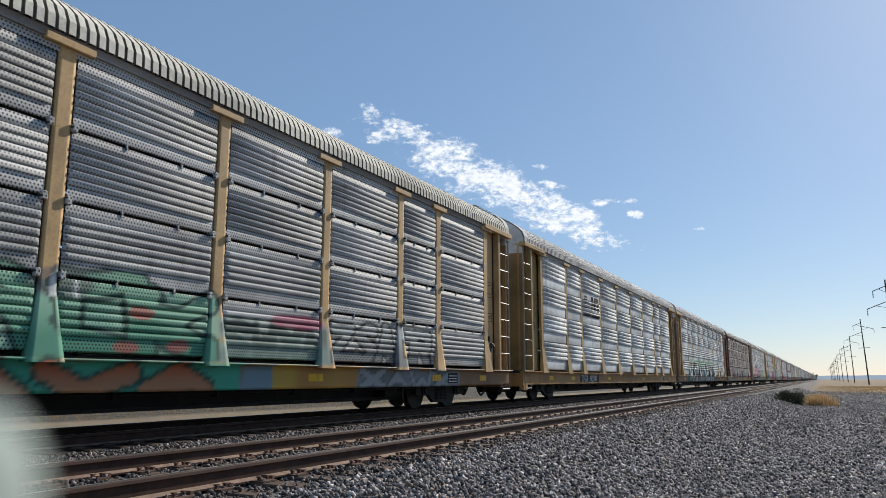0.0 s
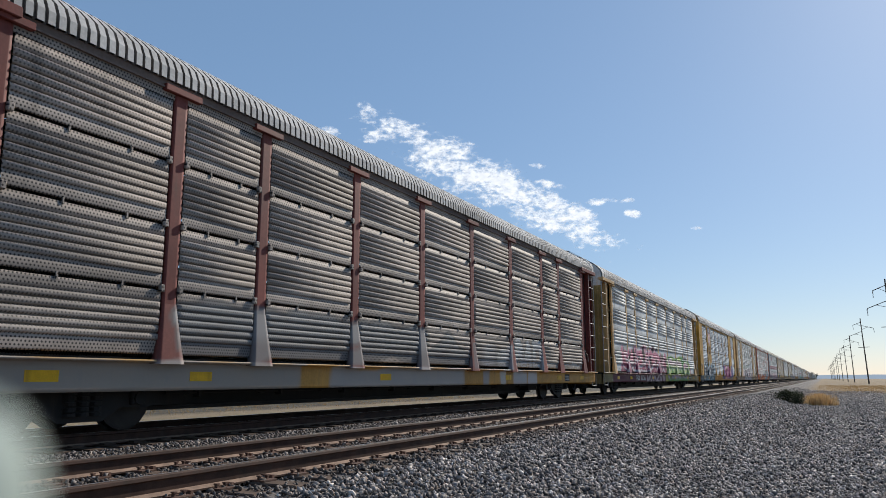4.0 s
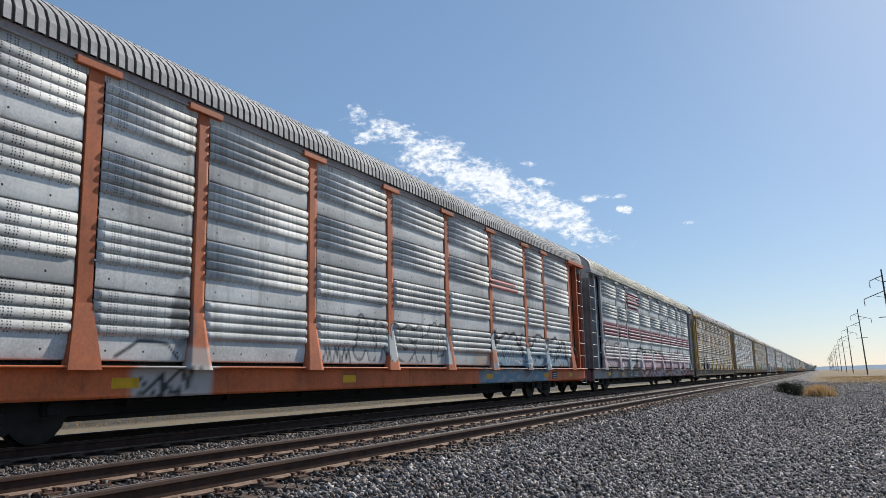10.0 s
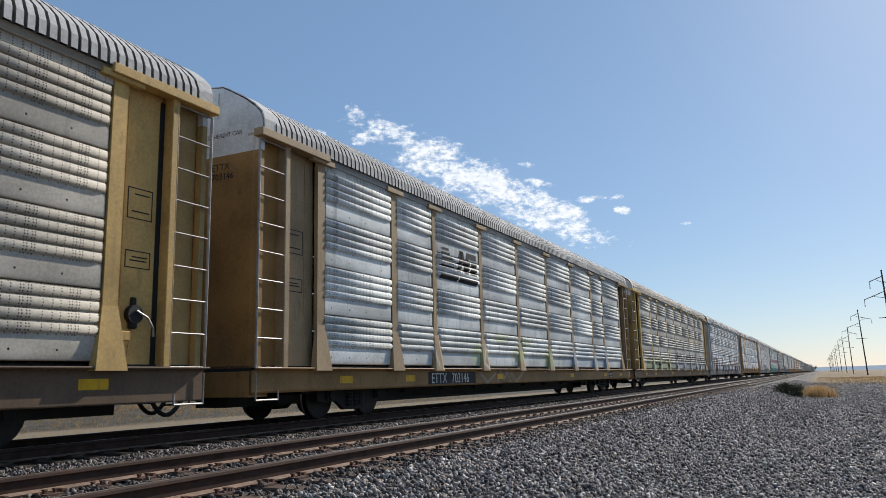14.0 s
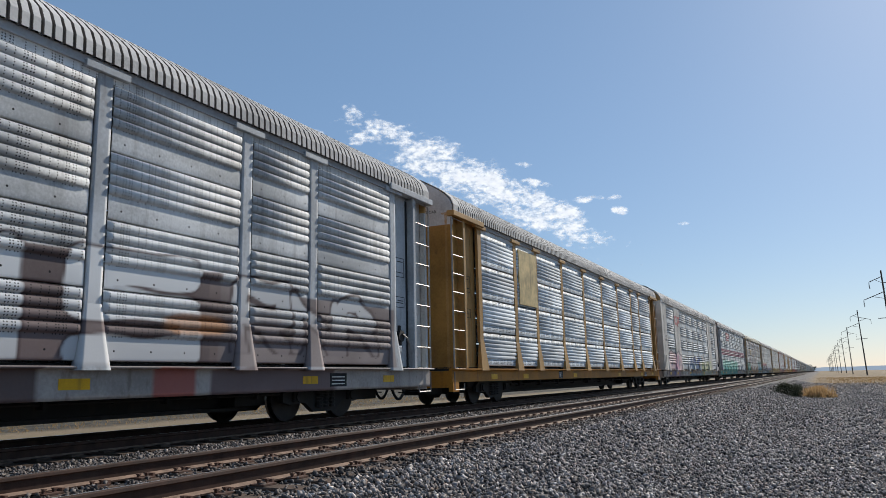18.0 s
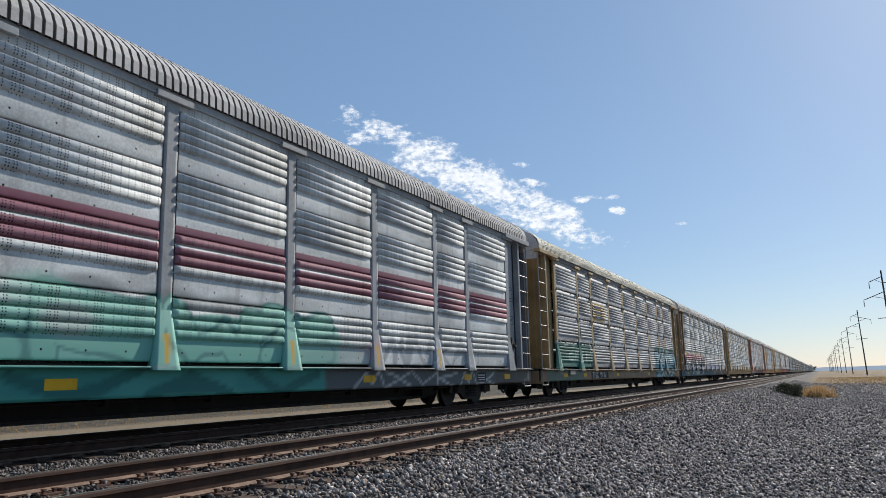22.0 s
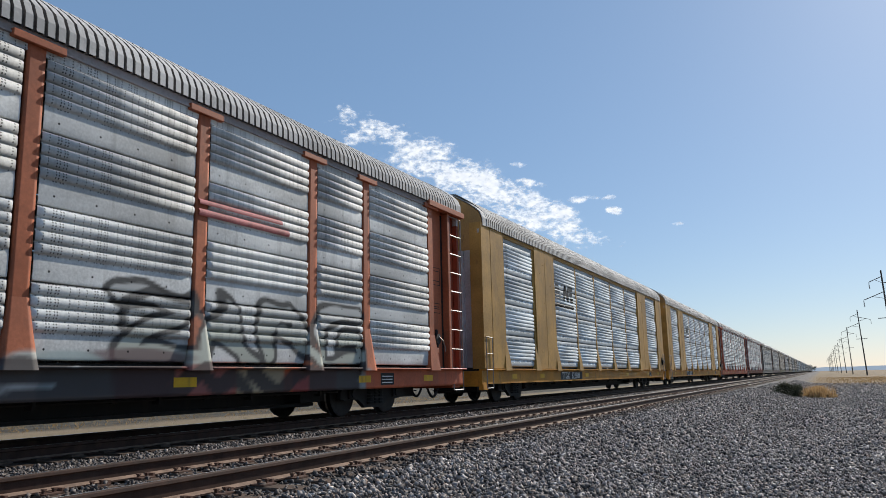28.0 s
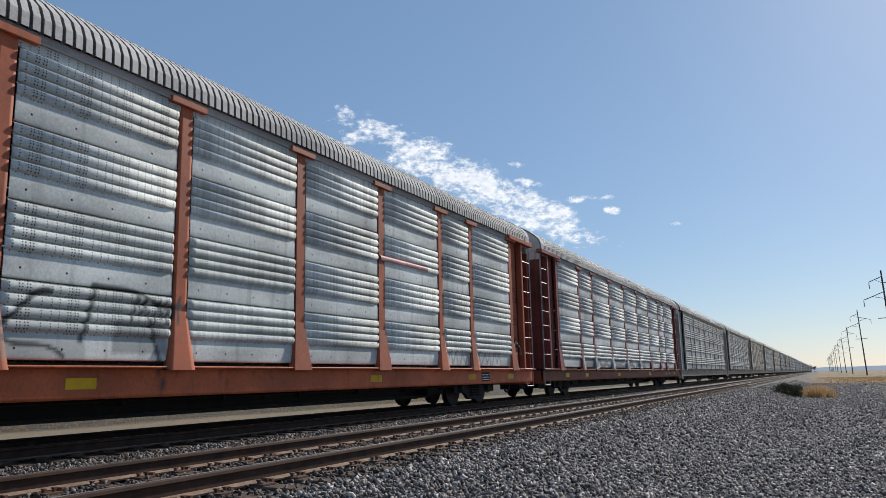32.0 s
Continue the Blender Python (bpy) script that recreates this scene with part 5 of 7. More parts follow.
# faint greys on the dark car
g = can(3)
g.letters("sofa", -9.0, 1.4, 1.0, 1.8, (0.26, 0.26, 0.26), (0.12, 0.12, 0.12), 0.2, 0.06, (0.16, 0.15, 0.15), seed=20, wob=0.1, a=0.7)
g.band(1.4, 4.3, 0.98, 1.65, (0.15, 0.13, 0.13), 0.75, 0.16, 21, (0.30, 0.30, 0.31))
g.blob(3.5, 1.35, 0.4, 0.22, (0.42, 0.42, 0.41), 0.6, 22)
g.letters("hao", 4.5, 7.0, 1.0, 1.92, (0.48, 0.49, 0.50), (0.20, 0.19, 0.19), 0.12, 0.05, (0.34, 0.34, 0.35), seed=23, wob=0.08, a=0.85)
for y0, y1, c in ((-12.0, -6.0, (0.30, 0.28, 0.26)), (-5.0, 1.0, (0.36, 0.34, 0.33)), (2.2, 2.7, (0.30, 0.29, 0.30)), (3.5, 3.9, (0.52, 0.50, 0.48)), (4.6, 5.7, (0.46, 0.44, 0.44)), (5.8, 6.7, (0.50, 0.48, 0.48))):
    g.band(y0, y1, 0.5, 0.97, c, 0.85, 0.08, 24)
g.letters("wv", 10.2, 11.5, 1.05, 1.38, (0.52, 0.52, 0.50), None, 0.022, seed=25)

# pink wild shapes, then a lime block
PINKISH, PLUM = (0.58, 0.21, 0.29), (0.17, 0.025, 0.06)
g = can(4)
g.under([(-10.6, 1.3), (-9.8, 2.1), (-8.6, 1.9), (-7.6, 2.4), (-6.6, 2.15), (-5.4, 2.5), (-4.3, 2.2), (-3.4, 2.45), (-2.2, 2.3), (-1.2, 2.0), (-0.2, 1.9), (0.95, 1.5)], 0.98, PINKISH, 0.92, 30, (0.62, 0.33, 0.38))
g.band(-10.6, 0.9, 0.98, 1.2, PLUM, 0.92, 0.12, 31)
g.letters("kwzkfhe", -10.4, 0.7, 1.05, 2.2, (0.60, 0.22, 0.30), (0.66, 0.57, 0.59), 0.15, 0.045, (0.30, 0.05, 0.10), drop=(0.03, 0.02, 0.03), seed=32, wob=0.16)
g.letters("xzvw", -10.0, 0.2, 1.0, 1.75, (0.62, 0.58, 0.58), None, 0.05, seed=33, wob=0.2)
for y, z, ry, rz in ((-5.6, 1.95, 0.3, 0.45), (-3.1, 2.32, 0.35, 0.18), (-2.1, 2.3, 0.25, 0.12), (-3.9, 1.6, 0.25, 0.4), (-2.3, 1.68, 0.16, 0.14), (-0.9, 1.85, 0.2, 0.3), (-0.3, 1.95, 0.22, 0.2), (0.4, 1.75, 0.3, 0.16), (-7.9, 1.9, 0.25, 0.4)):
    g.blob(y, z, ry, rz, (0.025, 0.022, 0.03), 0.92, 34)
g.band(-12.0, 0.7, 0.45, 0.97, (0.09, 0.012, 0.035), 0.95, 0.03, 35)
g.letters("wvwzvw", -4.8, 0.6, 0.45, 0.98, (0.50, 0.38, 0.40), (0.02, 0.01, 0.015), 0.07, 0.04, seed=36, wob=0.1)
LIME, LEAFY = (0.30, 0.42, 0.07), (0.09, 0.28, 0.08)
g.under([(0.95, 1.98), (2.9, 2.1), (4.0, 1.95), (5.7, 2.15), (6.9, 2.15), (7.8, 1.9), (8.4, 1.85), (8.9, 2.0), (9.6, 1.5), (10.4, 1.0)], 0.98, LIME, 0.93, 37, LEAFY)
g.letters("ofsh", 1.2, 6.6, 1.02, 1.85, (0.58, 0.44, 0.47), (0.64, 0.66, 0.56), 0.13, 0.04, (0.36, 0.46, 0.16), drop=(0.08, 0.22, 0.05), seed=38, wob=0.12)
g.letters("sx", 7.0, 9.0, 1.05, 1.75, (0.60, 0.36, 0.44), (0.60, 0.62, 0.55), 0.13, 0.04, (0.40, 0.46, 0.16), seed=39, wob=0.1)
g.line([(5.6, 1.9), (6.2, 1.7), (6.9, 2.0), (7.6, 1.85), (8.2, 1.7), (8.6, 1.95)], 0.035, (0.62, 0.64, 0.56))
g.blob(7.9, 2.02, 0.7, 0.13, (0.16, 0.15, 0.17), 0.85, 40)
g.blob(9.9, 1.2, 0.35, 0.28, (0.34, 0.20, 0.24), 0.8, 41)
g.blob(10.1, 1.05, 0.3, 0.14, (0.58, 0.30, 0.38), 0.85, 41)
g.band(0.7, 9.6, 0.5, 0.97, (0.14, 0.24, 0.05), 0.93, 0.02, 42, (0.34, 0.30, 0.05))
g.letters("vzdx", 1.6, 9.0, 0.5, 0.97, (0.42, 0.30, 0.40), (0.06, 0.12, 0.03), 0.11, 0.04, (0.09, 0.25, 0.07), seed=43)

# blue spikes edged in pale cyan, then plum and rose rounds
g = can(5)
ICE, NIGHT = (0.62, 0.73, 0.78), (0.012, 0.018, 0.03)
SPIKES = [(-13.2, 1.6), (-12.4, 2.1), (-11.6, 1.7), (-10.4, 2.1), (-9.9, 1.75), (-9.0, 2.08), (-8.7, 1.6), (-8.35, 2.15), (-7.7, 1.65), (-7.2, 2.0), (-6.8, 1.7), (-6.0, 2.0), (-5.5, 1.75), (-4.6, 1.8)]
g.band(-13.2, -4.7, 0.98, 1.86, (0.08, 0.26, 0.38), 0.9, 0.06, 50, (0.14, 0.34, 0.44))
g.under(SPIKES, 0.98, NIGHT, 0.95, 51, (0.02, 0.055, 0.09))
g.line(SPIKES, 0.045, ICE)
g.letters("lllllllll", -13.0, -4.9, 0.98, 1.72, (0.74, 0.77, 0.79), (0.08, 0.27, 0.38), 0.13, 0.05, (0.62, 0.65, 0.68), seed=52, wob=0.12)
g.letters("zxz", -12.6, -6.0, 1.1, 1.6, (0.012, 0.018, 0.03), None, 0.09, seed=53, wob=0.15)
g.band(-13.3, -4.6, 0.45, 0.97, (0.02, 0.06, 0.085), 0.95, 0.03, 54, (0.03, 0.14, 0.20))
g.letters("vwxv", -12.6, -6.0, 0.45, 0.98, (0.40, 0.48, 0.52), None, 0.035, seed=55)
INDIGO, ROSY, MAUVE = (0.06, 0.05, 0.20), (0.42, 0.12, 0.22), (0.085, 0.07, 0.23)
g.rounds([(1.85, 1.50, 0.40, 0.52), (2.4, 1.56, 0.42, 0.42), (1.9, 1.0, 0.40, 0.30), (2.5, 0.98, 0.46, 0.28)], INDIGO, (0.02, 0.016, 0.07), 56)
g.rounds([(3.05, 1.58, 0.40, 0.44), (3.45, 1.64, 0.36, 0.36), (3.1, 1.06, 0.46, 0.34), (3.8, 1.10, 0.46, 0.40), (4.25, 1.04, 0.30, 0.42)], ROSY, (0.03, 0.02, 0.08), 57)
g.rounds([(4.95, 1.58, 0.40, 0.40), (5.5, 1.62, 0.35, 0.36), (6.05, 1.58, 0.36, 0.36), (6.6, 1.56, 0.36, 0.36), (4.95, 1.06, 0.50, 0.36), (5.6, 1.03, 0.45, 0.33), (6.2, 1.03, 0.42, 0.33), (6.7, 1.04, 0.40, 0.33), (7.1, 1.16, 0.28, 0.42)], ROSY, (0.06, 0.025, 0.08), 58)
g.blob(5.3, 1.3, 0.16, 0.09, (0.12, 0.22, 0.20), 0.8, 66)
g.rounds([(8.1, 1.55, 0.38, 0.46), (8.65, 1.52, 0.42, 0.44), (9.25, 1.56, 0.52, 0.42), (8.15, 1.02, 0.44, 0.38), (8.9, 1.02, 0.52, 0.38), (9.6, 1.16, 0.56, 0.50), (10.08, 1.08, 0.40, 0.42)], MAUVE, (0.045, 0.037, 0.13), 59)
for y, z in ((8.3, 1.72), (8.72, 1.64), (8.36, 1.25), (9.3, 1.66), (9.72, 1.62), (9.6, 1.32), (10.36, 1.0), (7.2, 1.4), (3.3, 1.72), (5.1, 1.72)):
    g.blob(y, z, 0.045, 0.09, (0.42, 0.40, 0.55), 0.85, 67, 0.3)

# pale lilac mountains with dark edges
g = can(6)
RIDGE = [(-7.6, 1.5), (-6.6, 2.15), (-5.6, 1.8), (-4.5, 1.75), (-3.35, 2.25), (-2.25, 1.82), (-1.6, 1.95), (-0.85, 2.3), (0.85, 1.86), (2.2, 2.28), (3.4, 1.92), (4.0, 2.28), (5.0, 1.7), (6.6, 1.45)]
g.blob(-2.2, 1.98, 0.7, 0.24, (0.26, 0.48, 0.34), 0.75, 60)
g.blob(-5.2, 2.0, 0.6, 0.3, (0.24, 0.48, 0.36), 0.8, 61)
g.blob(0.6, 2.1, 0.9, 0.2, (0.40, 0.52, 0.46), 0.6, 62)
g.under(RIDGE, 0.98, LILAC, 0.85, 63, (0.58, 0.55, 0.55))
g.line(RIDGE, 0.05, (0.10, 0.10, 0.10), 0.85)
g.line([(-3.95, 1.5), (-3.4, 1.75), (-2.85, 1.5), (-3.4, 1.52), (-3.95, 1.5)], 0.10, (0.03, 0.03, 0.032))
g.line([(-3.9, 1.08), (-3.1, 1.16), (-2.0, 1.0)], 0.10, (0.03, 0.03, 0.032))
g.line([(-2.15, 1.7), (-2.2, 1.3), (-1.95, 1.0), (-1.5, 1.2), (-1.15, 1.45)], 0.07, (0.06, 0.06, 0.06))
g.line([(-0.25, 1.5), (-0.1, 1.2), (0.5, 0.95)], 0.09, (0.03, 0.03, 0.032))
g.line([(0.5, 1.6), (0.6, 1.2)], 0.05, (0.10, 0.09, 0.10))
g.line([(1.6, 1.5), (1.4, 1.0), (1.9, 1.1)], 0.07, (0.05, 0.05, 0.05))
g.line([(3.0, 1.2), (3.5, 1.45), (4.1, 1.25), (4.4, 1.0)], 0.07, (0.09, 0.09, 0.09))
g.line([(-4.15, 1.6), (-3.8, 1.75)], 0.05, (0.12, 0.10, 0.12))
g.blob(-0.8, 1.1, 0.25, 0.16, (0.24, 0.45, 0.34), 0.8, 64)
g.band(-4.4, 5.0, 0.5, 0.97, (0.48, 0.43, 0.46), 0.9, 0.03, 65)
g.line([(-3.7, 0.95), (-3.0, 0.66), (-2.2, 0.74), (-1.6, 0.95)], 0.07, (0.05, 0.045, 0.05))
for y in (-2.9, -1.75):
    g.blob(y, 0.83, 0.35, 0.1, (0.16, 0.40, 0.27), 0.85, 66)
g.line([(0.2, 0.95), (0.9, 0.7), (1.6, 0.6)], 0.07, (0.06, 0.055, 0.06))
for y in (0.0, 2.2, 3.0):
    g.line([(y, 0.66), (y + 0.3, 0.84)], 0.03, (0.10, 0.08, 0.14))

# outline tags on the orange car, and a many-coloured block at its end
g = can(7)
g.line([(-8.6, 1.1), (-8.2, 1.35), (-7.7, 1.3), (-7.5, 1.1)], 0.025, K)
g.blob(-7.45, 1.65, 0.22, 0.45, (0.10, 0.10, 0.10), 0.7, 70)
g.blob(-7.5, 1.45, 0.16, 0.08, W, 0.8, 71)
g.band(-8.3, -6.75, 0.5, 1.0, (0.50, 0.49, 0.47), 0.9, 0.05, 72)
g.letters("xkw", -8.2, -7.0, 0.55, 0.93, K, None, 0.03, seed=73, wob=0.1)
g.band(-7.45, -6.9, 1.0, 1.3, (0.46, 0.40, 0.36), 0.8, 0.08, 74)
g.letters("www", -3.95, -3.0, 1.02, 1.35, K, None, 0.02, seed=75, wob=0.08)
g.letters("adseb", -2.9, 1.4, 1.1, 2.0, (0.55, 0.56, 0.55), (0.06, 0.06, 0.06), 0.13, 0.035, seed=76, wob=0.12, hollow=True)
g.band(3.0, 4.6, 0.98, 1.35, (0.34, 0.46, 0.50), 0.6, 0.2, 77, (0.50, 0.34, 0.24))
g.band(6.3, 11.4, 0.98, 1.6, (0.46, 0.30, 0.15), 0.75, 0.15, 83, (0.28, 0.42, 0.48))
g.letters("khesza", 4.2, 11.4, 1.0, 1.95, (0.62, 0.63, 0.62), (0.03, 0.035, 0.045), 0.16, 0.075, (0.24, 0.38, 0.46), seed=78, wob=0.18)
g.letters("wxvw", 4.6, 10.8, 1.0, 1.6, (0.18, 0.28, 0.36), (0.62, 0.62, 0.6), 0.05, 0.03, seed=79, wob=0.2)
g.blob(4.3, 1.3, 0.3, 0.2, (0.50, 0.15, 0.06), 0.8, 80)
g.band(3.4, 8.8, 0.5, 0.97, (0.10, 0.15, 0.19), 0.9, 0.08, 81, (0.26, 0.31, 0.34))
g.letters("zxvz", 3.8, 9.2, 0.5, 0.97, (0.14, 0.26, 0.36), (0.40, 0.40, 0.38), 0.09, 0.03, seed=82, wob=0.1)

# a dark looping edge over pale rose
g = can(8)
g.letters("zhsd", -13.0, -7.6, 1.0, 2.1, (0.58, 0.56, 0.55), (0.20, 0.14, 0.16), 0.2, 0.06, (0.50, 0.38, 0.40), seed=84, wob=0.12)
g.band(-5.3, 11.0, 0.98, 1.8, (0.55, 0.34, 0.37), 0.85, 0.12, 85, (0.58, 0.46, 0.47))
g.blob(-4.6, 1.65, 0.8, 0.3, (0.62, 0.58, 0.57), 0.9, 86)
LOOP = (0.045, 0.055, 0.05)
g.line([(-6.1, 1.05), (-5.5, 1.2), (-5.65, 1.55), (-5.35, 1.88), (-4.7, 2.0), (-4.0, 1.98), (-3.4, 1.9), (-2.6, 1.95), (-1.4, 1.95), (-0.2, 1.9), (0.8, 1.95), (1.6, 1.7), (2.2, 1.4), (2.6, 1.1)], 0.10, LOOP, 0.92, 87)
g.blob(-5.4, 1.2, 0.25, 0.25, LOOP, 0.9, 88)
g.blob(-3.45, 1.15, 0.16, 0.2, LOOP, 0.9, 89)
g.blob(1.4, 1.2, 0.12, 0.16, LOOP, 0.85, 89)
for y in (-3.0, -2.3, -1.3, 0.0):
    g.blob(y, 1.86, 0.28, 0.15, (0.62, 0.6, 0.59), 0.9, 90)
g.letters("aszofa", 2.8, 10.8, 1.0, 1.95, (0.66, 0.62, 0.62), (0.17, 0.10, 0.12), 0.17, 0.06, (0.56, 0.42, 0.45), seed=91, wob=0.14)
g.band(-4.6, 11.2, 0.5, 0.97, (0.27, 0.09, 0.12), 0.9, 0.05, 92, (0.22, 0.10, 0.14))
g.letters("vwzvwzv", -4.6, 10.6, 0.5, 0.97, (0.50, 0.42, 0.44), (0.10, 0.06, 0.08), 0.09, 0.04, seed=93, wob=0.12)
g.band(-13.4, -5.0, 0.5, 0.97, (0.10, 0.12, 0.12), 0.85, 0.05, 94, (0.30, 0.31, 0.31))

# charcoal letters edged in cream
g = can(9)
g.grain = 0.4
SOOT = (0.035, 0.035, 0.04)
SKYLINE = [(-11.36, 1.0), (-11.3, 1.25), (-11.08, 1.42), (-11.05, 1.95), (-10.98, 1.92), (-10.82, 2.0), (-10.72, 1.8), (-10.58, 1.98), (-10.4, 2.06), (-10.3, 1.95), (-10.22, 1.6), (-10.15, 1.95), (-9.9, 1.96), (-9.86, 1.9), (-9.58, 2.0), (-9.5, 1.8), (-9.3, 1.84), (-9.05, 1.96), (-8.9, 2.08), (-8.76, 1.99), (-8.47, 2.1), (-8.38, 2.06), (-8.33, 1.78), (-8.24, 1.78), (-8.2, 2.02), (-7.85, 2.13), (-7.72, 2.05), (-7.54, 2.12), (-6.8, 2.16), (-6.76, 1.68), (-6.5, 1.62), (-6.3, 1.56), (-5.92, 1.42), (-5.78, 1.2), (-5.7, 0.98)]
g.under(SKYLINE, 0.97, SOOT, 0.98, 95)
g.line(SKYLINE, 0.024, CREAM)
for points in ([(-8.78, 1.98), (-8.8, 1.75)], [(-8.42, 1.86), (-8.2, 1.6), (-7.96, 1.36)], [(-7.78, 2.05), (-7.8, 1.85)], [(-8.85, 1.62), (-8.56, 1.35)], [(-8.3, 1.55), (-8.0, 1.2), (-7.88, 0.99)],
               [(-7.9, 1.68), (-7.68, 1.55), (-7.65, 1.42)], [(-7.56, 1.28), (-7.58, 1.02)], [(-6.75, 1.72), (-6.72, 1.36)], [(-6.62, 1.6), (-6.4, 1.3), (-6.36, 1.12)], [(-6.15, 1.55), (-5.92, 1.4)],
               [(-10.38, 1.7), (-10.4, 1.2)], [(-10.38, 1.45), (-10.2, 1.1)], [(-9.8, 1.5), (-9.75, 1.15), (-9.6, 0.99)], [(-10.9, 1.5), (-10.5, 1.48), (-10.15, 1.75)], [(-10.75, 1.2), (-10.4, 1.42)]):
    g.line(points, 0.02, CREAM, 0.92, 96)
for points, wide in (([(-8.82, 1.86), (-8.62, 1.84)], 0.10), ([(-8.74, 1.7), (-8.72, 1.6)], 0.07), ([(-7.95, 1.82), (-7.75, 1.8)], 0.13), ([(-8.5, 1.62), (-8.3, 1.36)], 0.09), ([(-7.55, 1.72), (-7.38, 1.98)], 0.05), ([(-7.12, 1.62), (-6.82, 2.08)], 0.09), ([(-7.28, 1.5), (-7.1, 1.66)], 0.09), ([(-6.72, 1.55), (-6.74, 1.42)], 0.07), ([(-6.22, 1.72), (-6.2, 1.56)], 0.07),
                     ([(-10.72, 1.55), (-10.66, 1.25)], 0.08), ([(-10.4, 1.6), (-10.3, 1.76)], 0.10), ([(-9.75, 1.85), (-9.65, 1.7)], 0.07), ([(-9.9, 1.55), (-9.78, 1.32)], 0.10), ([(-9.05, 1.55), (-8.95, 1.4)], 0.06)):
    g.line(points, wide * 0.72, CREAM, 0.92, 97)
for y, w, h in ((-11.27, 0.11, 0.26), (-10.42, 0.32, 0.34), (-9.0, 0.36, 0.32), (-7.44, 0.08, 0.18), (-6.72, 0.26, 0.34)):
    g.under([(y - w, 0.98), (y - w * 0.5, 0.98 + h * 0.6), (y, 0.98 + h), (y + w * 0.5, 0.98 + h * 0.7), (y + w, 0.98)], 0.97, CREAM, 0.92, 98)
g.blob(-5.55, 1.1, 0.2, 0.2, (0.42, 0.40, 0.50), 0.5, 94, 0.4)
g.blob(-11.5, 1.12, 0.16, 0.2, (0.42, 0.40, 0.50), 0.5, 94, 0.4)
g.letters("lkl", -12.1, -11.75, 1.1, 1.75, (0.62, 0.62, 0.58), None, 0.025, seed=98)
g.blob(-11.95, 1.25, 0.07, 0.26, (0.60, 0.34, 0.03), 0.9, 99)

# nearly scrubbed away: yellow-green smudges and chalk lines
g = can(10)
for y, z, ry, rz in ((-4.7, 1.35, 0.35, 0.3), (-3.0, 1.85, 0.5, 0.14), (-1.0, 1.8, 0.5, 0.14), (-1.6, 1.4, 0.6, 0.2), (1.2, 1.3, 0.5, 0.3)):
    g.blob(y, z, ry, rz, (0.44, 0.48, 0.22), 0.55, 100, 0.5)
g.line([(-7.4, 1.7), (-7.25, 1.3), (-7.1, 1.0)], 0.03, (0.58, 0.56, 0.52), 0.7)
g.line([(-4.2, 1.5), (-4.4, 1.1), (-4.1, 0.98)], 0.035, (0.62, 0.60, 0.54), 0.8)
g.letters("asef", 3.4, 9.0, 1.0, 1.75, None, (0.34, 0.40, 0.48), 0.12, 0.03, seed=101, wob=0.1, hollow=True, a=0.6)
g.letters("vwv", -4.4, -1.0, 0.55, 0.95, (0.52, 0.50, 0.46), None, 0.025, seed=102, a=0.6)

# smoky greys with white edges
g = can(11)
g.band(-2.2, 12.0, 0.98, 1.85, (0.20, 0.19, 0.185), 0.75, 0.14, 104, (0.36, 0.35, 0.34))
g.letters("shefkzahg", -2.0, 11.9, 0.98, 1.98, (0.075, 0.072, 0.07), (0.50, 0.50, 0.48), 0.15, 0.04, (0.24, 0.235, 0.23), seed=105, wob=0.18)
g.letters("vxwvxw", -1.6, 11.6, 0.98, 1.6, (0.56, 0.56, 0.54), None, 0.03, seed=106, wob=0.25)
g.band(-11.0, -2.2, 0.98, 1.35, (0.34, 0.34, 0.18), 0.7, 0.15, 107, (0.20, 0.22, 0.15))
g.letters("zoka", -10.8, -2.4, 0.98, 1.6, (0.40, 0.40, 0.24), K, 0.14, 0.045, seed=108, wob=0.12)

# tall pale capitals on dark brown
g = can(12)
BROWNISH = (0.10, 0.066, 0.064)
g.band(-11.9, 6.6, 0.98, 2.45, BROWNISH, 0.93, 0.05, 110, (0.16, 0.11, 0.105))
g.band(6.4, 12.0, 0.98, 2.25, (0.15, 0.11, 0.105), 0.9, 0.1, 111, (0.24, 0.19, 0.18))
g.blob(-11.3, 1.45, 0.35, 0.5, (0.42, 0.13, 0.08), 0.8, 112)
SILVER, PALE = (0.76, 0.77, 0.77), (0.62, 0.62, 0.62)
for ch, y0, y1 in (("T", -11.3, -8.75), ("I", -8.75, -7.0), ("E", -6.95, -4.6), ("M", -4.2, -1.5), ("P", -1.3, 0.9), ("U", 1.1, 3.3), ("S", 3.9, 6.2)):
    g.letters(ch, y0, y1, 1.0, 2.5, SILVER, (0.09, 0.06, 0.06), 0.23, 0.03, PALE, seed=ord(ch), wob=0.03)
g.blob(6.1, 1.6, 0.65, 0.16, (0.46, 0.22, 0.10), 0.75, 114)
g.letters("fdh", 6.9, 11.3, 1.2, 2.35, (0.58, 0.58, 0.58), (0.10, 0.075, 0.075), 0.15, 0.06, (0.24, 0.2, 0.2), seed=115, wob=0.1)
for y0, y1, c in ((-9.6, -8.3, (0.11, 0.08, 0.08)), (-4.6, -4.2, BROWNISH), (-2.6, -2.1, BROWNISH), (-0.8, 0.6, BROWNISH), (2.8, 3.6, BROWNISH), (5.4, 6.2, (0.36, 0.10, 0.08)), (6.5, 9.8, (0.15, 0.10, 0.10))):
    g.band(y0, y1, 0.5, 0.97, c, 0.9, 0.06, 116)

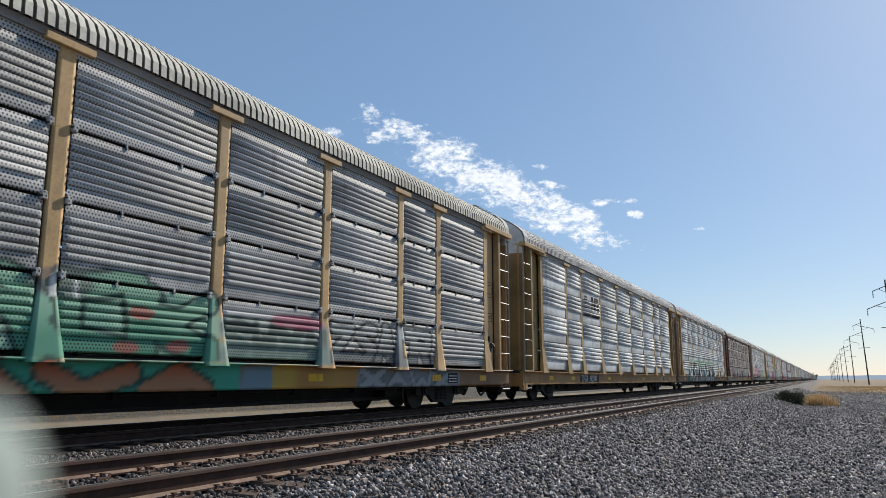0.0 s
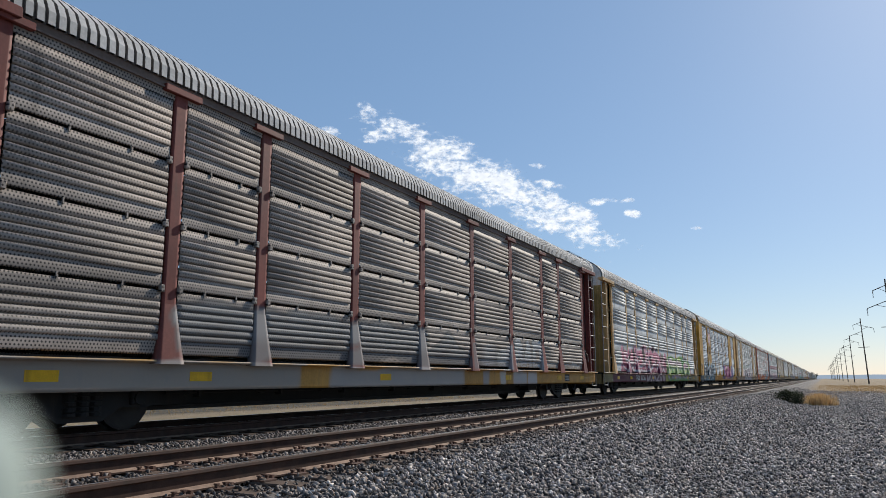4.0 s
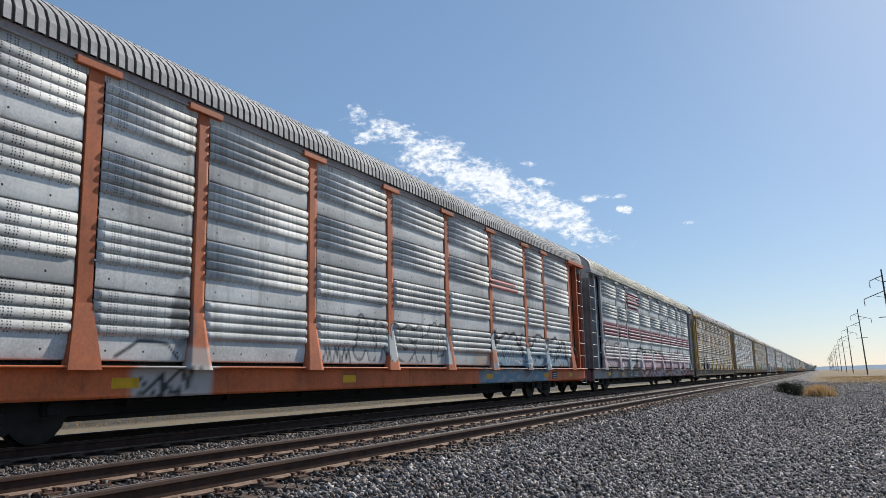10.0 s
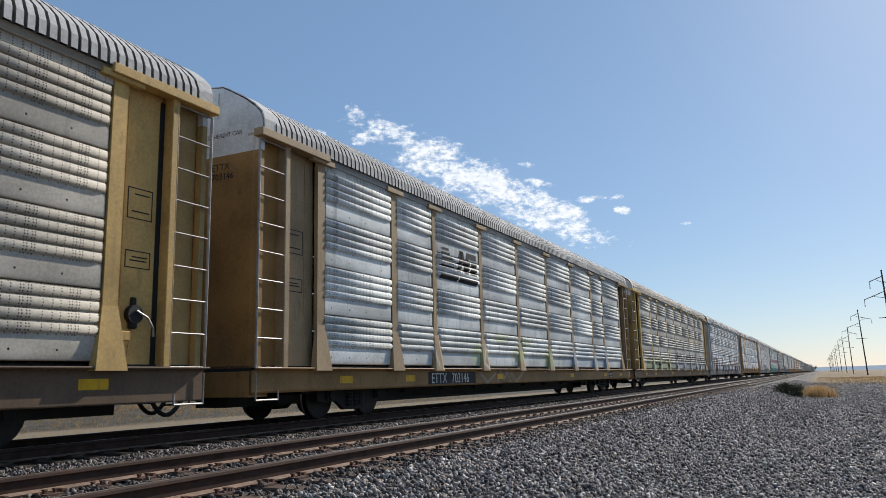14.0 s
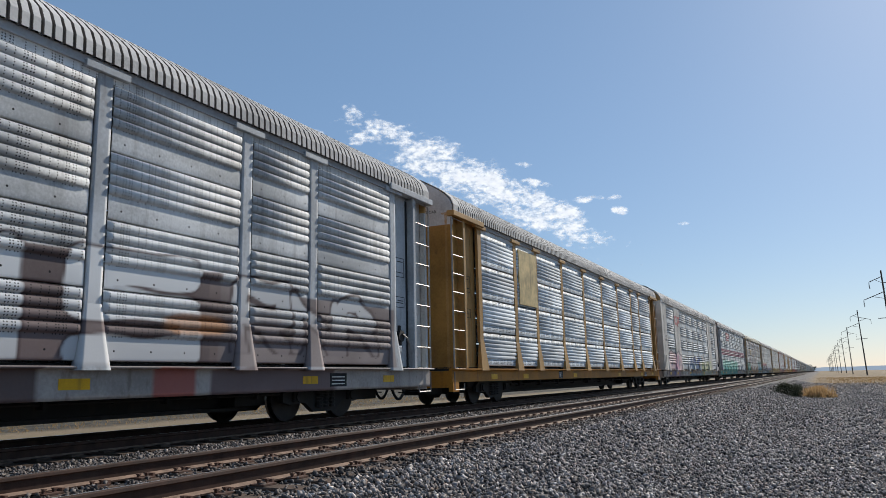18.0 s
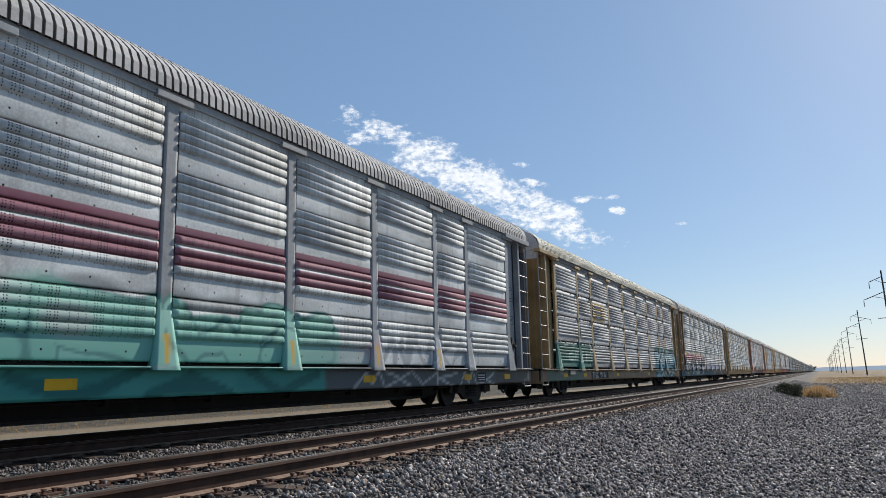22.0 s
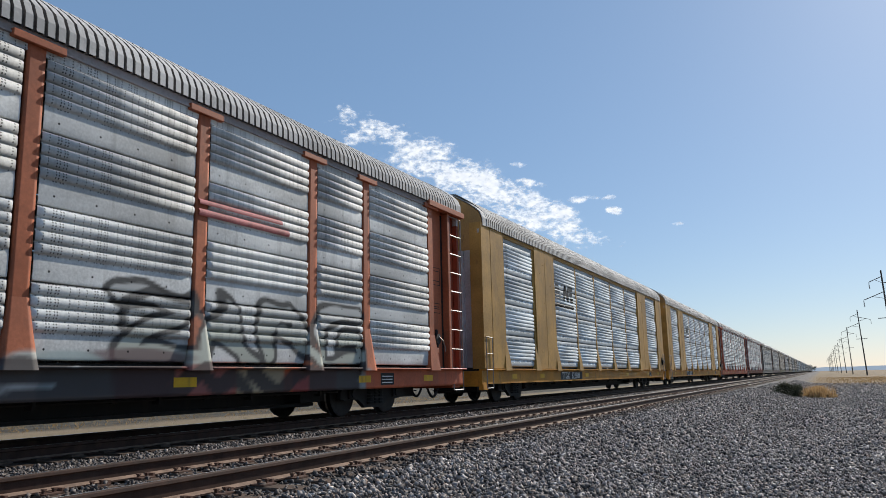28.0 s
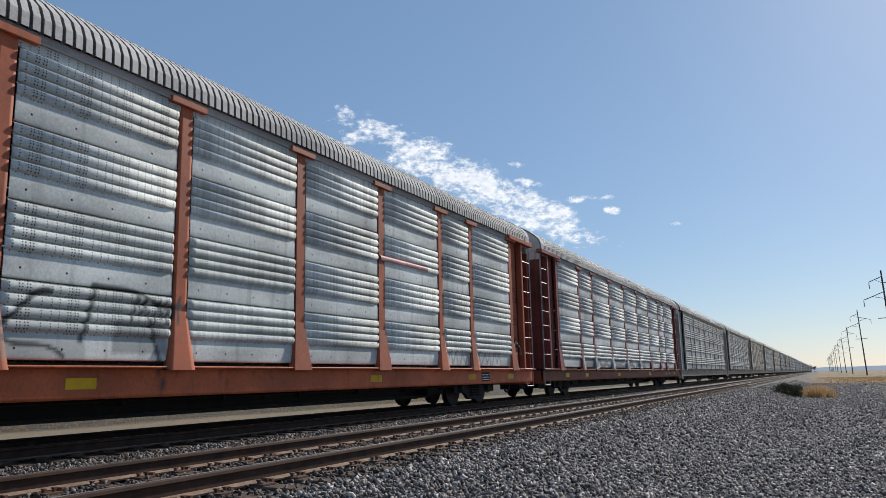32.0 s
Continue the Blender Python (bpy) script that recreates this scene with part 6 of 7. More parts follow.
# rose and peach over sheets and panel, then blues and creams
g = can(14)
EDGE = [(-11.8, 1.7), (-11.2, 2.1), (-10.5, 2.2), (-9.8, 2.03), (-9.35, 2.12), (-9.0, 2.02), (-8.2, 2.2), (-7.6, 1.98), (-7.1, 1.9)]
g.under(EDGE, 0.98, (0.60, 0.42, 0.40), 0.9, 120, (0.62, 0.48, 0.47))
g.band(-9.3, -8.2, 0.98, 1.95, (0.52, 0.27, 0.33), 0.85, 0.1, 121)
g.line(EDGE, 0.05, (0.09, 0.08, 0.09), 0.85)
for y, z in ((-10.6, 1.4), (-8.9, 1.45), (-8.2, 1.4), (-7.6, 1.4)):
    g.blob(y, z, 0.17, 0.2, (0.20, 0.20, 0.27), 0.75, 122)
g.line([(-8.7, 1.9), (-8.75, 1.5)], 0.03, (0.20, 0.15, 0.18))
g.line([(-8.15, 1.85), (-8.1, 1.5)], 0.03, (0.20, 0.15, 0.18))
g.line([(-11.2, 2.3), (-10.7, 2.35), (-10.7, 2.05)], 0.04, K)
g.band(-4.2, 3.0, 0.98, 1.75, (0.46, 0.46, 0.34), 0.55, 0.2, 123, (0.26, 0.31, 0.42))
g.letters("ahso", -3.4, 3.0, 1.0, 1.95, (0.07, 0.11, 0.26), (0.40, 0.44, 0.34), 0.17, 0.05, (0.13, 0.18, 0.30), seed=124, wob=0.16)
g.band(2.4, 8.2, 0.98, 1.65, (0.44, 0.44, 0.20), 0.8, 0.14, 125, (0.52, 0.50, 0.36))
for y, z, c in ((0.8, 1.9, (0.08, 0.11, 0.27)), (1.4, 1.4, (0.5, 0.33, 0.22)), (2.2, 1.85, (0.3, 0.42, 0.42)), (3.0, 1.9, (0.56, 0.40, 0.32))):
    g.blob(y, z, 0.35, 0.18, c, 0.75, 126)
g.line([(7.3, 1.6), (7.9, 1.65), (8.1, 1.2), (8.0, 0.98)], 0.045, (0.48, 0.52, 0.20))
g.line([(7.4, 1.0), (7.6, 1.4), (7.8, 1.0)], 0.045, (0.52, 0.54, 0.18))
g.band(-11.6, -7.3, 0.5, 0.97, (0.42, 0.27, 0.28), 0.85, 0.08, 127, (0.16, 0.11, 0.14))
g.blob(-9.5, 0.8, 0.3, 0.15, (0.07, 0.10, 0.28), 0.85, 128)
g.band(-3.4, 3.0, 0.5, 0.97, (0.08, 0.12, 0.17), 0.9, 0.06, 129, (0.22, 0.30, 0.33))
g.letters("vava", -3.0, 2.8, 0.5, 0.97, (0.48, 0.28, 0.14), (0.05, 0.07, 0.10), 0.12, 0.04, (0.16, 0.28, 0.34), seed=130)
g.band(3.0, 9.6, 0.5, 0.97, (0.28, 0.30, 0.14), 0.9, 0.06, 131, (0.36, 0.35, 0.24))
g.letters("obo", 4.4, 9.4, 0.5, 0.97, None, (0.42, 0.40, 0.33), 0.1, 0.025, seed=132, hollow=True, a=0.7)

# sea green with smoke above, chalky lines after it
g = can(15)
SEA = (0.24, 0.52, 0.43)
for y, z in ((-9.4, 2.0), (-7.0, 2.05), (-5.2, 2.0), (-2.7, 2.0), (-1.2, 1.95), (0.0, 1.92), (0.8, 1.9)):
    g.blob(y, z, 0.55, 0.16, (0.16, 0.17, 0.17), 0.6, 140, 0.4)
g.band(-11.8, 2.9, 0.98, 1.8, SEA, 0.9, 0.16, 141, (0.17, 0.44, 0.37))
g.letters("hokafez", -11.5, 2.6, 1.0, 1.95, (0.32, 0.58, 0.48), (0.10, 0.25, 0.23), 0.2, 0.05, (0.20, 0.46, 0.38), seed=142, wob=0.16)
g.blob(-3.4, 1.85, 0.5, 0.25, (0.34, 0.58, 0.48), 0.7, 143, 0.4)
g.blob(-3.0, 1.55, 0.4, 0.2, (0.46, 0.38, 0.40), 0.5, 144, 0.4)
g.band(1.6, 4.4, 0.98, 1.5, (0.42, 0.30, 0.32), 0.5, 0.15, 145, (0.30, 0.44, 0.40))
g.letters("wdxal", 4.5, 10.2, 1.0, 1.75, (0.34, 0.36, 0.37), (0.62, 0.63, 0.62), 0.08, 0.03, seed=146, wob=0.14, a=0.8)
g.band(-13.5, 2.6, 0.5, 0.97, (0.05, 0.28, 0.24), 0.93, 0.03, 147, (0.07, 0.33, 0.28))
g.letters("vavavav", -12.0, 2.4, 0.5, 0.97, (0.025, 0.13, 0.12), None, 0.09, seed=148, a=0.8)
g.band(2.6, 11.0, 0.5, 0.97, (0.10, 0.115, 0.12), 0.9, 0.05, 149)
g.letters("wxvkwx", 3.6, 10.8, 0.52, 0.96, (0.50, 0.51, 0.51), None, 0.025, seed=150, wob=0.1)
for y in (-7.15, -4.29, -1.43, 1.43, 4.29, 7.15):
    g.band(y - 0.05, y + 0.06, 1.02, 1.45, (0.62, 0.36, 0.02), 0.95, 0.01, 151)

# dark green at one end, ice blue in green spray at the other
g = can(16)
g.band(-12.3, -9.2, 0.98, 1.98, (0.03, 0.15, 0.11), 0.92, 0.1, 160, (0.05, 0.20, 0.15))
g.band(-9.2, -7.4, 0.98, 1.75, (0.12, 0.18, 0.17), 0.75, 0.2, 161, (0.06, 0.20, 0.16))
g.letters("fozc", -12.1, -7.6, 1.02, 1.95, (0.03, 0.14, 0.10), (0.46, 0.52, 0.50), 0.17, 0.045, (0.05, 0.20, 0.15), seed=162, wob=0.12, a=0.9)
g.band(-13.0, -8.4, 0.5, 0.97, (0.09, 0.17, 0.14), 0.75, 0.1, 163)
g.letters("wv", -3.4, -1.6, 1.0, 1.8, (0.26, 0.26, 0.27), None, 0.06, seed=164, a=0.6)
g.band(-6.0, 6.0, 0.98, 1.2, (0.24, 0.22, 0.24), 0.4, 0.1, 165, (0.34, 0.26, 0.27))
g.band(5.9, 12.1, 0.98, 2.2, (0.05, 0.27, 0.20), 0.7, 0.2, 166, (0.10, 0.36, 0.26))
g.letters("zaUf", 5.8, 12.1, 1.0, 2.02, (0.28, 0.43, 0.50), (0.012, 0.05, 0.06), 0.2, 0.1, (0.12, 0.27, 0.33), seed=167, wob=0.12)
g.letters("vwv", 6.6, 11.6, 1.4, 1.95, (0.62, 0.68, 0.70), None, 0.05, seed=168, wob=0.1)
g.band(6.0, 12.3, 0.5, 0.97, (0.03, 0.13, 0.12), 0.93, 0.05, 169, (0.05, 0.20, 0.18))
g.letters("zavz", 6.2, 12.0, 0.5, 0.98, (0.34, 0.46, 0.50), (0.015, 0.06, 0.06), 0.08, 0.04, seed=170, wob=0.1)

# black letters with maroon tops on a yellow cloud
g = can(17)
g.band(-12.7, -2.2, 1.55, 2.22, (0.50, 0.33, 0.09), 0.88, 0.12, 180, (0.54, 0.40, 0.18))
g.band(-12.8, -2.0, 0.98, 1.45, (0.03, 0.033, 0.045), 0.93, 0.06, 181, (0.05, 0.05, 0.07))
g.letters("hofkswh", -12.7, -2.1, 0.99, 2.12, (0.40, 0.09, 0.13), W, 0.24, 0.055, (0.03, 0.033, 0.045), seed=182, wob=0.1, mid=0.75)
g.letters("vvvvvv", -12.3, -2.4, 1.0, 1.35, (0.60, 0.58, 0.57), None, 0.05, seed=183, wob=0.2)
g.blob(-11.2, 1.6, 0.3, 0.1, W, 0.85, 184)
g.blob(-10.1, 1.95, 0.12, 0.1, W, 0.9, 184)
g.band(-2.0, 7.4, 0.98, 1.5, (0.36, 0.34, 0.38), 0.5, 0.2, 185, (0.46, 0.36, 0.24))
g.letters("afsox", -1.6, 7.2, 1.0, 1.55, (0.40, 0.39, 0.44), (0.25, 0.26, 0.32), 0.12, 0.04, seed=186, wob=0.1, a=0.7)
g.band(-13.6, 4.0, 0.5, 0.97, (0.02, 0.08, 0.115), 0.95, 0.04, 187, (0.03, 0.12, 0.155))
g.letters("vwv", -12.4, -2.6, 0.5, 0.97, (0.38, 0.42, 0.43), None, 0.03, seed=188, wob=0.1)

# grey rounds, then black curls over red and teal patches
g = can(19)
g.letters("sokf", -5.6, 0.2, 1.0, 1.9, (0.52, 0.53, 0.51), (0.05, 0.05, 0.05), 0.26, 0.07, (0.38, 0.39, 0.37), seed=190, wob=0.1)
g.letters("zahc", 2.7, 8.8, 1.0, 2.05, (0.52, 0.52, 0.50), (0.04, 0.04, 0.04), 0.13, 0.08, (0.44, 0.46, 0.40), seed=191, wob=0.2)
g.line([(2.9, 1.5), (2.9, 1.85), (3.4, 2.05), (4.1, 1.95), (4.4, 1.7)], 0.07, (0.06, 0.06, 0.06))
g.blob(3.3, 1.1, 0.9, 0.14, (0.16, 0.10, 0.10), 0.8, 192)
g.blob(2.0, 1.05, 0.7, 0.13, (0.40, 0.47, 0.45), 0.8, 193)
for y0, y1, c in ((-12.2, -8.0, (0.34, 0.33, 0.32)), (-6.2, 1.0, (0.26, 0.10, 0.08)), (0.6, 1.8, (0.50, 0.50, 0.48)), (1.8, 2.9, (0.24, 0.31, 0.32)), (2.9, 3.9, (0.20, 0.04, 0.05)), (3.9, 5.2, (0.27, 0.10, 0.09)), (5.2, 6.4, (0.36, 0.31, 0.21)), (6.6, 8.0, (0.25, 0.06, 0.06)), (8.0, 9.0, (0.22, 0.27, 0.28))):
    g.band(y0, y1, 0.5, 0.97, c, 0.92, 0.08, 194)
g.letters("ozwvz", 0.6, 8.8, 0.5, 0.98, None, (0.05, 0.04, 0.04), 0.1, 0.035, seed=195, hollow=True, wob=0.1)
g.letters("wxv", -12.0, -8.4, 1.0, 1.6, (0.42, 0.41, 0.40), None, 0.06, seed=196, a=0.7)

# thin black scrawls
g = can(22)
SCRAWL = (0.05, 0.055, 0.055)
g.band(-8.4, -3.0, 1.05, 1.6, (0.16, 0.17, 0.165), 0.5, 0.2, 200, (0.34, 0.36, 0.35))
g.letters("wxfdk", -8.4, -3.4, 1.0, 1.95, SCRAWL, None, 0.035, seed=201, wob=0.25)
g.line([(-3.05, 1.3), (-2.9, 2.02), (-2.2, 1.95), (-1.7, 1.8), (-1.4, 1.85)], 0.035, SCRAWL)
g.letters("www", -2.3, -1.35, 1.55, 2.0, SCRAWL, None, 0.022, seed=202, wob=0.12)
g.band(-2.6, -1.7, 1.15, 1.6, (0.12, 0.13, 0.13), 0.55, 0.12, 203)
g.line([(-2.0, 1.6), (-1.6, 0.7)], 0.03, SCRAWL)
g.letters("wwwww", 7.4, 11.0, 1.0, 1.45, (0.12, 0.12, 0.12), None, 0.02, seed=204, a=0.7)

g = can(23)
g.letters("sezaf", -9.0, 3.0, 1.0, 1.5, (0.30, 0.30, 0.30), W, 0.12, 0.04, (0.2, 0.2, 0.2), seed=210, wob=0.1)


def horse_emblem(car, style, half, y0=None):
    """A dark slanted emblem: bars, a bold block and a line of unread lettering as a bar."""
    y = (6.62 - half + 0.25) if y0 is None else y0
    shapes = []
    for i in range(5):
        z = 3.48 + i * 0.085
        shapes.append((z, z + 0.05, y + 0.02 + i * 0.03, y + 0.85 - i * 0.07, y + 0.05 + i * 0.03, y + 0.83 - i * 0.07))
    shapes += [(3.46, 3.9, y + 0.95, y + 1.18, y + 1.22, y + 1.45), (3.46, 3.9, y + 1.42, y + 1.68, y + 1.22, y + 1.45), (3.46, 3.9, y + 1.5, y + 1.7, y + 1.65, y + 1.85),
               (3.46, 3.58, y + 1.82, y + 2.22, y + 1.82, y + 2.24), (3.63, 3.73, y + 1.86, y + 2.22, y + 1.86, y + 2.22), (3.78, 3.9, y + 1.86, y + 2.28, y + 1.86, y + 2.28),
               (3.26, 3.36, y + 0.0, y + 1.02, y + 0.0, y + 1.02), (3.26, 3.36, y + 1.12, y + 2.3, y + 1.12, y + 2.3)]
    shapes = [(3.22 + (a - 3.26) * 1.35, 3.22 + (b - 3.26) * 1.35, *rest) for a, b, *rest in shapes]
    decal("emblem", shapes, M_INK, car, style, "dark painted railway emblem")


def bar_board(car, style, y0, y1, z0, z1, material, bars, label):
    decal("emblem_board", [(z0, z1, y0, y1, y0, y1)], material, car, style, label)
    if bars:
        n = 3
        for i in range(n):
            z = z0 + (z1 - z0) * (i + 0.6) / (n + 0.6)
            plate("emblem_bar", y0 + 0.25, y1 - 0.25 - 0.2 * i, z, z + 0.09, bars, car, 1.548, 1.553)


def shield(car, half):
    """A plain shield in navy, white and red on the solid panel, with a slogan under it."""
    y = (B_BAYS[1] + B_BAYS[2]) / 2 - half
    x = 1.574
    top = [(-0.62, 0.35), (-0.66, 0.75), (-0.5, 0.9), (-0.3, 0.86), (0.0, 1.02), (0.3, 0.86), (0.5, 0.9), (0.66, 0.75), (0.62, 0.35)]
    bm = bmesh.new()
    bm.faces.new([bm.verts.new((x, y + 1.06 * a, 4.12 + 0.9 * b)) for a, b in top])
    field = part("shield_field", bm, M_NAVY, car, "navy shield field")
    for k in range(9):
        a, b = -0.62 + k * 1.24 / 9, -0.62 + (k + 1) * 1.24 / 9
        lo = [-0.78 + 0.75 * (abs(e) / 0.62) ** 2.2 for e in (a, b)]
        bm = bmesh.new()
        bm.faces.new([bm.verts.new(p) for p in ((x, y + 1.06 * a, 4.12 + 0.9 * lo[0]), (x, y + 1.06 * b, 4.12 + 0.9 * lo[1]), (x, y + 1.06 * b, 4.43), (x, y + 1.06 * a, 4.43))])
        part("shield_stripe", bm, M_RED if k % 2 == 0 else M_CHALK, field)
    for z, w in ((4.69, 0.36), (4.53, 0.41)):
        plate("shield_bar", y - w, y + w, z, z + 0.09, M_CHALK, field, 1.5745, 1.578)
    for k, word in enumerate(("BUILDING", "AMERICA")):
        lettering(word, 0.40, M_INK, car, on_side(y - 0.98, 3.06 - 0.34 * k, 1.574), "slogan_lettering")


A = autorack
A("A", "tan-posted grey autorack car with teal and orange graffiti", TAN, DULL, "dense", sill=BROWN, roof=(0.66, 0.62, 0.52))
c = A("A", "tan-posted silver autorack car with a dark emblem", (0.42, 0.28, 0.12), ZINC, sill=(0.38, 0.24, 0.10), mark="TTGX 982597")
horse_emblem(c, "dots", A_LEN / 2)
A("A", "tan-posted silver autorack car with black dripping graffiti on green", TAN, BRIGHT, sill=BROWN, mark="TTGX 701852", mark_bg=False, frontmark="TTGX", door=(0.30, 0.17, 0.07))
A("A", "brown-posted dark autorack car with faint tags", RUST, DARK, "dense", sill=(0.50, 0.30, 0.08), cap=(0.42, 0.42, 0.41))
A("A", "tan-posted silver autorack car with pink and green graffiti", TAN, ZINC, sill=(0.22, 0.20, 0.10), door=(0.28, 0.20, 0.07), mark="TTGX 853705", mark_bg=False)
c = A("B", "golden yellow autorack car with solid panels, shield and blue graffiti", (0.46, 0.25, 0.045), (0.53, 0.54, 0.55), "band", sill=(0.55, 0.28, 0.035), cap=(0.5, 0.30, 0.10), mark="TTGX", mark_bg=False)
shield(c, B_LEN / 2)
A("B", "dull tan autorack car with pale outlined graffiti", (0.42, 0.28, 0.13), (0.55, 0.565, 0.57), "dots", cap=(0.30, 0.30, 0.31), sill=(0.30, 0.21, 0.14), frontmark="ETTX 695415")
decal("stripe_emblem", [(3.56, 3.66, 4.3, 6.6, 4.3, 6.6), (3.72, 3.80, 4.3, 6.3, 4.3, 6.3)], M_RED, CARS[-1], "dots", "red painted stripe emblem")
c = A("A", "orange-posted silver autorack car with black outline tags", ORANGE, ZINC, sill=(0.66, 0.19, 0.075), cap=(0.50, 0.49, 0.47))
decal("stripe_emblem", [(3.28, 3.40, 4.2, 6.4, 4.2, 6.4), (3.46, 3.56, 4.2, 6.2, 4.2, 6.2)], M_RED, c, "dots", "red painted stripe emblem")
c = A("A", "grey autorack car with maroon stripes and pale graffiti", GREY, (0.55, 0.57, 0.575), bands=STRIPES, sill=(0.24, 0.15, 0.16), door=(0.20, 0.205, 0.21), cap=(0.44, 0.43, 0.42), mark="TTGX 705657", mark_bg=False, roof=(0.66, 0.62, 0.50))
bar_board(c, "dots", -7.05, -4.3, 3.95, 4.7, M_MAROON, M_CHALK, "maroon emblem board")
c = A("A", "ochre-posted beige autorack car with white and black graffiti", OCHRE, BEIGE, sill=(0.16, 0.12, 0.085), door=(0.34, 0.24, 0.10), mark="ETTX 851623")
decal("rose_emblem", [(3.05, 3.15, -6.15, -5.6, -6.25, -5.5), (3.15, 3.65, -6.25, -5.5, -6.25, -5.5), (3.65, 3.75, -6.25, -5.5, -6.15, -5.6)], M_ROSE, c, "dots", "faded rose eight-sided emblem")
c = A("A", "tan-posted silver autorack car with faint yellow graffiti", (0.36, 0.25, 0.14), (0.58, 0.595, 0.60), sill=(0.32, 0.21, 0.09), mark="ETTX 703146", door=(0.33, 0.18, 0.06), cap=(0.62, 0.62, 0.61), frontmark="ETTX 703146")
horse_emblem(c, "dots", A_LEN / 2)
A("A", "ochre-posted grey autorack car with grey and white graffiti", (0.55, 0.38, 0.14), (0.44, 0.42, 0.39), sill=(0.26, 0.17, 0.09), roof=(0.58, 0.52, 0.44))
A("A", "pale grey autorack car with dark maroon block graffiti", (0.46, 0.48, 0.50), (0.52, 0.53, 0.55), sill=(0.42, 0.43, 0.44), door=(0.52, 0.50, 0.47), cap=(0.45, 0.25, 0.08), mark="PW 100129", mark_bg=False, frontmark="PW 100129")
c = A("A", "yellow-posted autorack car with bright perforated sheets", (0.42, 0.24, 0.085), (0.57, 0.585, 0.60), "holes", sill=(0.42, 0.21, 0.035), door=(0.36, 0.19, 0.05))
plate("insert_board", -8.85, -7.2, 3.0, 4.75, M_SANDBOARD, c, 1.50, 1.552, "plain sand-yellow board over the sheets")
plate("route_board", -5.0, -4.54, 0.655, 0.925, M_INK, c)
lettering("R1", 0.31, M_CHALK, c, on_side(-4.96, 0.678, 1.477), "route_lettering")
c = A("B", "pale grey autorack car with pink and blue graffiti", (0.60, 0.55, 0.49), (0.52, 0.53, 0.54), "dots", cap=(0.24, 0.19, 0.14), sill=(0.40, 0.37, 0.34), mark="SOO 519062", mark_bg=False, frontmark="SOO 510062")
half = B_LEN / 2
for k, word in enumerate(("SOO", "519062")):
    lettering(word, 0.2, M_INK, c, on_side(-half + 0.78, 2.95 - 0.22 * k, 1.571), "side_mark")
y = (B_BAYS[1] + B_BAYS[2]) / 2 - half
LIFT = 0.5
for a, b, z0, z1 in ((-0.95, -0.7, 3.42, 3.98), (-0.7, -0.15, 3.84, 3.98), (-0.7, -0.15, 3.42, 3.56), (0.0, 0.25, 3.3, 3.98), (0.25, 0.88, 3.84, 3.98), (0.25, 0.88, 3.56, 3.68), (0.68, 0.88, 3.68, 3.84)):
    plate("emblem_block", y + a, y + b, z0 + LIFT, z1 + LIFT, M_RED, c, 1.56, 1.575)
c = A("A", "grey autorack car with maroon stripes and teal graffiti", GREY, (0.56, 0.58, 0.59), bands=STRIPES, sill=(0.10, 0.12, 0.12), door=(0.16, 0.165, 0.175), cap=(0.40, 0.30, 0.24))
bar_board(c, "dots", -7.05, -4.3, 3.95, 4.7, M_RED, M_CHALK, "red emblem board")
c = A("A", "tan-posted grey autorack car with green graffiti at both ends", (0.42, 0.30, 0.16), (0.37, 0.375, 0.385), "dense", sill=(0.28, 0.22, 0.15), roof=(0.68, 0.64, 0.52), mark="TTGX 991301", door=(0.33, 0.20, 0.08))
for y in (-10.65, 9.55):
    plate("sill_box", y, y + 0.62, 0.79, 0.93, M_RUNG, c, 1.465, 1.56, "pale bare steel box on the sill")
bar_board(c, "dense", -7.0, -5.05, 3.0, 3.75, M_SANDBOARD, M_NAVY, "sand-yellow emblem board")
A("A", "tan-posted silver autorack car with maroon and yellow graffiti", (0.38, 0.27, 0.16), (0.56, 0.57, 0.57), sill=(0.10, 0.10, 0.10), mark="TTGX 983566", mark_bg=False, door=(0.30, 0.19, 0.07), cap=(0.56, 0.55, 0.54), frontmark="TTGX")
A("A", "ochre-posted silver autorack car, clean of graffiti", (0.48, 0.32, 0.12), (0.56, 0.57, 0.57), sill=(0.36, 0.24, 0.10), roof=(0.55, 0.54, 0.52), door=(0.36, 0.25, 0.10))
c = A("A", "orange-posted silver autorack car with grey bubble graffiti", (0.44, 0.13, 0.06), ZINC, sill=(0.5, 0.14, 0.07), cap=(0.50, 0.50, 0.49), mark="TTGX", mark_bg=False, door=(0.32, 0.07, 0.035), frontmark="TTGX")
decal("stripe_emblem", [(3.28, 3.40, 4.2, 6.4, 4.2, 6.4), (3.46, 3.56, 4.2, 6.2, 4.2, 6.2)], M_RED, c, "dots", "red painted stripe emblem")
for mark in ("TTGX 823609", "TTGX 823686"):
    c = A("B", "tan-yellow autorack car with bright perforated sheets and dark emblem", (0.42, 0.235, 0.062), (0.56, 0.585, 0.60), "band", sill=(0.56, 0.29, 0.045), cap=(0.46, 0.47, 0.50), mark=mark, roof=(0.6, 0.57, 0.53))
    horse_emblem(c, "band", B_LEN / 2, 6.58 - B_LEN / 2 + 0.02)
c = A("A", "orange-posted silver autorack car with black scribbled tags", (0.40, 0.11, 0.055), (0.58, 0.60, 0.60), sill=(0.6, 0.17, 0.08), door=(0.22, 0.05, 0.03), cap=(0.48, 0.47, 0.45))
decal("stripe_emblem", [(3.28, 3.40, 4.2, 6.4, 4.2, 6.4)], M_ROSE, c, "dots", "faded rose stripe emblem")
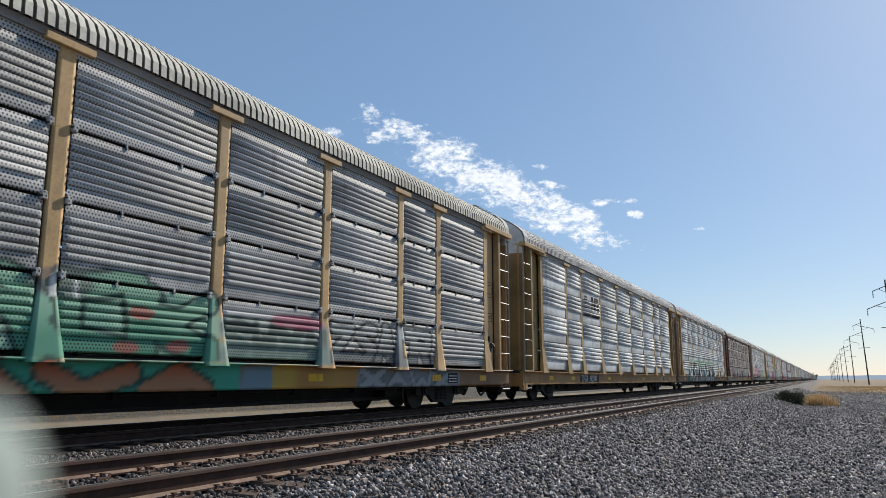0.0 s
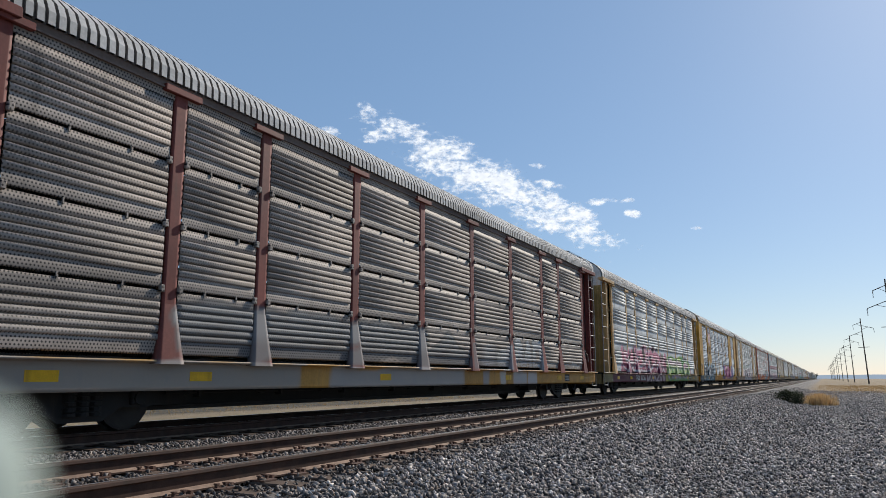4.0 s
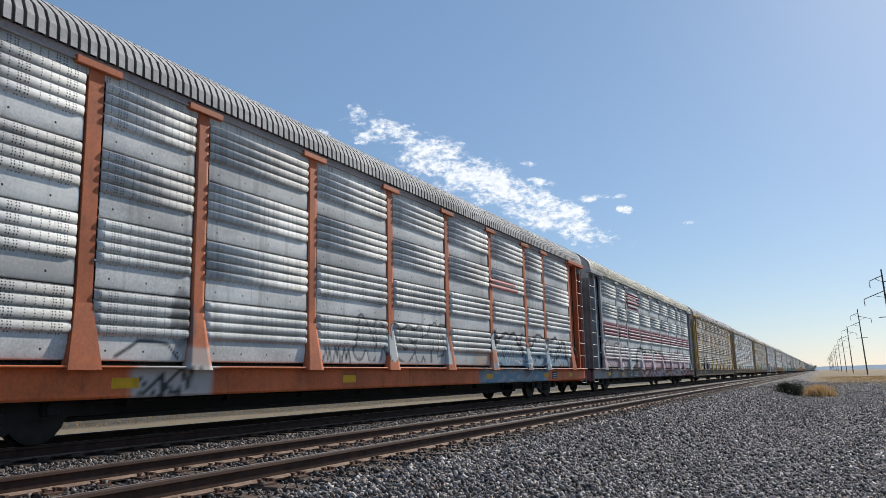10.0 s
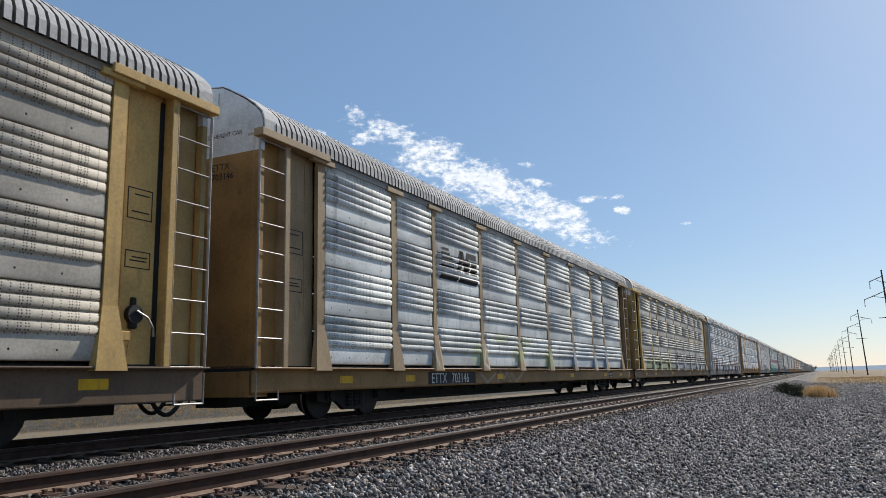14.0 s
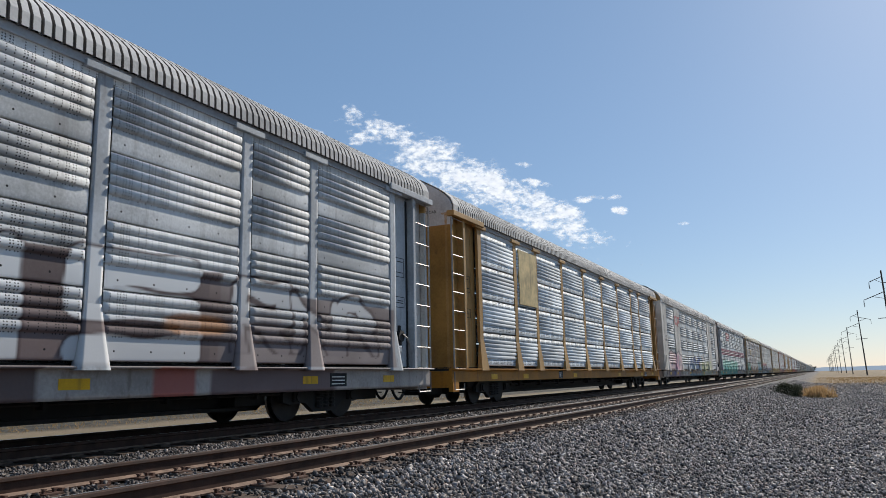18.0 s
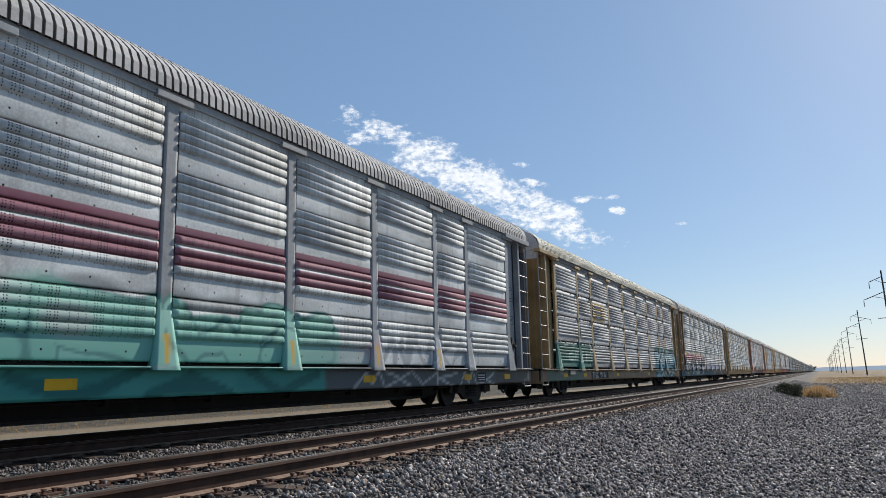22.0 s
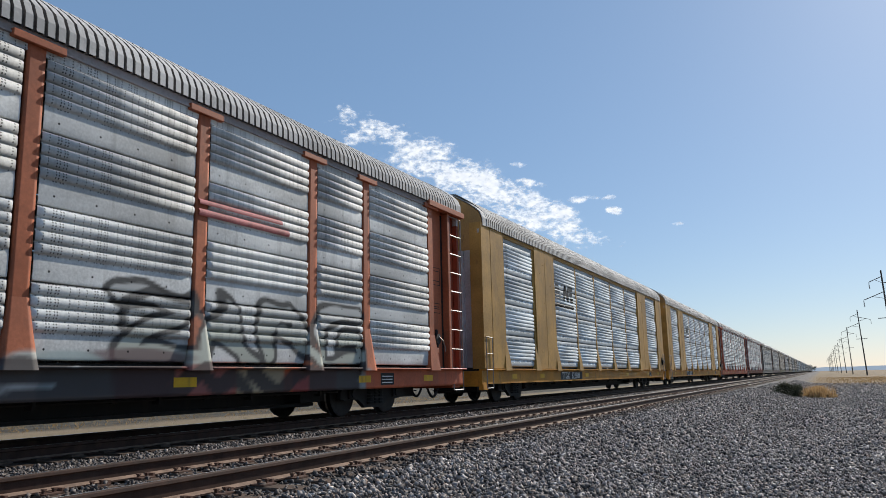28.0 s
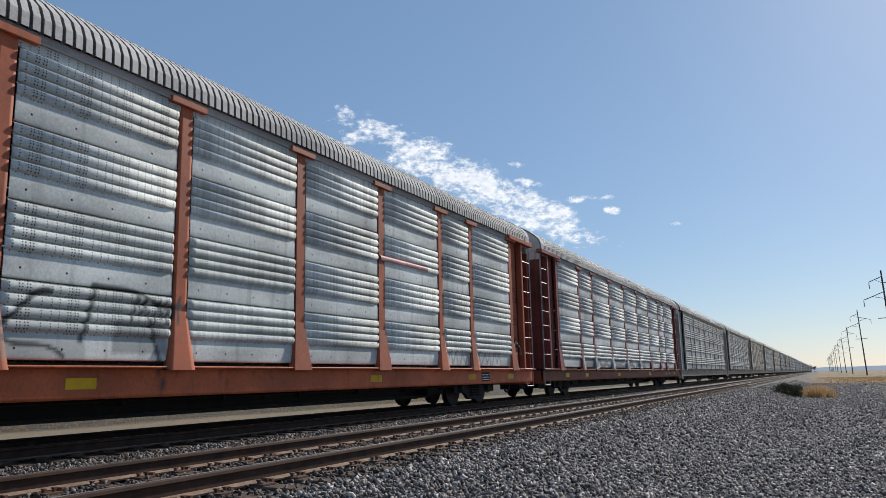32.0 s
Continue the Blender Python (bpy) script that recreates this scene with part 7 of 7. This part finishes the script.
A("A", "maroon-posted silver autorack car with grey block graffiti", (0.24, 0.07, 0.06), ZINC, sill=(0.24, 0.08, 0.05), cap=(0.46, 0.45, 0.43))


# ---- the rest of the train, far off ----
def far_car(label, post, tint, style, kind="A"):
    """A car seen only from afar: the same shapes with its side in one piece."""
    car = tagged(new("autorack_car"), label, "freight car", "freight cars of the train")
    length, bays = (A_LEN, A_BAYS) if kind == "A" else (B_LEN, B_BAYS)
    half = length / 2
    key = ("far_paint", post, tint, style)
    m_post, m_panel, m_roof = shared(key, lambda: (paint_material(None, post), panel_material(None, tint, style, False), roof_material(None, (0.6, 0.58, 0.55))))
    link("deck", shared(("deck", kind), None), M_BLACK, car)
    link("side_wall", shared(("far", kind, style), lambda: far_side_mesh(bays, style)), m_panel, car, m=pose(0, 0, 0, 0, 0, 180))["kind"] = "stuff"
    link("side_wall", shared(("far", kind, style), None), m_panel, car)["kind"] = "stuff"
    for turn in (0, 180):
        link("side_sill", shared(("sill", kind), None), m_post, car, m=pose(0, 0, 0, 0, 0, turn))
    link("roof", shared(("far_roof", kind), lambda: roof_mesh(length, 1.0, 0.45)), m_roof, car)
    link("top_rail", shared(("top", kind), None), m_post, car)
    link("eave_angle", shared(("eave", kind), None), m_post, car)
    for s in (-1, 1):
        link("end_door", shared(("door", kind, s), None), m_post, car)
        link("end_cap", shared(("cap", kind, s), None), m_roof, car)
        end_gear(car, half, s)
        truck(car, s * 10.0)
    CARS.append(car)


# post and sheet colours greyed, with the haze of distance painted into them
FAR_KINDS = [("tan-posted silver autorack car far along the train", (0.34, 0.29, 0.23), DULL, "dots", "A"), ("grey autorack car far along the train", GREY, DULL, "dots", "A"),
             ("orange-posted silver autorack car far along the train", (0.34, 0.24, 0.2), DULL, "dots", "A"), ("tan autorack car with bright sheets far along the train", (0.4, 0.33, 0.22), BRIGHT, "holes", "B"),
             ("ochre-posted beige autorack car far along the train", (0.38, 0.32, 0.2), BEIGE, "dots", "A")]
for i in range(30):
    far_car(*FAR_KINDS[(i * 7 + i // 3) % 5])

# ---- a pale blurred edge right before the lens, low at its left ----
M_PALE = worn("pale_plastic_edge", (0.33, 0.38, 0.34), 0.7, 0.0, 0.05, 20.0, 0.0, dirt_amount=0.0)


def build_edge():
    bm = bmesh.new()
    bmesh.ops.create_uvsphere(bm, u_segments=20, v_segments=12, radius=1.0)
    for v in bm.verts:
        v.co = Vector((v.co.x * 0.0022, v.co.y * 0.0045, v.co.z * 0.004))
    ob = part("window_ledge", bm, M_PALE)
    start = pose(0, 0, EYE, 99.85, 0.03, 26.5)
    ob.matrix_world = start @ Matrix.Translation((-0.0191, -0.0106, -0.03))
    ob.visible_shadow = False
    tagged(ob, "pale rounded window ledge close before the lens", "ledge", kind="structure")


build_edge()


# ---- ballast, ties and fastenings ----
def scatter_stones(name, zones, seed, label, material=M_STONE):
    """Broken stones, many sizes, each turned at random, joined as one."""
    r = np.random.RandomState(seed)
    base = np.array([(x, y, z) for x in (-1, 1) for y in (-1, 1) for z in (-1, 1)]) * 0.62
    quads = np.array([(0, 1, 3, 2), (4, 6, 7, 5), (0, 4, 5, 1), (2, 3, 7, 6), (0, 2, 6, 4), (1, 5, 7, 3)])
    centres, sizes = [], []
    for x0, x1, y0, y1, density, size in zones:
        n = int((x1 - x0) * (y1 - y0) * density)
        x, y = r.uniform(x0, x1, n), r.uniform(y0, y1, n)
        z = land_height(x) + r.uniform(-0.014, 0.034, n)
        centres.append(np.stack([x, y, z], 1))
        sizes.append(size * r.uniform(0.55, 1.35, n))
    centres, sizes = np.concatenate(centres), np.concatenate(sizes)
    n = len(centres)
    shape = base[None] * (1 + r.uniform(-0.45, 0.45, (n, 8, 1))) * r.uniform(0.5, 1.2, (n, 1, 3))
    q = r.normal(size=(n, 4))
    q /= np.linalg.norm(q, axis=1, keepdims=True)
    w, a, b, c = q.T
    rot = np.stack([1 - 2 * (b * b + c * c), 2 * (a * b - c * w), 2 * (a * c + b * w), 2 * (a * b + c * w), 1 - 2 * (a * a + c * c), 2 * (b * c - a * w), 2 * (a * c - b * w), 2 * (b * c + a * w), 1 - 2 * (a * a + b * b)], 1).reshape(n, 3, 3)
    pts = np.einsum("nij,nkj->nki", rot, shape) * sizes[:, None, None] * 0.5 + centres[:, None]
    faces = (quads[None] + 8 * np.arange(n)[:, None, None]).reshape(-1)
    me = bpy.data.meshes.new(name)
    me.vertices.add(n * 8)
    me.vertices.foreach_set("co", pts.reshape(-1).astype(np.float32))
    me.loops.add(len(faces))
    me.loops.foreach_set("vertex_index", faces.astype(np.int32))
    me.polygons.add(len(faces) // 4)
    me.polygons.foreach_set("loop_start", np.arange(0, len(faces), 4, dtype=np.int32))
    me.update(calc_edges=True)
    tagged(link(name, me, material), label, "gravel", kind="stuff")


scatter_stones("ballast_shoulder", [(-4.0, 3.0, 5.0, 13, 680, 0.051), (-4.0, 4.2, 13, 22, 290, 0.063), (-4.0, 4.5, 22, 48, 80, 0.075), (4.5, 8.0, 13, 50, 50, 0.075), (8.0, 13.0, 20, 62, 16, 0.08), (-3.6, 6.0, 48, 70, 40, 0.09), (-3.0, 8.0, 70, 105, 12, 0.11)], 5, "loose grey broken ballast stones sloping from the track")
scatter_stones("ballast_between_tracks", [(-8.35, -6.75, 3.5, 16, 600, 0.047), (-8.35, -6.75, 16, 40, 200, 0.065)], 6, "stained grey ballast stones between the two tracks", M_STONE_STAINED)
scatter_stones("ballast_in_track", [(-6.7, -4.0, 3.5, 18, 260, 0.05), (-6.7, -4.0, 18, 34, 100, 0.06)], 7, "rust-stained ballast stones between the ties", M_STONE_RUSTY)


def tie_mesh():
    def build(bm):
        box(bm, -1.3, 1.3, -0.115, 0.115, -0.36, -0.175, 0.012)
    return simple(build)


def plate_mesh():
    """Tie plate with four spikes."""
    def build(bm):
        box(bm, -0.18, 0.18, -0.09, 0.09, -0.172, -0.158)
        for x in (-0.095, 0.095):
            for y in (-0.05, 0.05):
                box(bm, x - 0.014, x + 0.014, y - 0.011, y + 0.011, -0.165, -0.130)
                box(bm, x - 0.02, x + 0.02, y - 0.016, y + 0.016, -0.134, -0.122)
        box(bm, -0.10, 0.10, 0.12, 0.15, -0.19, -0.135)
    return simple(build)


TIE, PLATE = tie_mesh(), plate_mesh()
rng = random.Random(9)
for i in range(126):
    y = -6.0 + i * 0.5
    m = pose(rng.uniform(-0.04, 0.04), y, rng.uniform(-0.008, 0.004), 0, 0, rng.uniform(-0.8, 0.8))
    tie = link("tie", TIE, M_TIE, near_track, m=m)
    for s in (-0.7525, 0.7525):
        link("tie_plate", PLATE, M_PLATE, tie, m=pose(s, 0, 0))


def joined_ties(track, y0, count):
    bm = bmesh.new()
    for i in range(count):
        y = y0 + 0.5 * i
        box(bm, -1.3, 1.3, y - 0.115, y + 0.115, -0.36, -0.175)
        if i < 160:
            for s in (-0.7525, 0.7525):
                box(bm, s - 0.17, s + 0.17, y - 0.09, y + 0.09, -0.176, -0.150)
    ob = part("ties", bm, M_TIE, track)
    ob["kind"] = "stuff"


joined_ties(near_track, 57.0, 400)
joined_ties(train_track, -10.0, 500)

# ---- what moves ----
CAR_L = 28.6
SLACK = [0.3, 0.2, 0.28, 0.0, -0.17, -0.2, -0.05, 0.0, -0.02, 0.04, 0.06, 0.05, 0.0, -0.13, -0.15, -0.09, -0.09, -0.1, -0.08, -0.15, -0.03, -0.08, -0.1, -0.05]


def run(t):
    """Metres that the train has gone since the start."""
    return 19.0554 * t + 0.016772 * t * t + 1.4367e-5 * t ** 3


def motions():
    for k, car in enumerate(CARS):
        start = 21.95 + CAR_L * (k - 0.5) - (SLACK[k] if k < len(SLACK) else 0.0)
        walk(car, [(t, pose(TRAIN_C, start - run(t), 0)) for t in (0, 4, 8, 12, 16, 20, 24, 28, 32)])
    lead = WHEELSETS[0]
    walk(lead, [(f / FPS, pose(0, 0, 0, math.degrees(run(f / FPS) / WHEEL_R) % 360.0)) for f in range(32 * FPS + 1)])
    for w in WHEELSETS[1:]:
        w.rotation_mode = "QUATERNION"
        w.animation_data_create()
        w.animation_data.action = lead.animation_data.action
        w.animation_data.action_slot = lead.animation_data.action_slot
    walk(clouds, [(t, cloud_pose(d)) for t, d in ((0, 0.0), (8, -10.0), (16, -18.5), (24, -26.5), (32, -34.0))])


motions()
